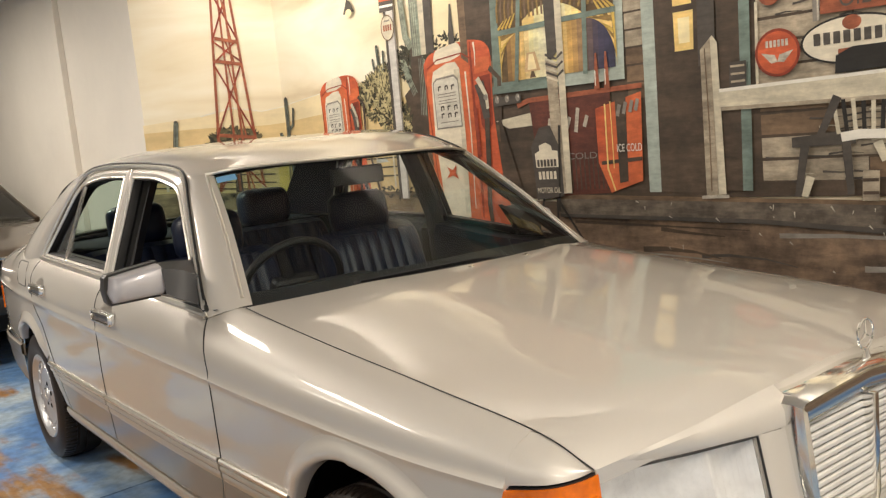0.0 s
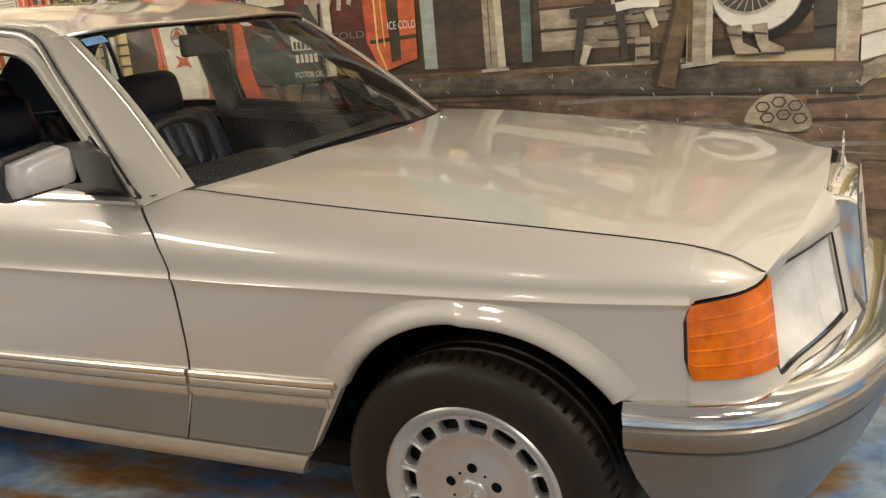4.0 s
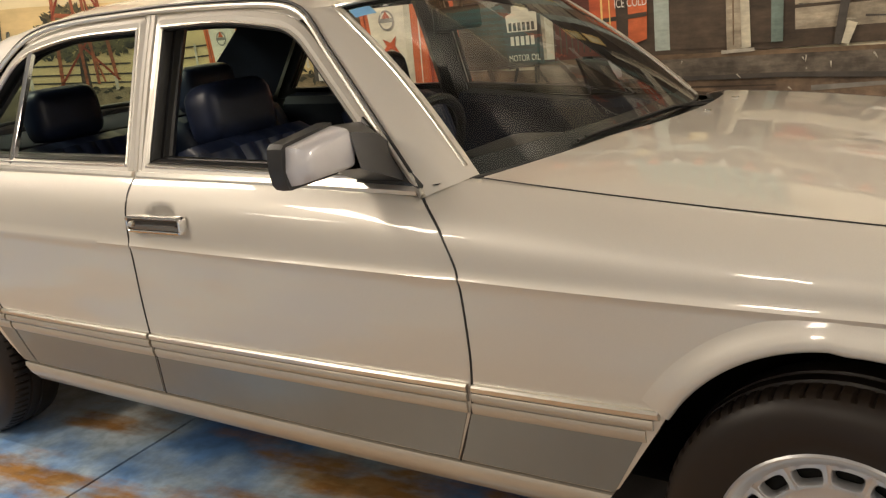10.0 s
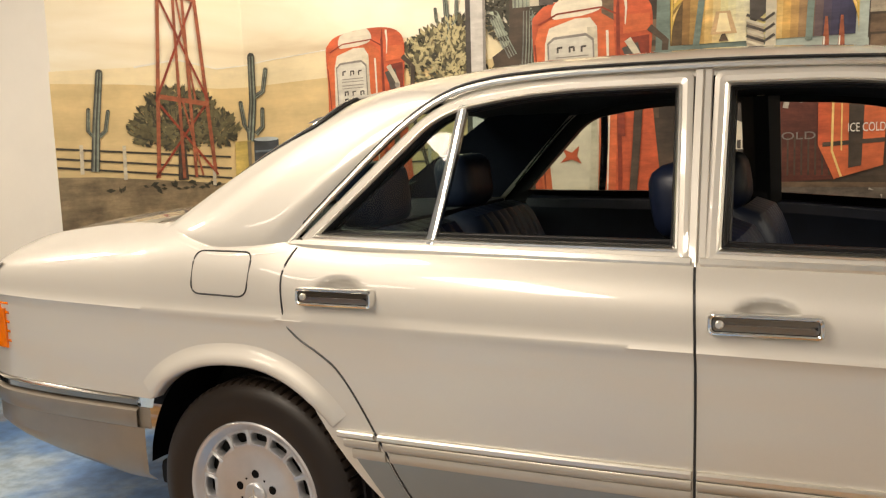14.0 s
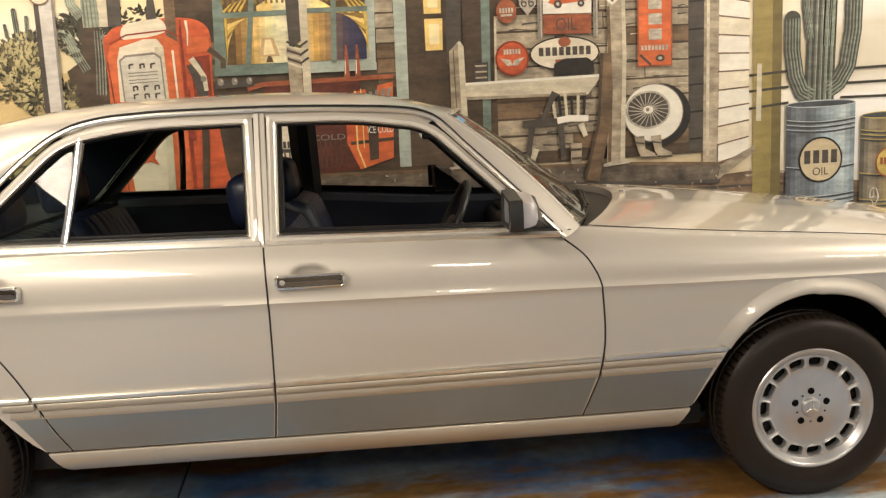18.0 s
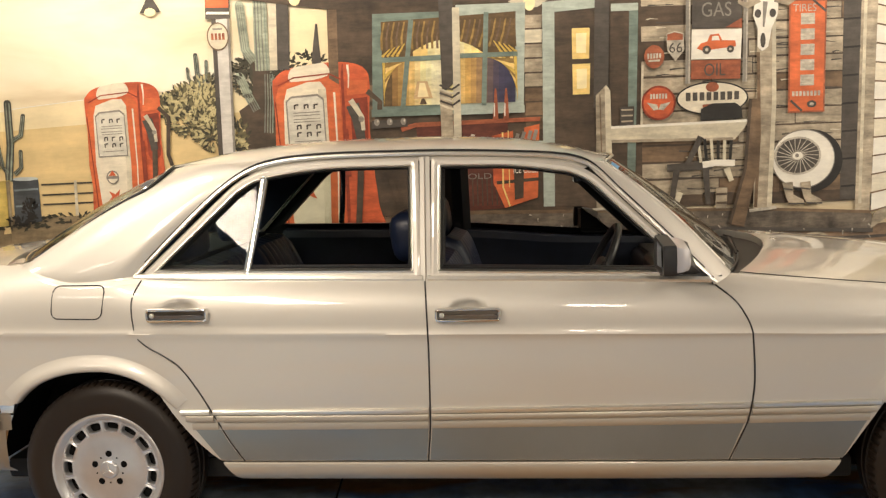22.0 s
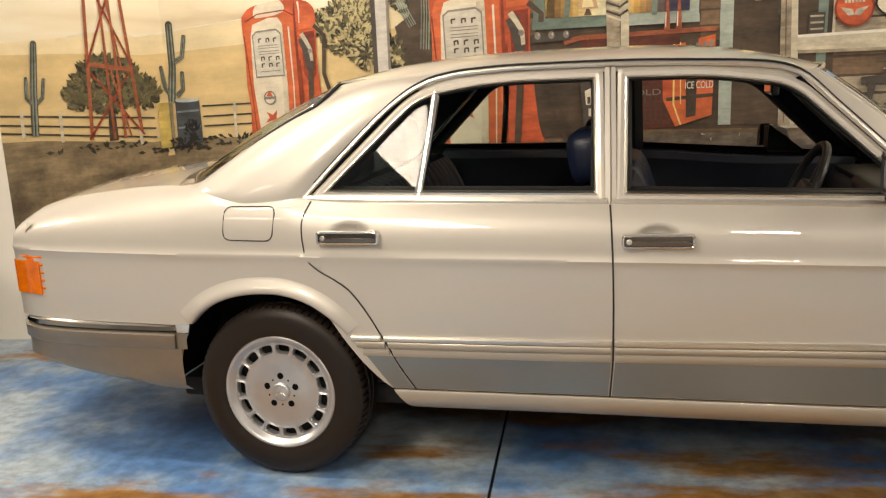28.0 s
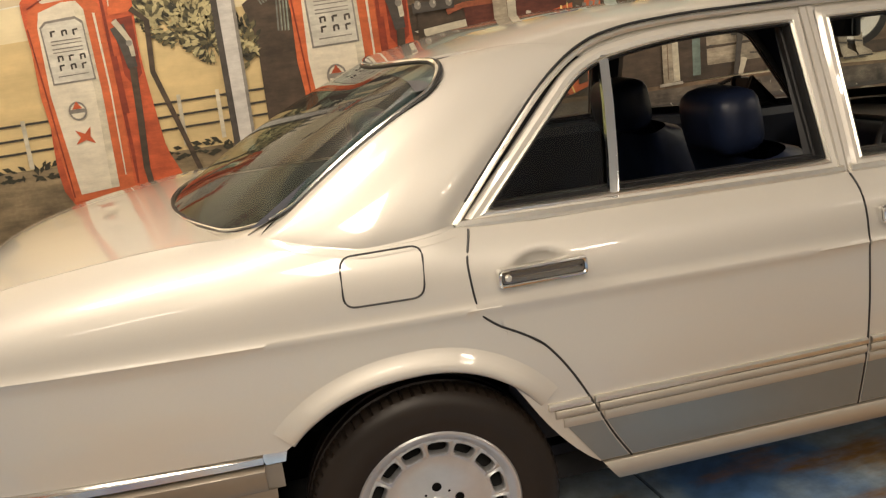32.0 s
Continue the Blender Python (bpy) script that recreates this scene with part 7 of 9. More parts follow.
# petrol pumps
def pump(name, u, k, zb, zt, flip=1):
    """A rounded red and white pump: u the face's left edge, k its scale, zb foot, zt top."""
    g = group(name, "painted red and white petrol pump with hose")
    X = lambda a: u + a * k
    H = zt - zb
    Z = lambda f: zb + f * H
    paint("cabinet", RED, 12, (X(0.0), Z(0.86)), (X(0.02), Z(0.93)), (X(0.10), Z(0.975)), (X(0.30), Z(1.0)), (X(0.44), Z(0.995)), (X(0.52), Z(0.96)), (X(0.545), Z(0.88)), (X(0.535), Z(0.62)), (X(0.57), Z(0.22)), (X(0.60), Z(0.0)), (X(0.05), Z(-0.005)), (X(0.02), Z(0.5)), parent=g, round_=True)
    paint("cap_stripe", CREAM, 13, (X(0.11), Z(0.90)), (X(0.11), Z(0.972)), (X(0.22), Z(0.992)), (X(0.30), Z(0.995)), (X(0.31), Z(0.93)), parent=g, round_=True)
    paint("cap_shade", REDDK, 13, (X(0.385), Z(0.93)), (X(0.395), Z(0.99)), (X(0.40), Z(0.99)), (X(0.405), Z(0.20)), (X(0.395), Z(0.05)), (X(0.385), Z(0.05)), parent=g)
    paint("side", REDDK, 13, (X(0.43), Z(0.80)), (X(0.53), Z(0.81)), (X(0.525), Z(0.55)), (X(0.47), Z(0.50)), (X(0.435), Z(0.55)), parent=g)
    paint("side_light", ORANGE, 13, (X(0.415), Z(0.82)), (X(0.53), Z(0.83)), (X(0.535), Z(0.90)), (X(0.42), Z(0.90)), parent=g)
    paint("face_border", ORANGE, 14, (X(0.01), Z(0.80)), (X(0.03), Z(0.87)), (X(0.08), Z(0.90)), (X(0.32), Z(0.915)), (X(0.375), Z(0.88)), (X(0.385), Z(0.5)), (X(0.37), Z(0.02)), (X(0.05), Z(0.01)), (X(0.0), Z(0.5)), parent=g)
    paint("face", CREAM, 15, (X(0.06), Z(0.80)), (X(0.08), Z(0.865)), (X(0.20), Z(0.90)), (X(0.27), Z(0.90)), (X(0.30), Z(0.86)), (X(0.305), Z(0.5)), (X(0.29), Z(0.05)), (X(0.09), Z(0.04)), (X(0.05), Z(0.5)), parent=g)
    paint("face_shade", PALEWOOD, 16, (X(0.255), Z(0.86)), (X(0.30), Z(0.86)), (X(0.305), Z(0.5)), (X(0.29), Z(0.05)), (X(0.25), Z(0.05)), (X(0.27), Z(0.5)), parent=g)
    paint("dial_rim", GREYM, 17, (X(0.075), Z(0.545)), (X(0.07), Z(0.80)), (X(0.10), Z(0.825)), (X(0.25), Z(0.835)), (X(0.285), Z(0.81)), (X(0.29), Z(0.55)), parent=g)
    paint("dial", DIALGREY, 18, (X(0.083), Z(0.553)), (X(0.078), Z(0.795)), (X(0.105), Z(0.815)), (X(0.25), Z(0.823)), (X(0.278), Z(0.80)), (X(0.282), Z(0.557)), parent=g)
    stroke("cap_line", REDDK, 14, [(X(0.03), Z(0.885)), (X(0.12), Z(0.925)), (X(0.32), Z(0.94)), (X(0.40), Z(0.90))], 0.008 * k, parent=g)
    stroke("border_line", REDDK, 16, [(X(0.012), Z(0.80)), (X(0.03), Z(0.5)), (X(0.055), Z(0.03))], 0.007 * k, parent=g)
    stroke("border_gleam", CREAM, 16, [(X(0.345), Z(0.84)), (X(0.35), Z(0.5)), (X(0.335), Z(0.1))], 0.012 * k, 0.006 * k, parent=g)
    stroke("cap_gleam", CREAM, 15, [(X(0.425), Z(0.985)), (X(0.43), Z(0.93)), (X(0.425), Z(0.86))], 0.014 * k, 0.005 * k, parent=g)
    for row, z in enumerate((0.755, 0.645, 0.605)):
        for c in range(3):
            a = 0.115 + 0.055 * c + (0.01 if row else 0)
            strokes("figure", CHARCOAL, 19, [[(X(a + 0.004), Z(z)), (X(a + 0.004), Z(z + 0.024))], [(X(a + 0.004), Z(z + 0.022)), (X(a + 0.026), Z(z + 0.024))], [(X(a + 0.024), Z(z + 0.004)), (X(a + 0.024), Z(z + 0.024))]][: 2 + (row + c) % 2], 0.009 * k, parent=g)
    for z in (0.735, 0.72, 0.70, 0.685, 0.58):
        stroke("dial_line", GREYM, 19, [(X(0.11), Z(z)), (X(0.26), Z(z + 0.004))], 0.005 * k, parent=g)
    disc("round_badge", GREYM, 19, X(0.165), Z(0.42), 0.045 * k, 0.05 * k, g)
    disc("badge_field", CREAM, 20, X(0.165), Z(0.42), 0.036 * k, 0.040 * k, g)
    paint("badge_top", RED, 21, (X(0.14), Z(0.43)), (X(0.19), Z(0.43)), (X(0.165), Z(0.465)), parent=g)
    stroke("badge_bar", GREYM, 21, [(X(0.12), Z(0.42)), (X(0.21), Z(0.42))], 0.02 * k, parent=g)
    paint("emblem", RED, 19, (X(0.12), Z(0.27)), (X(0.15), Z(0.30)), (X(0.13), Z(0.335)), (X(0.175), Z(0.315)), (X(0.21), Z(0.345)), (X(0.20), Z(0.30)), (X(0.22), Z(0.265)), (X(0.175), Z(0.285)), parent=g)
    stroke("nozzle", PALEWOOD, 19, [(X(0.435), Z(0.795)), (X(0.465), Z(0.75)), (X(0.495), Z(0.70)), (X(0.50), Z(0.63))], 0.032 * k, 0.022 * k, parent=g)
    stroke("nozzle_shade", CHARCOAL, 18, [(X(0.445), Z(0.77)), (X(0.47), Z(0.69)), (X(0.485), Z(0.58))], 0.075 * k, 0.05 * k, parent=g)
    disc("nozzle_joint", GREYM, 20, X(0.49), Z(0.69), 0.016 * k, None, g, 12)
    stroke("hose", DKBROWN, 17, [(X(0.485), Z(0.58)), (X(0.47), Z(0.35)), (X(0.45), Z(0.12)), (X(0.46), Z(0.02)), (X(0.50), Z(0.01))], 0.038 * k, 0.03 * k, parent=g)
    stroke("hose_loop", DKBROWN, 17, [(X(0.53), Z(0.84)), (X(0.60), Z(0.78)), (X(0.58), Z(0.55)), (X(0.66), Z(0.3)), (X(0.74), Z(0.04))], 0.03 * k, 0.026 * k, parent=g)
    stroke("pump_arm", REDDK, 17, [(X(0.40), Z(0.64)), (X(0.405), Z(0.38))], 0.03 * k, parent=g)
    paint("foot", PALEWOOD, 19, (X(0.03), Z(-0.01)), (X(0.38), Z(0.0)), (X(0.60), Z(-0.02)), (X(0.60), Z(-0.06)), (X(0.03), Z(-0.075)), parent=g)
    return g


pump("painted_petrol_pump", -2.515, 0.86, 0.86, 1.86)
pump("painted_petrol_pump", -1.345, 1.10, 0.80, 1.935)

# lamp standard with round sign
pole = group("painted_lamp_pole", "painted silver lamp pole with two shaded lamps")
paint("pole_dark", CHARCOAL, 12, (-1.685, 3.0), (-1.64, 3.0), (-1.655, 0.98), (-1.71, 0.98), parent=pole)
paint("pole_light", pm("silver", (0.62, 0.60, 0.56), 0.15), 13, (-1.66, 3.0), (-1.57, 3.0), (-1.605, 0.98), (-1.68, 0.98), parent=pole)
paint("pole_shade", GREYM, 14, (-1.585, 3.0), (-1.57, 3.0), (-1.605, 0.98), (-1.62, 0.98), parent=pole)
stroke("arm", BROWN, 14, [(-1.66, 2.41), (-1.85, 2.41), (-2.06, 2.375)], 0.035, 0.03, parent=pole)
stroke("arm", BROWN, 14, [(-1.60, 2.42), (-1.49, 2.49), (-1.24, 2.505), (-1.18, 2.53)], 0.03, 0.03, parent=pole)
paint("shade", CHARCOAL, 15, (-2.13, 2.27), (-2.0, 2.275), (-2.04, 2.35), (-2.075, 2.37), parent=pole)
disc("bulb", GLOWLT, 16, -2.065, 2.275, 0.035, 0.025, pole)
paint("shade", PALEWOOD, 15, (-1.27, 2.355), (-1.065, 2.365), (-1.12, 2.41), (-1.125, 2.54), (-1.20, 2.54), (-1.20, 2.41), parent=pole)
stroke("shade_rim", BROWN, 16, [(-1.28, 2.355), (-1.06, 2.365)], 0.02, parent=pole)
disc("bulb", GLOWLT, 17, -1.18, 2.325, 0.035, 0.045, pole)
paint("collar", CHARCOAL, 15, (-1.725, 2.38), (-1.575, 2.38), (-1.58, 2.22), (-1.73, 2.22), parent=pole)
paint("collar_red", ORANGE, 16, (-1.72, 2.345), (-1.58, 2.34), (-1.585, 2.285), (-1.725, 2.29), parent=pole)
paint("collar_white", WHITEM, 16, (-1.72, 2.265), (-1.58, 2.26), (-1.585, 2.245), (-1.725, 2.25), parent=pole)
disc("round_sign", PALEWOOD, 16, -1.66, 2.115, 0.068, 0.085, pole)
hoop("sign_rim", BROWN, 17, -1.66, 2.115, 0.068, 0.085, 0.008, pole)
bars(RUSTY, 17, -1.66, 2.115, 0.09, 0.04, 4, pole)
stroke("sign_line", GREYM, 17, [(-1.69, 2.16), (-1.63, 2.16)], 0.012, parent=pole)

# bush and cacti behind the pumps
bush = group("painted_bush", "painted desert shrub with pale leaves")
BC = [(-1.86, 1.68, 0.17, 0.17), (-1.98, 1.70, 0.09, 0.09), (-1.74, 1.62, 0.14, 0.20), (-1.76, 1.80, 0.12, 0.09), (-1.60, 1.5, 0.10, 0.12)]
leaves("dark_leaves", LEAFDK, 8, 900, BC, 0.042, 41, bush)
leaves("olive_leaves", LEAF, 9, 420, BC, 0.042, 42, bush)
leaves("pale_leaves", LEAFLT, 10, 330, BC, 0.036, 43, bush)
leaves("back_leaves", LEAFDK, 7, 500, [(-1.32, 1.93, 0.3, 0.08), (-1.1, 1.95, 0.12, 0.06), (-1.45, 1.85, 0.15, 0.12)], 0.045, 44, bush)
cactus("painted_cactus", [([(-1.80, 1.76), (-1.805, 1.9), (-1.81, 2.01)], 0.03, 0.026), ([(-1.84, 1.84), (-1.86, 1.87), (-1.865, 1.93)], 0.02, 0.018), ([(-1.77, 1.84), (-1.75, 1.88), (-1.745, 1.97)], 0.02, 0.02)], CACT, 2)
big = group("painted_cactus_trunk")
paint("trunk", DKBROWN, 8, (-1.53, 0.98), (-1.52, 1.5), (-1.56, 1.66), (-1.47, 1.72), (-1.46, 1.95), (-1.36, 1.97), (-1.34, 1.62), (-1.22, 1.50), (-1.25, 1.45), (-1.34, 1.50), (-1.31, 0.98), parent=big)
cactus("painted_cactus", [([(-1.40, 1.90), (-1.40, 2.1), (-1.395, 2.32)], 0.09, 0.085), ([(-1.45, 1.96), (-1.50, 2.03), (-1.52, 2.3)], 0.06, 0.055), ([(-1.385, 1.52), (-1.37, 1.72), (-1.365, 1.88)], 0.07, 0.065), ([(-1.45, 1.66), (-1.50, 1.76), (-1.545, 1.87)], 0.06, 0.055)], CACTLT, 4)

# the station house
house = group("painted_house", "painted weathered timber filling-station house")
paint("porch_sky", SANDLT, 8, (-1.21, 2.26), (-0.975, 2.26), (-0.985, 1.9), (-1.235, 1.9), parent=house)
stroke("porch_post", CHARCOAL, 12, [(-1.255, 2.36), (-1.27, 1.90)], 0.075, parent=house)
stroke("porch_post_light", PALEWOOD, 11, [(-1.32, 2.34), (-1.33, 1.9)], 0.05, parent=house)
stroke("corner_post", BROWN, 12, [(-0.955, 2.36), (-0.97, 1.4)], 0.06, parent=house)
paint("front_wall", DKBROWN, 10, (-0.97, 2.50), (2.28, 2.50), (2.27, 0.97), (-0.93, 0.97), parent=house)
rnd = random.Random(9)
for k in range(11):  # dark boards on the shaded side
    z = 2.30 - k * 0.125
    paint("board", rnd.choice((BROWN, DKBROWN, DKBROWN)), 11, (-0.93, z - 0.006), (-0.72, z - 0.012), (-0.72, z - 0.11), (-0.93, z - 0.105), parent=house)
for k in range(8):  # lit boards between window and door
    z = 2.175 - k * 0.088
    paint("board", rnd.choice((PALEWOOD, GREYWOOD, GREYWOOD)) if k < 5 else BROWN, 11, (0.215, z), (0.325, z), (0.32, z - 0.078), (0.21, z - 0.078), parent=house)
for k in range(14):  # weathered boards behind the signs
    z = 2.50 - k * 0.105
    u = 0.93
    while u < 2.17:
        w = rnd.uniform(0.3, 0.7)
        e = min(2.18, u + w)
        tone = rnd.choice((GREYWOOD, GREYWOOD, PALEWOOD, BROWN)) if u > 1.5 else rnd.choice((GREYWOOD, BROWN, GREYWOOD, DKBROWN) if z > 1.75 else (GREYWOOD, GREYWOOD, BROWN))
        paint("board", tone, 11, (u, z), (e - 0.006, z + 0.003), (e - 0.006, z - 0.094), (u, z - 0.090), parent=house)
        u = e
grain = []
for k in range(150):  # dark streaks and chipped lower edges on the boards
    u, z = rnd.uniform(0.94, 2.1), 2.50 - rnd.randrange(14) * 0.105 - rnd.choice((0.085, 0.09, 0.03, 0.055))
    w = rnd.uniform(0.04, 0.22)
    grain.append([(u, z), (u + w * 0.4, z + rnd.uniform(-0.006, 0.010)), (min(u + w, 2.16), z)])
strokes("board_grain", CHARCOAL, 12, grain[:110], 0.010, 0.002, parent=house)
strokes("board_gleam", PALEWOOD, 12, [[(a[0], a[1] + 0.02) for a in line] for line in grain[110:]], 0.008, 0.002, parent=house)
paint("corner_shadow", CHARCOAL, 12, (2.165, 2.50), (2.28, 2.50), (2.265, 0.98), (2.16, 0.98), parent=house)
for k in range(9):
    stroke("board_line", BLACK, 13, [(2.165, 2.42 - k * 0.17), (2.27, 2.425 - k * 0.17)], 0.012, parent=house)
paint("corner_board", GREYWOOD, 13, (2.275, 2.50), (2.385, 2.50), (2.355, 0.90), (2.255, 0.90), parent=house)
stroke("corner_light", PALEWOOD, 14, [(2.30, 2.5), (2.285, 0.95)], 0.02, parent=house)
for k in range(14):  # bright side boards, sloping
    z = 2.50 - k * 0.115
    z2 = z - 0.09 + k * 0.010
    paint("side_board", WHITEM if k % 3 else CREAM, 13, (2.378 - k * 0.0022, z), (2.565, z2 + 0.01), (2.567, z2 - 0.095 + 0.005), (2.376 - k * 0.0022, z - 0.108), parent=house)
    stroke("side_joint", BROWN, 14, [(2.376 - k * 0.0022, z - 0.108), (2.567, z2 - 0.095)], 0.009, parent=house)
for k in range(46):  # shadowed and worn layers of the bank under the porch
    u, v = rnd.uniform(-0.3, 3.6), rnd.random() ** 1.3
    zt = 0.86 - 0.035 * u - max(0, u - 2.4) * 0.10
    z, w = zt - 0.62 * v, rnd.uniform(0.25, 1.1)
    e = min(u + w, 4.2)
    mid_z = z + rnd.uniform(-0.012, 0.016)
    stroke("bank_layer", rnd.choice((CHARCOAL, DKBROWN, DKBROWN, BROWN, DIRT, GREYM)), 4, [(u, z), (u + 0.3 * (e - u), mid_z), (u + 0.7 * (e - u), mid_z - 0.012), (e, z - 0.03)], rnd.uniform(0.010, 0.035), 0.004, parent=land)
stroke("kerb_shadow", CHARCOAL, 14, [(-0.30, 0.877), (0.9, 0.855), (1.5, 0.82), (2.37, 0.78)], 0.022, 0.03, parent=house)
for k in range(34):  # scuffs and flaked paint on the kerb and bank
    u = rnd.uniform(0.2, 2.5)
    z = 0.965 - 0.03 * u - rnd.random() ** 1.6 * 0.30
    stroke("flaked_scuff", STONEW, 16, [(u, z), (u + rnd.uniform(-0.01, 0.02), z - rnd.uniform(0.006, 0.03))], rnd.uniform(0.003, 0.010), 0.002, parent=house)
paint("kerb", CURB, 14, (-0.30, 0.985), (0.9, 0.955), (1.7, 0.93), (2.36, 0.89), (2.37, 0.79), (1.5, 0.83), (0.9, 0.865), (-0.30, 0.885), parent=house)
paint("kerb_top", BROWN, 15, (-0.30, 0.995), (0.9, 0.965), (1.7, 0.945), (2.34, 0.905), (2.36, 0.885), (1.7, 0.925), (0.9, 0.945), (-0.30, 0.97), parent=house)
paint("kerb_end", GREYWOOD, 15, (2.355, 0.79), (2.37, 0.885), (2.61, 1.0), (2.60, 0.95), parent=house)
paint("lower_dark", DKBROWN, 13, (-0.55, 1.03), (0.64, 1.03), (0.64, 0.965), (-0.55, 0.985), parent=house)
# roof
paint("eaves", DKBROWN, 14, (-1.60, 2.345), (-0.95, 2.33), (0.2, 2.39), (1.0, 2.40), (2.30, 2.36), (2.30, 2.29), (0.97, 2.28), (0.2, 2.26), (-0.97, 2.25), parent=house)
n = 46
for k in range(n):
    f0, f1 = k / n, (k + 1) / n
    u0, u1 = lerp(-1.58, 0.20, f0), lerp(-1.58, 0.20, f1)
    e0, e1 = lerp(2.34, 2.42, f0), lerp(2.34, 2.42, f1)
    paint("tin_sheet", TIN if k % 2 else TINDK, 15, (u0, e0 + (0.008 if k % 2 else 0)), (u1, e1 + (0.008 if k % 2 else 0)), (lerp(u1, 0.2, 0.42) + 0.06, 3.0), (lerp(u0, 0.2, 0.42) + 0.06, 3.0), parent=house)
for k in range(20):
    u0 = 0.21 + k * 0.04
    paint("teal_sheet", TEAL if k % 2 else pm_teal, 15, (u0, 2.395 + k * 0.002), (u0 + 0.04, 2.397 + k * 0.002), (u0 + 0.06, 3.0), (u0 + 0.02, 3.0), parent=house)
paint("gable_boards", PALEWOOD, 14, (1.62, 2.40), (2.28, 2.36), (2.28, 3.0), (1.35, 3.0), parent=house)
for k in range(5):
    stroke("gable_joint", BROWN, 15, [(1.55, 2.46 + k * 0.11), (2.28, 2.45 + k * 0.11)], 0.010, parent=house)
paint("lamp_halo", PALEWOOD, 15, (0.12, 2.26), (0.2, 2.285), (0.30, 2.285), (0.36, 2.26), (0.30, 2.22), (0.19, 2.22), parent=house)
disc("porch_light", GLOWLT, 16, 0.25, 2.25, 0.035, 0.05, house)

# bunting
bunt = group("painted_bunting", "painted string of orange and white pennants")
line = curve([(-0.30, 2.62), (0.3, 2.50), (0.9, 2.445), (1.4, 2.425), (1.9, 2.44), (2.05, 2.46)])
stroke("cord", WHITEM, 18, [(u, line(u)) for u in np.linspace(-0.3, 2.05, 24)], 0.010, parent=bunt)
for k in range(17):
    u = -0.22 + k * 0.134
    z = line(u)
    paint("pennant", ORANGE if k % 2 == 0 else WHITEM, 19, (u - 0.042, line(u - 0.042)), (u + 0.042, line(u + 0.042)), (u + 0.004, z - 0.145), parent=bunt)

# window with lamp and curtains
win = group("painted_window", "painted lamplit window with yellow curtains")
paint("frame_left", TEAL, 16, (-0.71, 2.215), (-0.27, 2.215), (-0.30, 1.61), (-0.735, 1.61), parent=win)
paint("frame_right", TEALLT, 16, (-0.20, 2.25), (0.225, 2.25), (0.20, 1.60), (-0.215, 1.60), parent=win)
paint("dark_room", CURTDK, 17, (-0.66, 2.165), (0.165, 2.20), (0.15, 1.655), (-0.665, 1.655), parent=win)
paint("valance", CURTDK, 18, (-0.65, 2.16), (0.16, 2.195), (0.165, 1.99), (-0.1, 2.02), (-0.3, 2.05), (-0.655, 1.97), parent=win)
for k in range(26):
    u = -0.64 + k * 0.031
    stroke("valance_fold", BROWN if k % 2 else CURTMID, 19, [(u, 2.16), (u - 0.02, 2.07), (u - 0.045 if u > -0.25 else u - 0.02, 1.995)], 0.010, 0.015, parent=win)
GLOW_TONES = ramp_paints("window_glow", [(0.30, 0.17, 0.055), (0.66, 0.43, 0.13), (0.92, 0.78, 0.42), (0.95, 0.86, 0.58), (0.92, 0.70, 0.28), (0.60, 0.36, 0.10), (0.20, 0.13, 0.09), (0.055, 0.05, 0.10), (0.035, 0.035, 0.08)], 22)
for k, tone in enumerate(GLOW_TONES):  # lamplight fading from the lamp to the dark blue pane
    a, b = lerp(-0.60, 0.16, k / 22), lerp(-0.60, 0.16, (k + 1) / 22)
    paint("lamplight", tone, 19, (a, 1.93), (b, 1.93), (b - 0.01, 1.655), (a - 0.01, 1.655), parent=win)
for k, tone in enumerate(GLOW_TONES[3:13]):
    a, b = lerp(-0.47, -0.02, k / 10), lerp(-0.47, -0.02, (k + 1) / 10)
    top = lambda u: 2.045 - 1.6 * (u + 0.27) ** 2
    paint("lamplight_top", tone if k > 1 else GLOW, 19, (a, 1.945), (b, 1.945), (b, top(b)), (a, top(a)), parent=win)
paint("lampshade", pm("lampshade", (0.55, 0.38, 0.20), 0.2), 21, (-0.452, 1.80), (-0.388, 1.80), (-0.358, 1.695), (-0.478, 1.695), parent=win)
paint("shade_light", GLOWLT, 22, (-0.436, 1.79), (-0.404, 1.79), (-0.384, 1.705), (-0.452, 1.705), parent=win)
stroke("lamp_foot", BROWN, 21, [(-0.418, 1.695), (-0.418, 1.66)], 0.016, 0.045, parent=win)
for sgn, u0, wide in ((1, -0.66, 0.19), (-1, 0.165, 0.21)):
    for k in range(9):  # tied-back curtain folds fanning down to the frame
        f0, f1 = k / 9, (k + 0.86) / 9
        a, b = u0 + sgn * wide * f0, u0 + sgn * wide * f1
        lo = lambda f: 1.925 - 0.27 * (1 - f) ** 0.9
        paint("curtain_fold", (CURTAIN, GLOW, CURTMID)[k % 3], 20, (a, 1.93), (b, 1.93), (u0 + sgn * 0.02 * f1, lo(f1)), (u0 + sgn * 0.02 * f0, lo(f0)), parent=win)
    for k in range(4):
        a = u0 + sgn * 0.03 * k
        stroke("curtain_top", CURTAIN, 20, [(a, 1.955), (a + sgn * 0.05, 2.0 + 0.01 * k)], 0.016, 0.006, parent=win)
for a, b, w in (((-0.67, 1.935), (-0.30, 1.94), 0.03), ((-0.20, 1.945), (0.17, 1.945), 0.028), ((-0.475, 2.17), (-0.545, 1.64), 0.03), ((-0.015, 2.2), (-0.045, 1.64), 0.03)):
    stroke("glazing_bar", TEAL, 22, [a, b], w, parent=win)
stroke("window_sill", TEAL, 22, [(-0.74, 1.615), (-0.21, 1.615)], 0.045, parent=win)
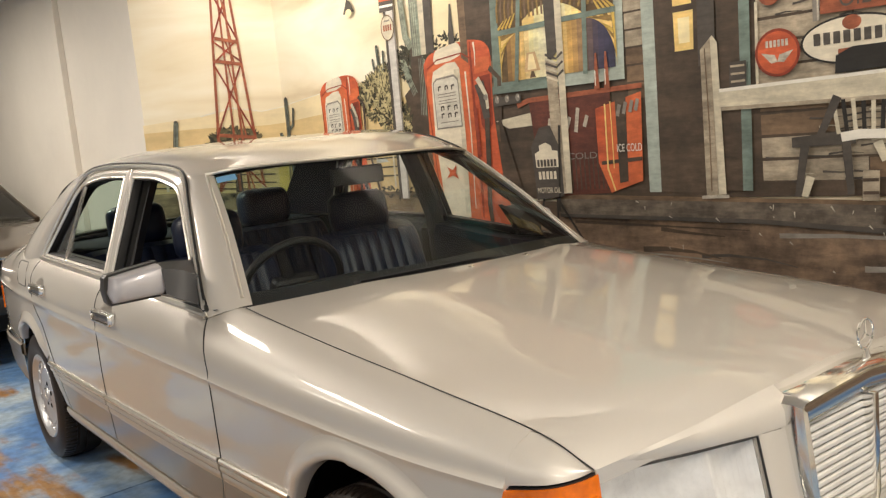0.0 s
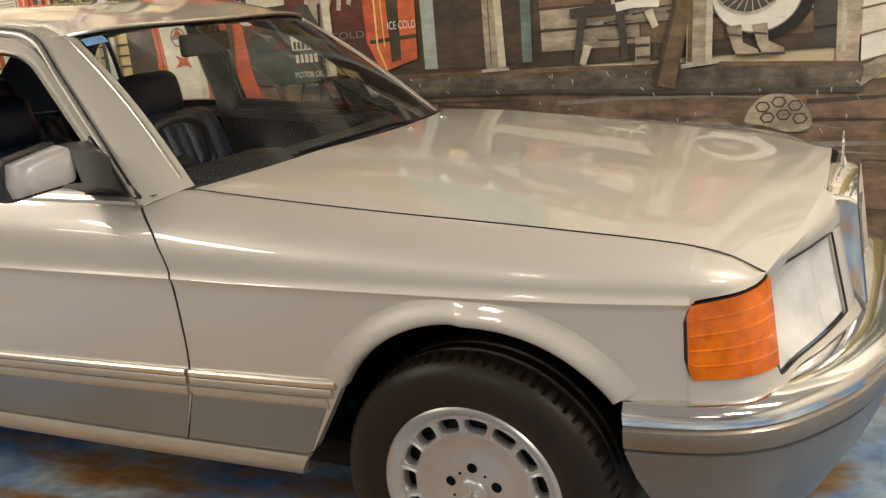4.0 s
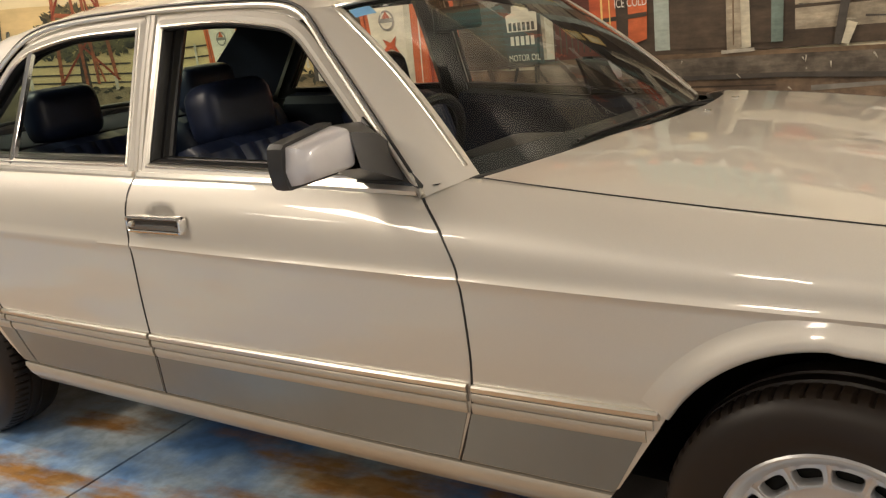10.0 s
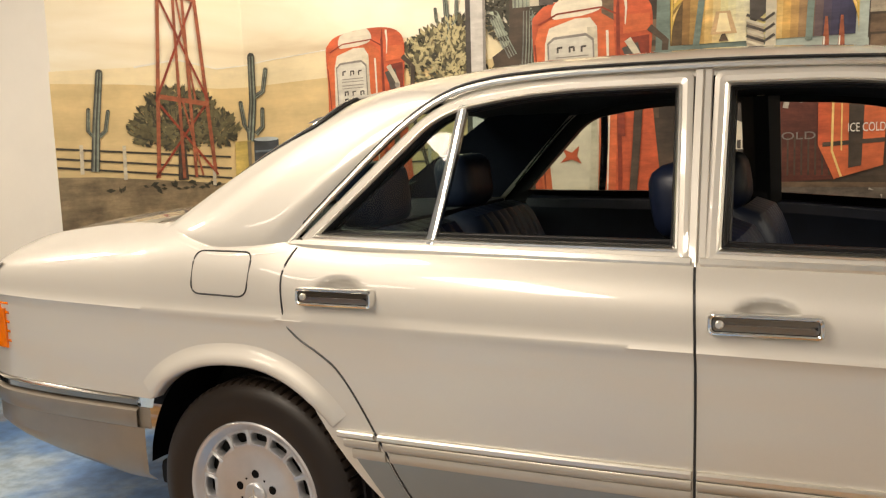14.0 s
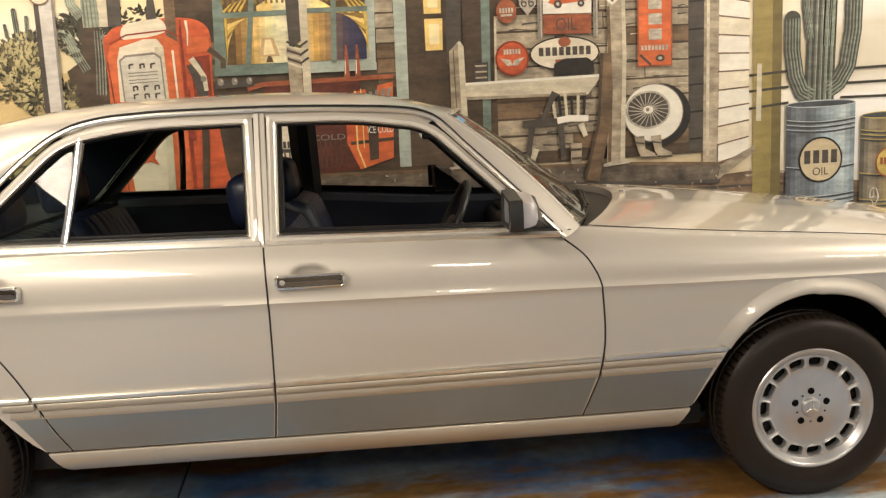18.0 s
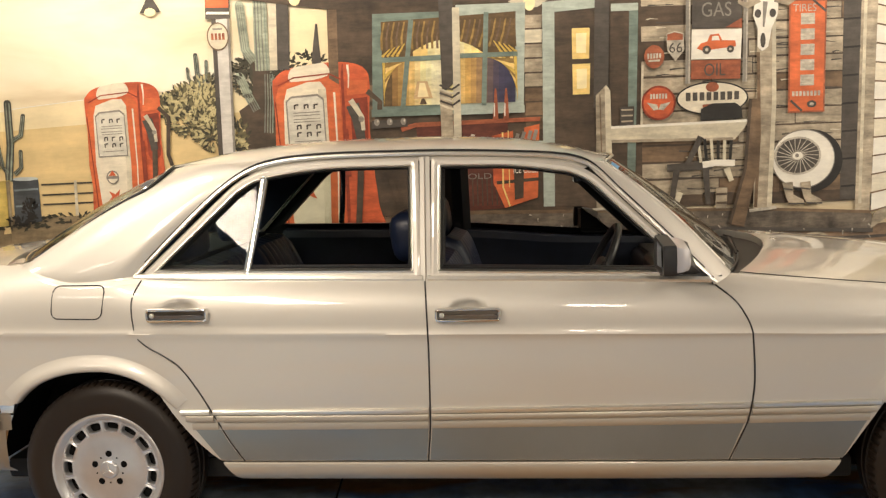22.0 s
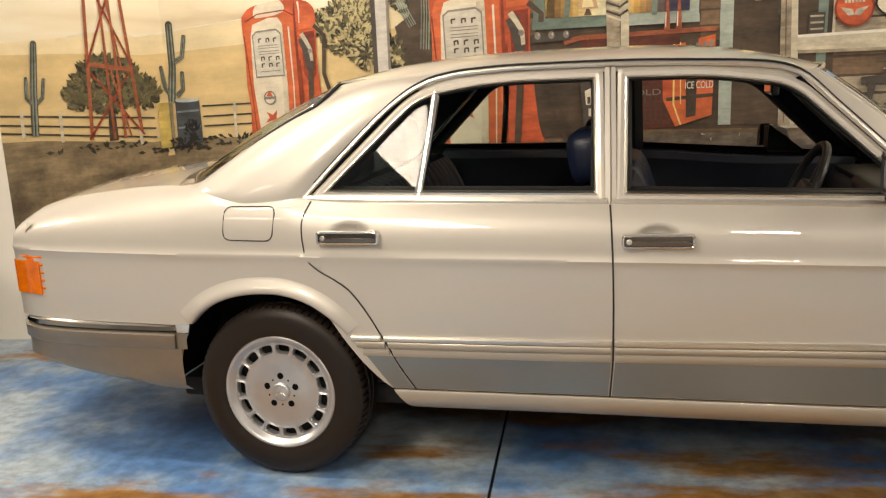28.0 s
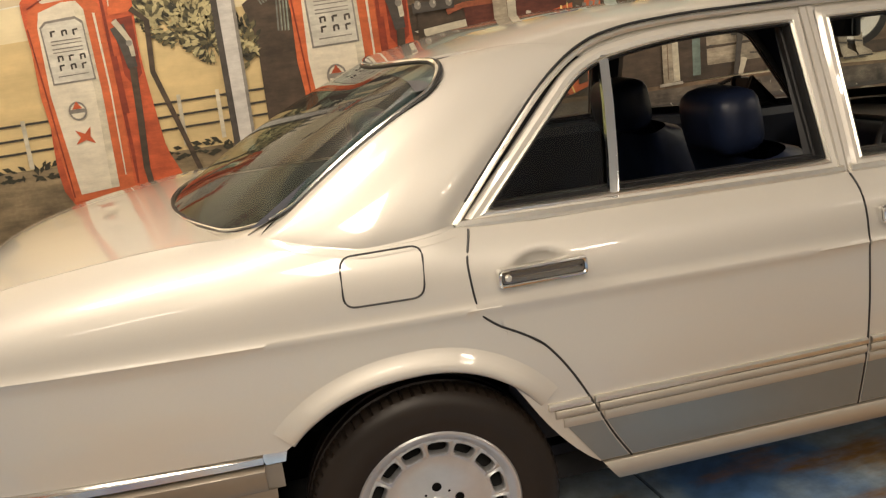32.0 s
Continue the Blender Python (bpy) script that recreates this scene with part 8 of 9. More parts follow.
stroke("window_sill", TEALLT, 22, [(-0.21, 1.61), (0.205, 1.61)], 0.045, parent=win)
stroke("glass_shelf", CHARCOAL, 22, [(-0.74, 1.545), (-0.52, 1.55)], 0.05, 0.045, parent=win)
for u in (-0.71, -0.63, -0.545):
    disc("glass_jar", GREYM, 23, u, 1.56, 0.018, 0.022, win, 14)
    disc("jar_gleam", STONEW, 24, u + 0.006, 1.565, 0.005, 0.010, win, 10)
for u in (0.025, 0.09):
    stroke("bottle", RUSTY, 23, [(u, 1.55), (u + 0.003, 1.66), (u + 0.004, 1.74)], 0.035, 0.010, parent=win)
    stroke("bottle_shine", WHITEM, 24, [(u - 0.008, 1.57), (u - 0.005, 1.65)], 0.006, parent=win)
stroke("shelf_bottle", CHARCOAL, 12, [(-1.065, 1.93), (-1.062, 2.05), (-1.055, 2.17)], 0.06, 0.012, parent=win)

# timber post before the window, banded
post = group("painted_porch_post", "painted square timber post with chevron bands")
paint("post_upper", CHARCOAL, 23, (-0.305, 2.36), (-0.215, 2.36), (-0.225, 1.78), (-0.30, 1.72), parent=post)
paint("post_light", PALEWOOD, 23, (-0.222, 2.235), (-0.178, 2.235), (-0.195, 1.0), (-0.245, 1.0), parent=post)
paint("post_lower", GREYWOOD, 24, (-0.315, 1.745), (-0.24, 1.72), (-0.235, 1.0), (-0.31, 1.0), parent=post)
for k in range(6):
    z = 1.755 - k * 0.024
    stroke("chevron", CHARCOAL if k % 2 == 0 else PALEWOOD, 25, [(-0.315, z + 0.018), (-0.238, z - 0.012), (-0.192, z + 0.018)], 0.013, parent=post)

# drinks cooler and upright machine, quart sign on a tripod
cooler = group("painted_cooler", "painted dark red drinks cooler with white script")
paint("shelf", PALEWOOD, 15, (-0.74, 1.435), (-0.36, 1.475), (-0.22, 1.40), (-0.64, 1.385), parent=cooler)
paint("cooler_body", pm("cooler_dark", (0.115, 0.03, 0.018), 0.35), 16, (-0.47, 1.53), (0.10, 1.53), (0.08, 1.0), (-0.30, 0.985), (-0.44, 1.2), parent=cooler)
stroke("cooler_edge", RUSTY, 17, [(-0.56, 1.51), (-0.47, 1.535), (0.3, 1.545)], 0.03, 0.025, parent=cooler)
rnd = random.Random(3)
for k in range(12):
    stroke("cooler_slat", DKBROWN, 17, [(-0.28 + k * 0.03, 1.20), (-0.28 + k * 0.03, 1.02)], 0.008, parent=cooler)
for k, (u, z, h) in enumerate(((-0.33, 1.37, 0.10), (-0.24, 1.38, 0.06), (-0.19, 1.39, 0.06), (-0.13, 1.40, 0.13), (-0.07, 1.39, 0.06))):
    stroke("script_bar", STONEW, 18, [(u - 0.012, z - h / 2), (u + 0.012, z + h / 2)], 0.024, parent=cooler)
words("COLD", GREYM, 18, -0.11, 1.205, 0.035, 0.20, cooler)
paint("machine", ORANGE, 19, (0.0, 1.45), (0.295, 1.515), (0.275, 1.06), (0.07, 1.0), (0.0, 1.16), parent=cooler)
paint("machine_side", RED, 20, (0.0, 1.45), (0.06, 1.46), (0.055, 1.15), (0.0, 1.16), parent=cooler)
paint("machine_gap", DKBROWN, 20, (0.13, 1.49), (0.20, 1.50), (0.185, 1.06), (0.13, 1.05), parent=cooler)
paint("machine_foot", DKBROWN, 21, (0.02, 1.17), (0.28, 1.185), (0.28, 1.165), (0.02, 1.15), parent=cooler)
stroke("machine_edge", GLOW, 21, [(0.065, 1.47), (0.06, 1.13), (0.10, 1.01)], 0.010, parent=cooler)
stroke("machine_edge", GLOW, 21, [(0.10, 1.48), (0.10, 1.13)], 0.006, parent=cooler)
words("ICE COLD", WHITEM, 22, 0.205, 1.235, 0.040, 0.155, cooler)
for u, z in ((0.15, 1.43), (0.19, 1.44), (0.23, 1.445), (0.265, 1.45)):
    stroke("script_bar", GREYM, 22, [(u - 0.008, z - 0.03), (u + 0.010, z + 0.03)], 0.022, parent=cooler)
quart = group("painted_oil_sign", "painted cream oil sign on a folding stand")
paint("sign_back", CHARCOAL, 26, (-0.47, 1.27), (-0.40, 1.375), (-0.32, 1.385), (-0.255, 1.25), (-0.25, 0.985), (-0.45, 0.965), parent=quart)
paint("sign_top", CREAM, 27, (-0.44, 1.15), (-0.445, 1.23), (-0.41, 1.245), (-0.41, 1.275), (-0.36, 1.29), (-0.32, 1.27), (-0.315, 1.245), (-0.275, 1.24), (-0.275, 1.15), parent=quart)
bars(CHARCOAL, 28, -0.36, 1.175, 0.15, 0.04, 6, quart)
bars(CREAM, 28, -0.36, 1.105, 0.14, 0.045, 5, quart)
words("MOTOR OIL", CREAM, 28, -0.355, 1.02, 0.032, 0.17, quart)
for a, b in (((-0.40, 0.97), (-0.47, 0.75)), ((-0.30, 0.97), (-0.12, 0.72)), ((-0.30, 0.97), (-0.31, 0.76)), ((-0.25, 1.38), (-0.29, 0.9))):
    stroke("stand_leg", BLACK, 27, [a, b], 0.016, 0.012, parent=quart)

# door
door = group("painted_door", "painted open doorway with lit panes")
paint("door_dark", DKBROWN, 16, (0.40, 2.18), (0.64, 2.19), (0.65, 0.99), (0.375, 1.0), parent=door)
stroke("jamb", TEALLT, 17, [(0.365, 2.24), (0.345, 1.0)], 0.075, 0.07, parent=door)
stroke("lintel", TEALLT, 17, [(0.33, 2.215), (0.655, 2.235)], 0.065, parent=door)
for z in (1.995, 1.78):
    paint("lit_pane", GLOW, 17, (0.505, z + 0.09), (0.615, z + 0.09), (0.608, z - 0.095), (0.505, z - 0.095), parent=door)
    paint("lit_centre", GLOWLT, 18, (0.53, z + 0.06), (0.595, z + 0.06), (0.59, z - 0.06), (0.53, z - 0.06), parent=door)
stroke("door_post", CHARCOAL, 19, [(0.695, 2.36), (0.675, 1.60)], 0.09, parent=door)
paint("second_opening", DKBROWN, 16, (0.74, 2.2), (0.86, 2.2), (0.84, 1.0), (0.72, 1.0), parent=door)
stroke("jamb", TEAL, 18, [(0.885, 2.22), (0.855, 1.0)], 0.055, 0.05, parent=door)
stroke("lintel", TEALLT, 18, [(0.745, 2.20), (0.91, 2.20)], 0.045, parent=door)
stroke("jamb_light", PALEWOOD, 19, [(0.935, 1.85), (0.925, 1.47)], 0.014, parent=door)
paint("porch_post", PALEWOOD, 22, (0.645, 1.675), (0.71, 1.735), (0.735, 1.70), (0.745, 0.985), (0.64, 0.98), parent=door)
paint("porch_post_shade", GREYWOOD, 23, (0.645, 1.675), (0.70, 1.725), (0.705, 0.985), (0.64, 0.98), parent=door)
stroke("post_grain", BROWN, 24, [(0.67, 1.68), (0.675, 1.3), (0.67, 1.0)], 0.006, parent=door)
stroke("post_foot", STONEW, 24, [(0.615, 0.972), (0.76, 0.975)], 0.016, parent=door)

# rail, lantern, chair, can, plank
porch = group("painted_porch_rail", "painted pale porch rail with chair and lantern")
paint("rail", PALEWOOD, 24, (0.735, 1.48), (1.60, 1.495), (1.50, 1.375), (0.74, 1.385), parent=porch)
stroke("rail_edge", WHITEM, 25, [(0.735, 1.475), (1.58, 1.488)], 0.016, parent=porch)
stroke("rail_shade", GREYWOOD, 25, [(0.74, 1.39), (1.49, 1.38)], 0.018, parent=porch)
paint("lantern", CHARCOAL, 25, (0.79, 1.485), (0.875, 1.485), (0.88, 1.60), (0.795, 1.60), parent=porch)
for z in (1.51, 1.545, 1.58):
    stroke("lantern_band", GREYWOOD, 26, [(0.80, z), (0.87, z)], 0.010, parent=porch)
paint("chair_seat", CHARCOAL, 25, (1.08, 1.235), (1.36, 1.255), (1.36, 1.195), (1.08, 1.19), parent=porch)
for a, b, m_ in (((1.14, 1.20), (1.10, 0.97), CHARCOAL), ((1.16, 1.06), (1.13, 0.97), PALEWOOD), ((1.32, 1.2), (1.335, 0.98), CHARCOAL), ((1.29, 1.40), (1.20, 1.22), CHARCOAL), ((1.45, 1.2), (1.48, 1.12), PALEWOOD)):
    stroke("chair_leg", m_, 26, [a, b], 0.04, 0.03, parent=porch)
for k in range(6):
    stroke("chair_spindle", BLACK if k % 2 else PALEWOOD, 25, [(1.27 + k * 0.042, 1.385), (1.29 + k * 0.036, 1.24)], 0.018, parent=porch)
stroke("chair_arm", WHITEM, 26, [(1.30, 1.225), (1.38, 1.235), (1.50, 1.23)], 0.04, parent=porch)
paint("chair_back", BLACK, 30, (1.285, 1.495), (1.29, 1.57), (1.36, 1.60), (1.50, 1.60), (1.54, 1.57), (1.545, 1.505), parent=porch)
stroke("tin_can", GREYWOOD, 25, [(1.415, 0.95), (1.42, 1.08)], 0.07, parent=porch)
for z in (0.985, 1.04):
    stroke("tin_band", DKBROWN, 26, [(1.385, z), (1.45, z)], 0.014, parent=porch)
stroke("leaning_plank", BROWN, 26, [(1.62, 1.62), (1.60, 1.2), (1.51, 0.84)], 0.07, 0.10, parent=porch)
stroke("plank_edge", DKBROWN, 27, [(1.595, 1.62), (1.565, 1.2), (1.47, 0.85)], 0.02, parent=porch)

# signs
sign = group("painted_fuel_sign", "painted hanging fuel and oil sign with a red truck")
for u in (1.215, 1.565):
    stroke("sign_post", GREYM, 24, [(u, 2.27), (u - 0.005, 1.725)], 0.03, parent=sign)
    stroke("sign_post_light", STONEW, 25, [(u + 0.008, 2.27), (u + 0.003, 1.725)], 0.008, parent=sign)
paint("panel_top", CHARCOAL, 25, (1.24, 2.265), (1.545, 2.265), (1.54, 2.05), (1.235, 2.055), parent=sign)
paint("panel_flash", RUSTY, 26, (1.44, 2.055), (1.54, 2.11), (1.54, 2.05), parent=sign)
words("GAS", GREYM, 27, 1.385, 2.165, 0.085, 0.18, sign)
paint("panel_mid", WHITEM, 25, (1.235, 2.05), (1.54, 2.045), (1.535, 1.865), (1.23, 1.87), parent=sign)
paint("truck_body", ORANGE, 26, (1.265, 1.935), (1.29, 1.965), (1.33, 1.975), (1.345, 2.015), (1.40, 2.02), (1.42, 1.98), (1.50, 1.975), (1.505, 1.94), (1.30, 1.92), parent=sign)
paint("truck_window", WHITEM, 27, (1.355, 1.98), (1.36, 2.005), (1.395, 2.008), (1.405, 1.98), parent=sign)
for u, r in ((1.325, 0.026), (1.47, 0.022)):
    disc("truck_wheel", CHARCOAL, 27, u, 1.925, r, r, sign, 16)
    disc("wheel_hub", STONEW, 28, u, 1.925, r * 0.4, None, sign, 10)
paint("panel_low", RUSTY, 25, (1.23, 1.865), (1.535, 1.86), (1.53, 1.745), (1.228, 1.75), parent=sign)
words("OIL", CHARCOAL, 26, 1.375, 1.805, 0.075, 0.13, sign)
oval = group("painted_oval_sign", "painted cream oval oil sign")
disc("oval", BLACK, 25, 1.36, 1.632, 0.222, 0.102, oval, 44)
disc("oval_field", CREAM, 26, 1.36, 1.632, 0.212, 0.093, oval, 44)
disc("bell", RUSTY, 27, 1.36, 1.70, 0.04, 0.03, oval, 18)
stroke("bell_foot", RUSTY, 27, [(1.30, 1.585), (1.42, 1.59)], 0.02, parent=oval)
bars(CHARCOAL, 28, 1.36, 1.645, 0.34, 0.050, 8, oval)
round_ = group("painted_round_sign", "painted round red winged sign")
disc("round_red", REDDK, 25, 1.03, 1.615, 0.105, None, round_)
disc("round_field", RED, 26, 1.03, 1.615, 0.093, None, round_)
bars(STONEW, 27, 1.03, 1.655, 0.11, 0.03, 6, round_)
paint("wing", STONEW, 27, (0.955, 1.62), (1.02, 1.605), (1.03, 1.575), (1.0, 1.57), parent=round_)
paint("wing", STONEW, 27, (1.105, 1.62), (1.04, 1.605), (1.03, 1.575), (1.06, 1.57), parent=round_)
small = group("painted_small_signs", "painted small red disc and road shield")
disc("small_red", RUSTY, 25, 1.005, 1.895, 0.062, 0.07, small, 28)
bars(STONEW, 26, 1.005, 1.90, 0.09, 0.03, 5, small)
stroke("underline", STONEW, 26, [(0.97, 1.87), (1.04, 1.872)], 0.012, parent=small)
paint("shield", STONEW, 25, (1.08, 2.03), (1.13, 2.045), (1.185, 2.03), (1.19, 1.93), (1.135, 1.865), (1.085, 1.93), parent=small)
paint("shield_top", RUSTY, 26, (1.085, 2.025), (1.13, 2.038), (1.18, 2.025), (1.18, 1.99), (1.085, 1.99), parent=small)
words("66", CHARCOAL, 26, 1.137, 1.945, 0.06, 0.08, small)
tall = group("painted_tall_sign", "painted tall red tyre sign")
paint("tall_border", RUSTY, 25, (1.825, 2.205), (2.055, 2.20), (2.05, 1.525), (1.825, 1.525), parent=tall)
paint("tall_field", ORANGE, 26, (1.835, 2.195), (2.045, 2.19), (2.04, 1.535), (1.835, 1.535), parent=tall)
bars(STONEW, 27, 1.94, 1.905, 0.085, 0.46, 5, tall, upright=True)
words("TIRES", STONEW, 27, 1.92, 2.155, 0.045, 0.14, tall)
bars(STONEW, 27, 1.935, 1.64, 0.18, 0.03, 8, tall)
stroke("corner_stripe", CHARCOAL, 28, [(1.97, 2.2), (2.05, 2.13)], 0.014, parent=tall)
stroke("corner_stripe", CHARCOAL, 28, [(1.84, 1.60), (1.91, 1.535)], 0.014, parent=tall)
disc("tall_badge", CHARCOAL, 27, 1.97, 1.575, 0.03, 0.022, tall, 16)
disc("tall_badge_eye", STONEW, 28, 1.97, 1.575, 0.014, 0.010, tall, 12)

# skull on its post, whitewall wheel, boots
skull = group("painted_skull_post", "painted weathered post with a horned cattle skull")
stroke("post", GREYWOOD, 26, [(1.675, 2.3), (1.685, 1.8), (1.665, 0.94)], 0.10, 0.10, parent=skull)
stroke("post_light", PALEWOOD, 27, [(1.735, 2.1), (1.74, 1.6), (1.715, 0.95)], 0.022, 0.03, parent=skull)
stroke("post_shadow", BROWN, 27, [(1.64, 1.9), (1.65, 1.4), (1.63, 0.95)], 0.02, parent=skull)
stroke("post_foot", STONEW, 28, [(1.59, 0.93), (1.76, 0.945)], 0.02, parent=skull)
paint("skull", WHITEM, 29, (1.62, 2.22), (1.65, 2.27), (1.72, 2.27), (1.76, 2.20), (1.755, 2.12), (1.72, 2.04), (1.70, 1.93), (1.665, 1.905), (1.635, 1.93), (1.635, 2.04), (1.605, 2.12), parent=skull)
for u in (1.635, 1.725):
    disc("eye_socket", CHARCOAL, 30, u, 2.13, 0.020, 0.026, skull, 14)
disc("nose", CHARCOAL, 30, 1.667, 1.97, 0.016, 0.045, skull, 14)
stroke("brow", GREYM, 30, [(1.68, 2.2), (1.67, 2.05)], 0.03, 0.01, parent=skull)
stroke("horn", GREYWOOD, 29, [(1.64, 2.22), (1.57, 2.18), (1.525, 2.20), (1.515, 2.29)], 0.05, 0.012, parent=skull)
stroke("horn", GREYWOOD, 29, [(1.74, 2.22), (1.82, 2.19), (1.87, 2.22), (1.875, 2.30)], 0.05, 0.012, parent=skull)
wheelp = group("painted_whitewall_wheel", "painted spare wheel with white sidewall and wire spokes")
disc("tyre_tread", BLACK, 21, 1.965, 1.225, 0.205, 0.195, wheelp, 44)
disc("whitewall", WHITEM, 22, 1.925, 1.24, 0.195, 0.18, wheelp, 44)
hoop("whitewall_line", GREYM, 23, 1.925, 1.24, 0.197, 0.182, 0.006, wheelp)
disc("rim_dark", CHARCOAL, 23, 1.89, 1.26, 0.145, 0.118, wheelp, 40)
hoop("rim_edge", STONEW, 24, 1.89, 1.26, 0.145, 0.118, 0.012, wheelp)
for k in range(22):
    a = k * math.tau / 22
    stroke("wire_spoke", STONEW, 24, [(1.89 + 0.03 * math.cos(a + 0.4), 1.26 + 0.025 * math.sin(a + 0.4)), (1.89 + 0.132 * math.cos(a), 1.26 + 0.106 * math.sin(a))], 0.006, 0.004, parent=wheelp)
disc("hub_cap", WHITEM, 25, 1.89, 1.26, 0.032, 0.024, wheelp, 20)
disc("hub_centre", GREYM, 26, 1.885, 1.262, 0.012, None, wheelp, 12)
boots = group("painted_boots", "painted pair of grey boots")
for d in (0.0, 0.11):
    paint("boot", GREYWOOD, 27, (1.795 + d, 1.095), (1.86 + d, 1.10), (1.865 + d, 1.02), (1.93 + d, 0.985), (1.935 + d, 0.96), (1.84 + d, 0.965), (1.82 + d, 1.0), parent=boots)
    stroke("boot_fold", CHARCOAL, 28, [(1.80 + d, 1.06), (1.86 + d, 1.05)], 0.010, parent=boots)
    stroke("boot_sole", CHARCOAL, 28, [(1.835 + d, 0.965), (1.935 + d, 0.962)], 0.010, parent=boots)

# tortoise on the dirt
tort = group("painted_tortoise", "painted tortoise with patterned shell")
paint("shell", GREYWOOD, 10, *rounded([(1.87, 0.66), (1.93, 0.755), (2.04, 0.78), (2.14, 0.71), (2.155, 0.62), (2.06, 0.60), (1.95, 0.635)]), parent=tort)
paint("head", BROWN, 10, *rounded([(1.81, 0.66), (1.83, 0.70), (1.89, 0.69), (1.90, 0.65), (1.84, 0.64)]), parent=tort)
for u, z in ((1.95, 0.72), (2.02, 0.74), (2.09, 0.72), (1.97, 0.67), (2.04, 0.68), (2.11, 0.66)):
    hoop("shell_plate", DKBROWN, 11, u, z, 0.034, 0.028, 0.008, tort, 6)
paint("foot", BROWN, 11, (1.94, 0.635), (2.0, 0.62), (1.98, 0.59), (1.93, 0.60), parent=tort)

# oil drums, tyre stack and the large cactus
cactus("painted_cactus", [([(3.05, 1.24), (3.06, 1.7), (3.07, 2.1)], 0.20, 0.20), ([(3.07, 2.06), (3.07, 2.5), (3.07, 2.9)], 0.19, 0.18), ([(3.0, 1.28), (2.93, 1.32), (2.885, 1.42), (2.86, 1.58), (2.86, 1.78)], 0.12, 0.11), ([(3.10, 1.32), (3.18, 1.37), (3.24, 1.47), (3.275, 1.7), (3.28, 2.0)], 0.12, 0.125), ([(3.02, 2.07), (2.92, 2.14), (2.86, 2.32), (2.85, 2.6)], 0.10, 0.11), ([(3.17, 1.98), (3.26, 2.05), (3.28, 2.2), (3.27, 2.45)], 0.08, 0.08), ([(2.98, 1.65), (2.95, 1.85), (2.95, 1.97)], 0.06, 0.055), ([(3.11, 1.6), (3.12, 1.85), (3.12, 2.03)], 0.085, 0.08)], CACT, 5)


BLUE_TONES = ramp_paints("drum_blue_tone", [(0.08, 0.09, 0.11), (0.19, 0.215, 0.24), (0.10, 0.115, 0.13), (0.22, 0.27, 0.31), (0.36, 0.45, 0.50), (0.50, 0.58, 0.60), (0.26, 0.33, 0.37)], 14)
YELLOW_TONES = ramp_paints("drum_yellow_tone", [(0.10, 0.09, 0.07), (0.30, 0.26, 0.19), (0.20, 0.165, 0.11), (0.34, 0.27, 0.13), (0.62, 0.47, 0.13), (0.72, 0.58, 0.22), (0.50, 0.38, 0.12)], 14)


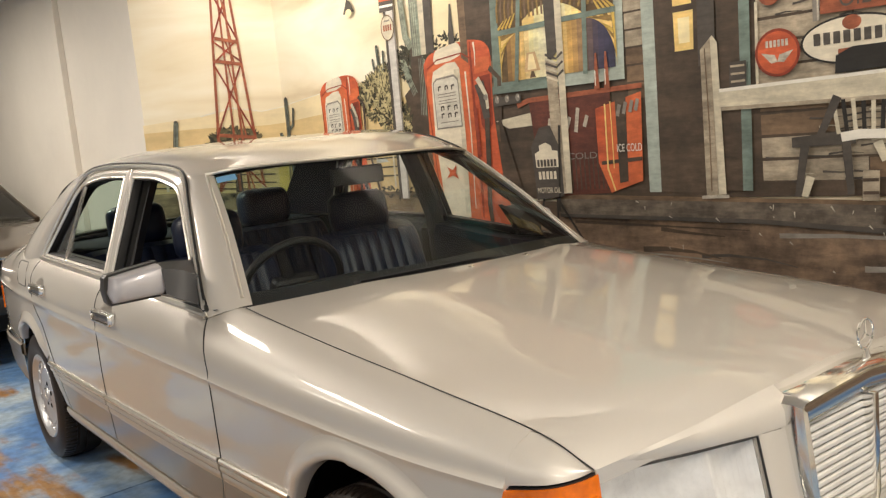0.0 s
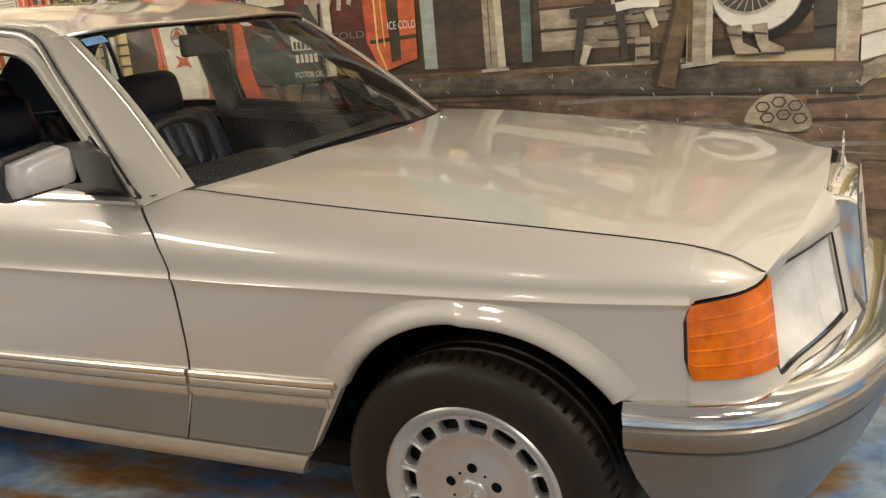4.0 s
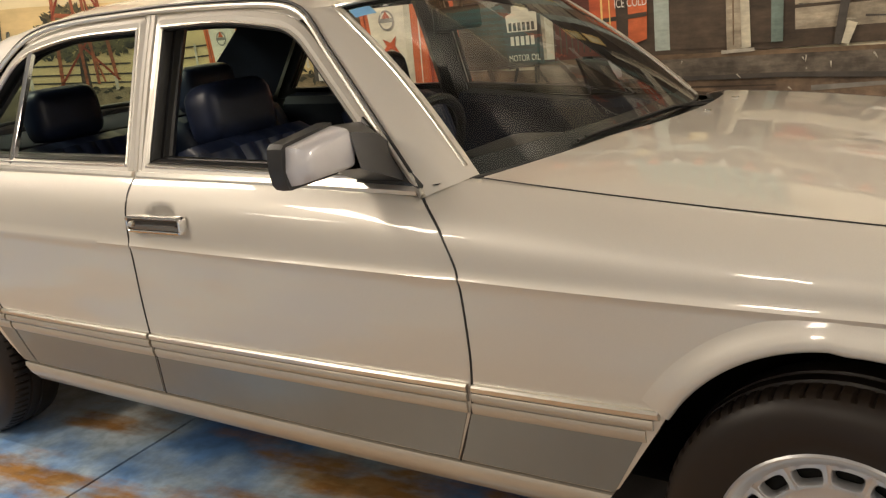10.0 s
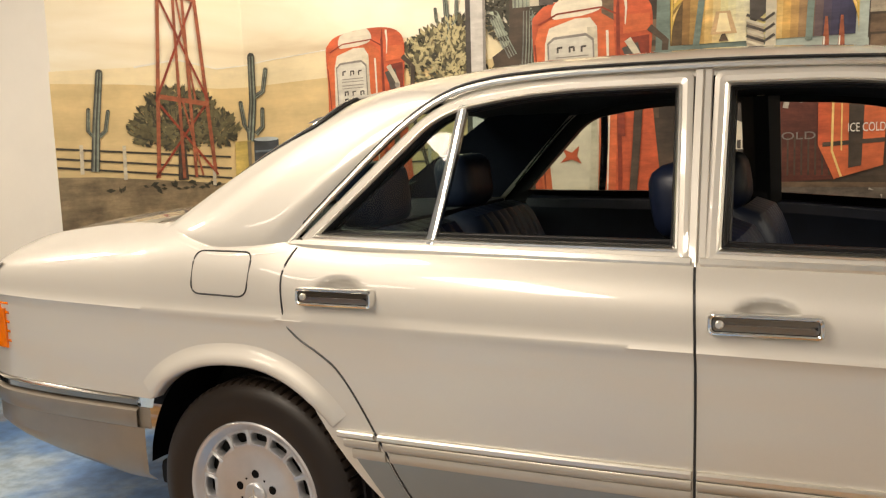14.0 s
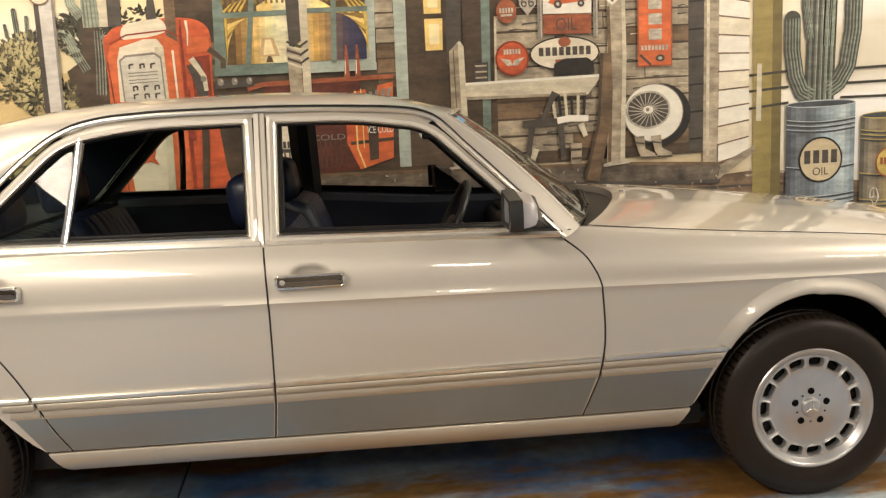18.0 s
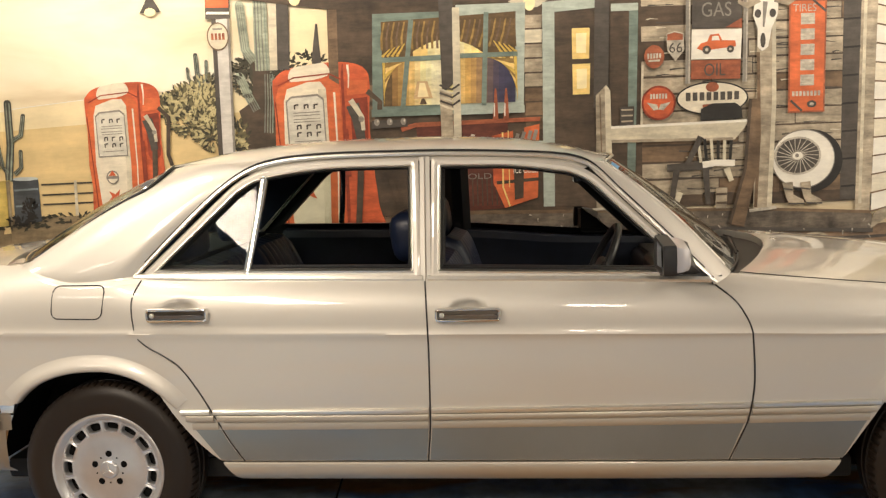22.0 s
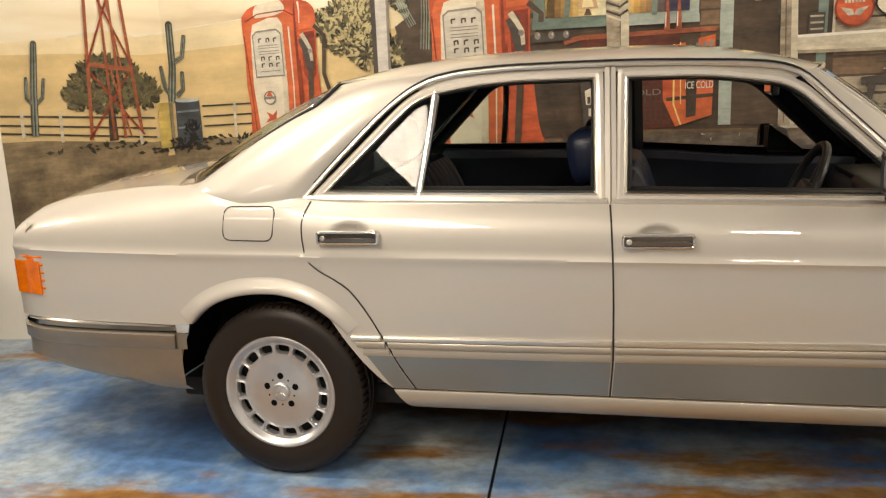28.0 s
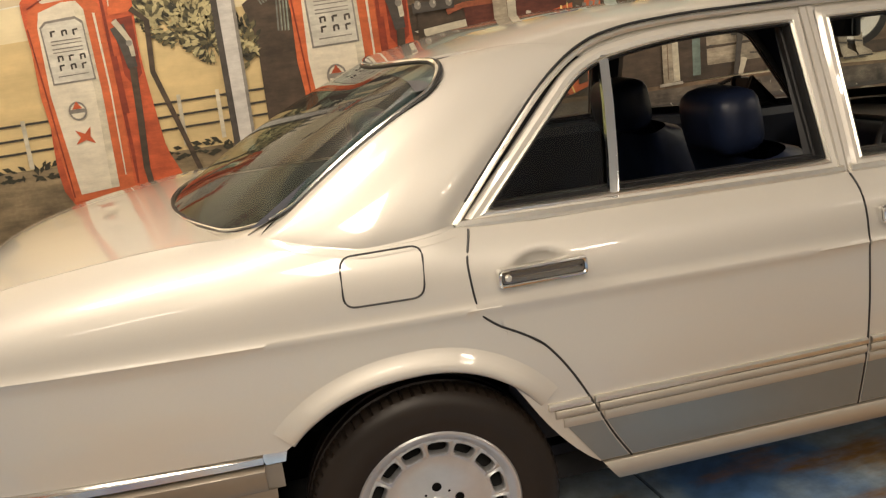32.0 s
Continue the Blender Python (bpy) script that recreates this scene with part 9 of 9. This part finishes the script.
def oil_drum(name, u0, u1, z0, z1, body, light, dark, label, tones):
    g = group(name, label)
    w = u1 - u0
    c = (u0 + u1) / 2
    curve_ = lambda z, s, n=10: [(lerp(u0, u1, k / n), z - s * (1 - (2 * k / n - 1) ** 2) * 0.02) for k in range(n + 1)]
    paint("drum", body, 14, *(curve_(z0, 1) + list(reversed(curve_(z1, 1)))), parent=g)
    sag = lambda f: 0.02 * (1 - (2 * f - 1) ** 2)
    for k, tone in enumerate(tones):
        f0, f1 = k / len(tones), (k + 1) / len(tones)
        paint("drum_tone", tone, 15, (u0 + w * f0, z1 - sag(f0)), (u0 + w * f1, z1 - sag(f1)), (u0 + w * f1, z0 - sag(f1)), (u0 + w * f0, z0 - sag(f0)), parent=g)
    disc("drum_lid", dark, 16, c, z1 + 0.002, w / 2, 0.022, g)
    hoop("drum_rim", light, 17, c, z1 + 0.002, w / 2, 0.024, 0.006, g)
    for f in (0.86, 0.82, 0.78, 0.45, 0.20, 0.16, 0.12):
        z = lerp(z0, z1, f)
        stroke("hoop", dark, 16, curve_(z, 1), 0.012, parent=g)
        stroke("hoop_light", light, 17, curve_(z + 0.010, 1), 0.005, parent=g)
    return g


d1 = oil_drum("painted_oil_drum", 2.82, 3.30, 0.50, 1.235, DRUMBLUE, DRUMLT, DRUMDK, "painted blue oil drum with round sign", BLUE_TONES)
disc("sign_rim", BLACK, 19, 3.06, 0.875, 0.155, 0.150, d1)
disc("sign_field", pm("tan_sign", (0.56, 0.47, 0.31), 0.12), 20, 3.06, 0.875, 0.142, 0.137, d1)
bars(CHARCOAL, 21, 3.06, 0.895, 0.25, 0.085, 4, d1)
words("OIL", CHARCOAL, 21, 3.06, 0.80, 0.05, 0.11, d1)
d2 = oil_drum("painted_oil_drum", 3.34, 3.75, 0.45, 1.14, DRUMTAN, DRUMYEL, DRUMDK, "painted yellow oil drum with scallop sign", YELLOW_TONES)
disc("scallop", RUSTY, 18, 3.545, 0.83, 0.095, 0.10, d2, 22)
disc("scallop_field", DRUMYEL, 19, 3.545, 0.83, 0.085, 0.09, d2, 22)
bars(RUSTY, 20, 3.545, 0.84, 0.13, 0.045, 5, d2)
leaves("drum_weeds", STONEW, 21, 60, [(3.6, 0.50, 0.15, 0.04)], 0.05, 51, d2)
stack = group("painted_tyre_stack", "painted stack of old tyres")
for k, (z0, z1) in enumerate(((0.52, 0.68), (0.68, 0.83), (0.83, 0.97), (0.97, 1.11))):
    e = 4.03 - k * 0.018
    paint("tyre", BLACK, 12, *rounded([(3.70, z0 + 0.004), (e - 0.02, z0 + 0.004), (e, (z0 + z1) / 2), (e - 0.02, z1 - 0.006), (3.70, z1 - 0.006)], 3), parent=stack)
    stroke("tyre_shine", CHARCOAL, 13, [(3.78, (z0 + z1) / 2 + 0.02), (e - 0.03, (z0 + z1) / 2 + 0.015)], 0.02, parent=stack)
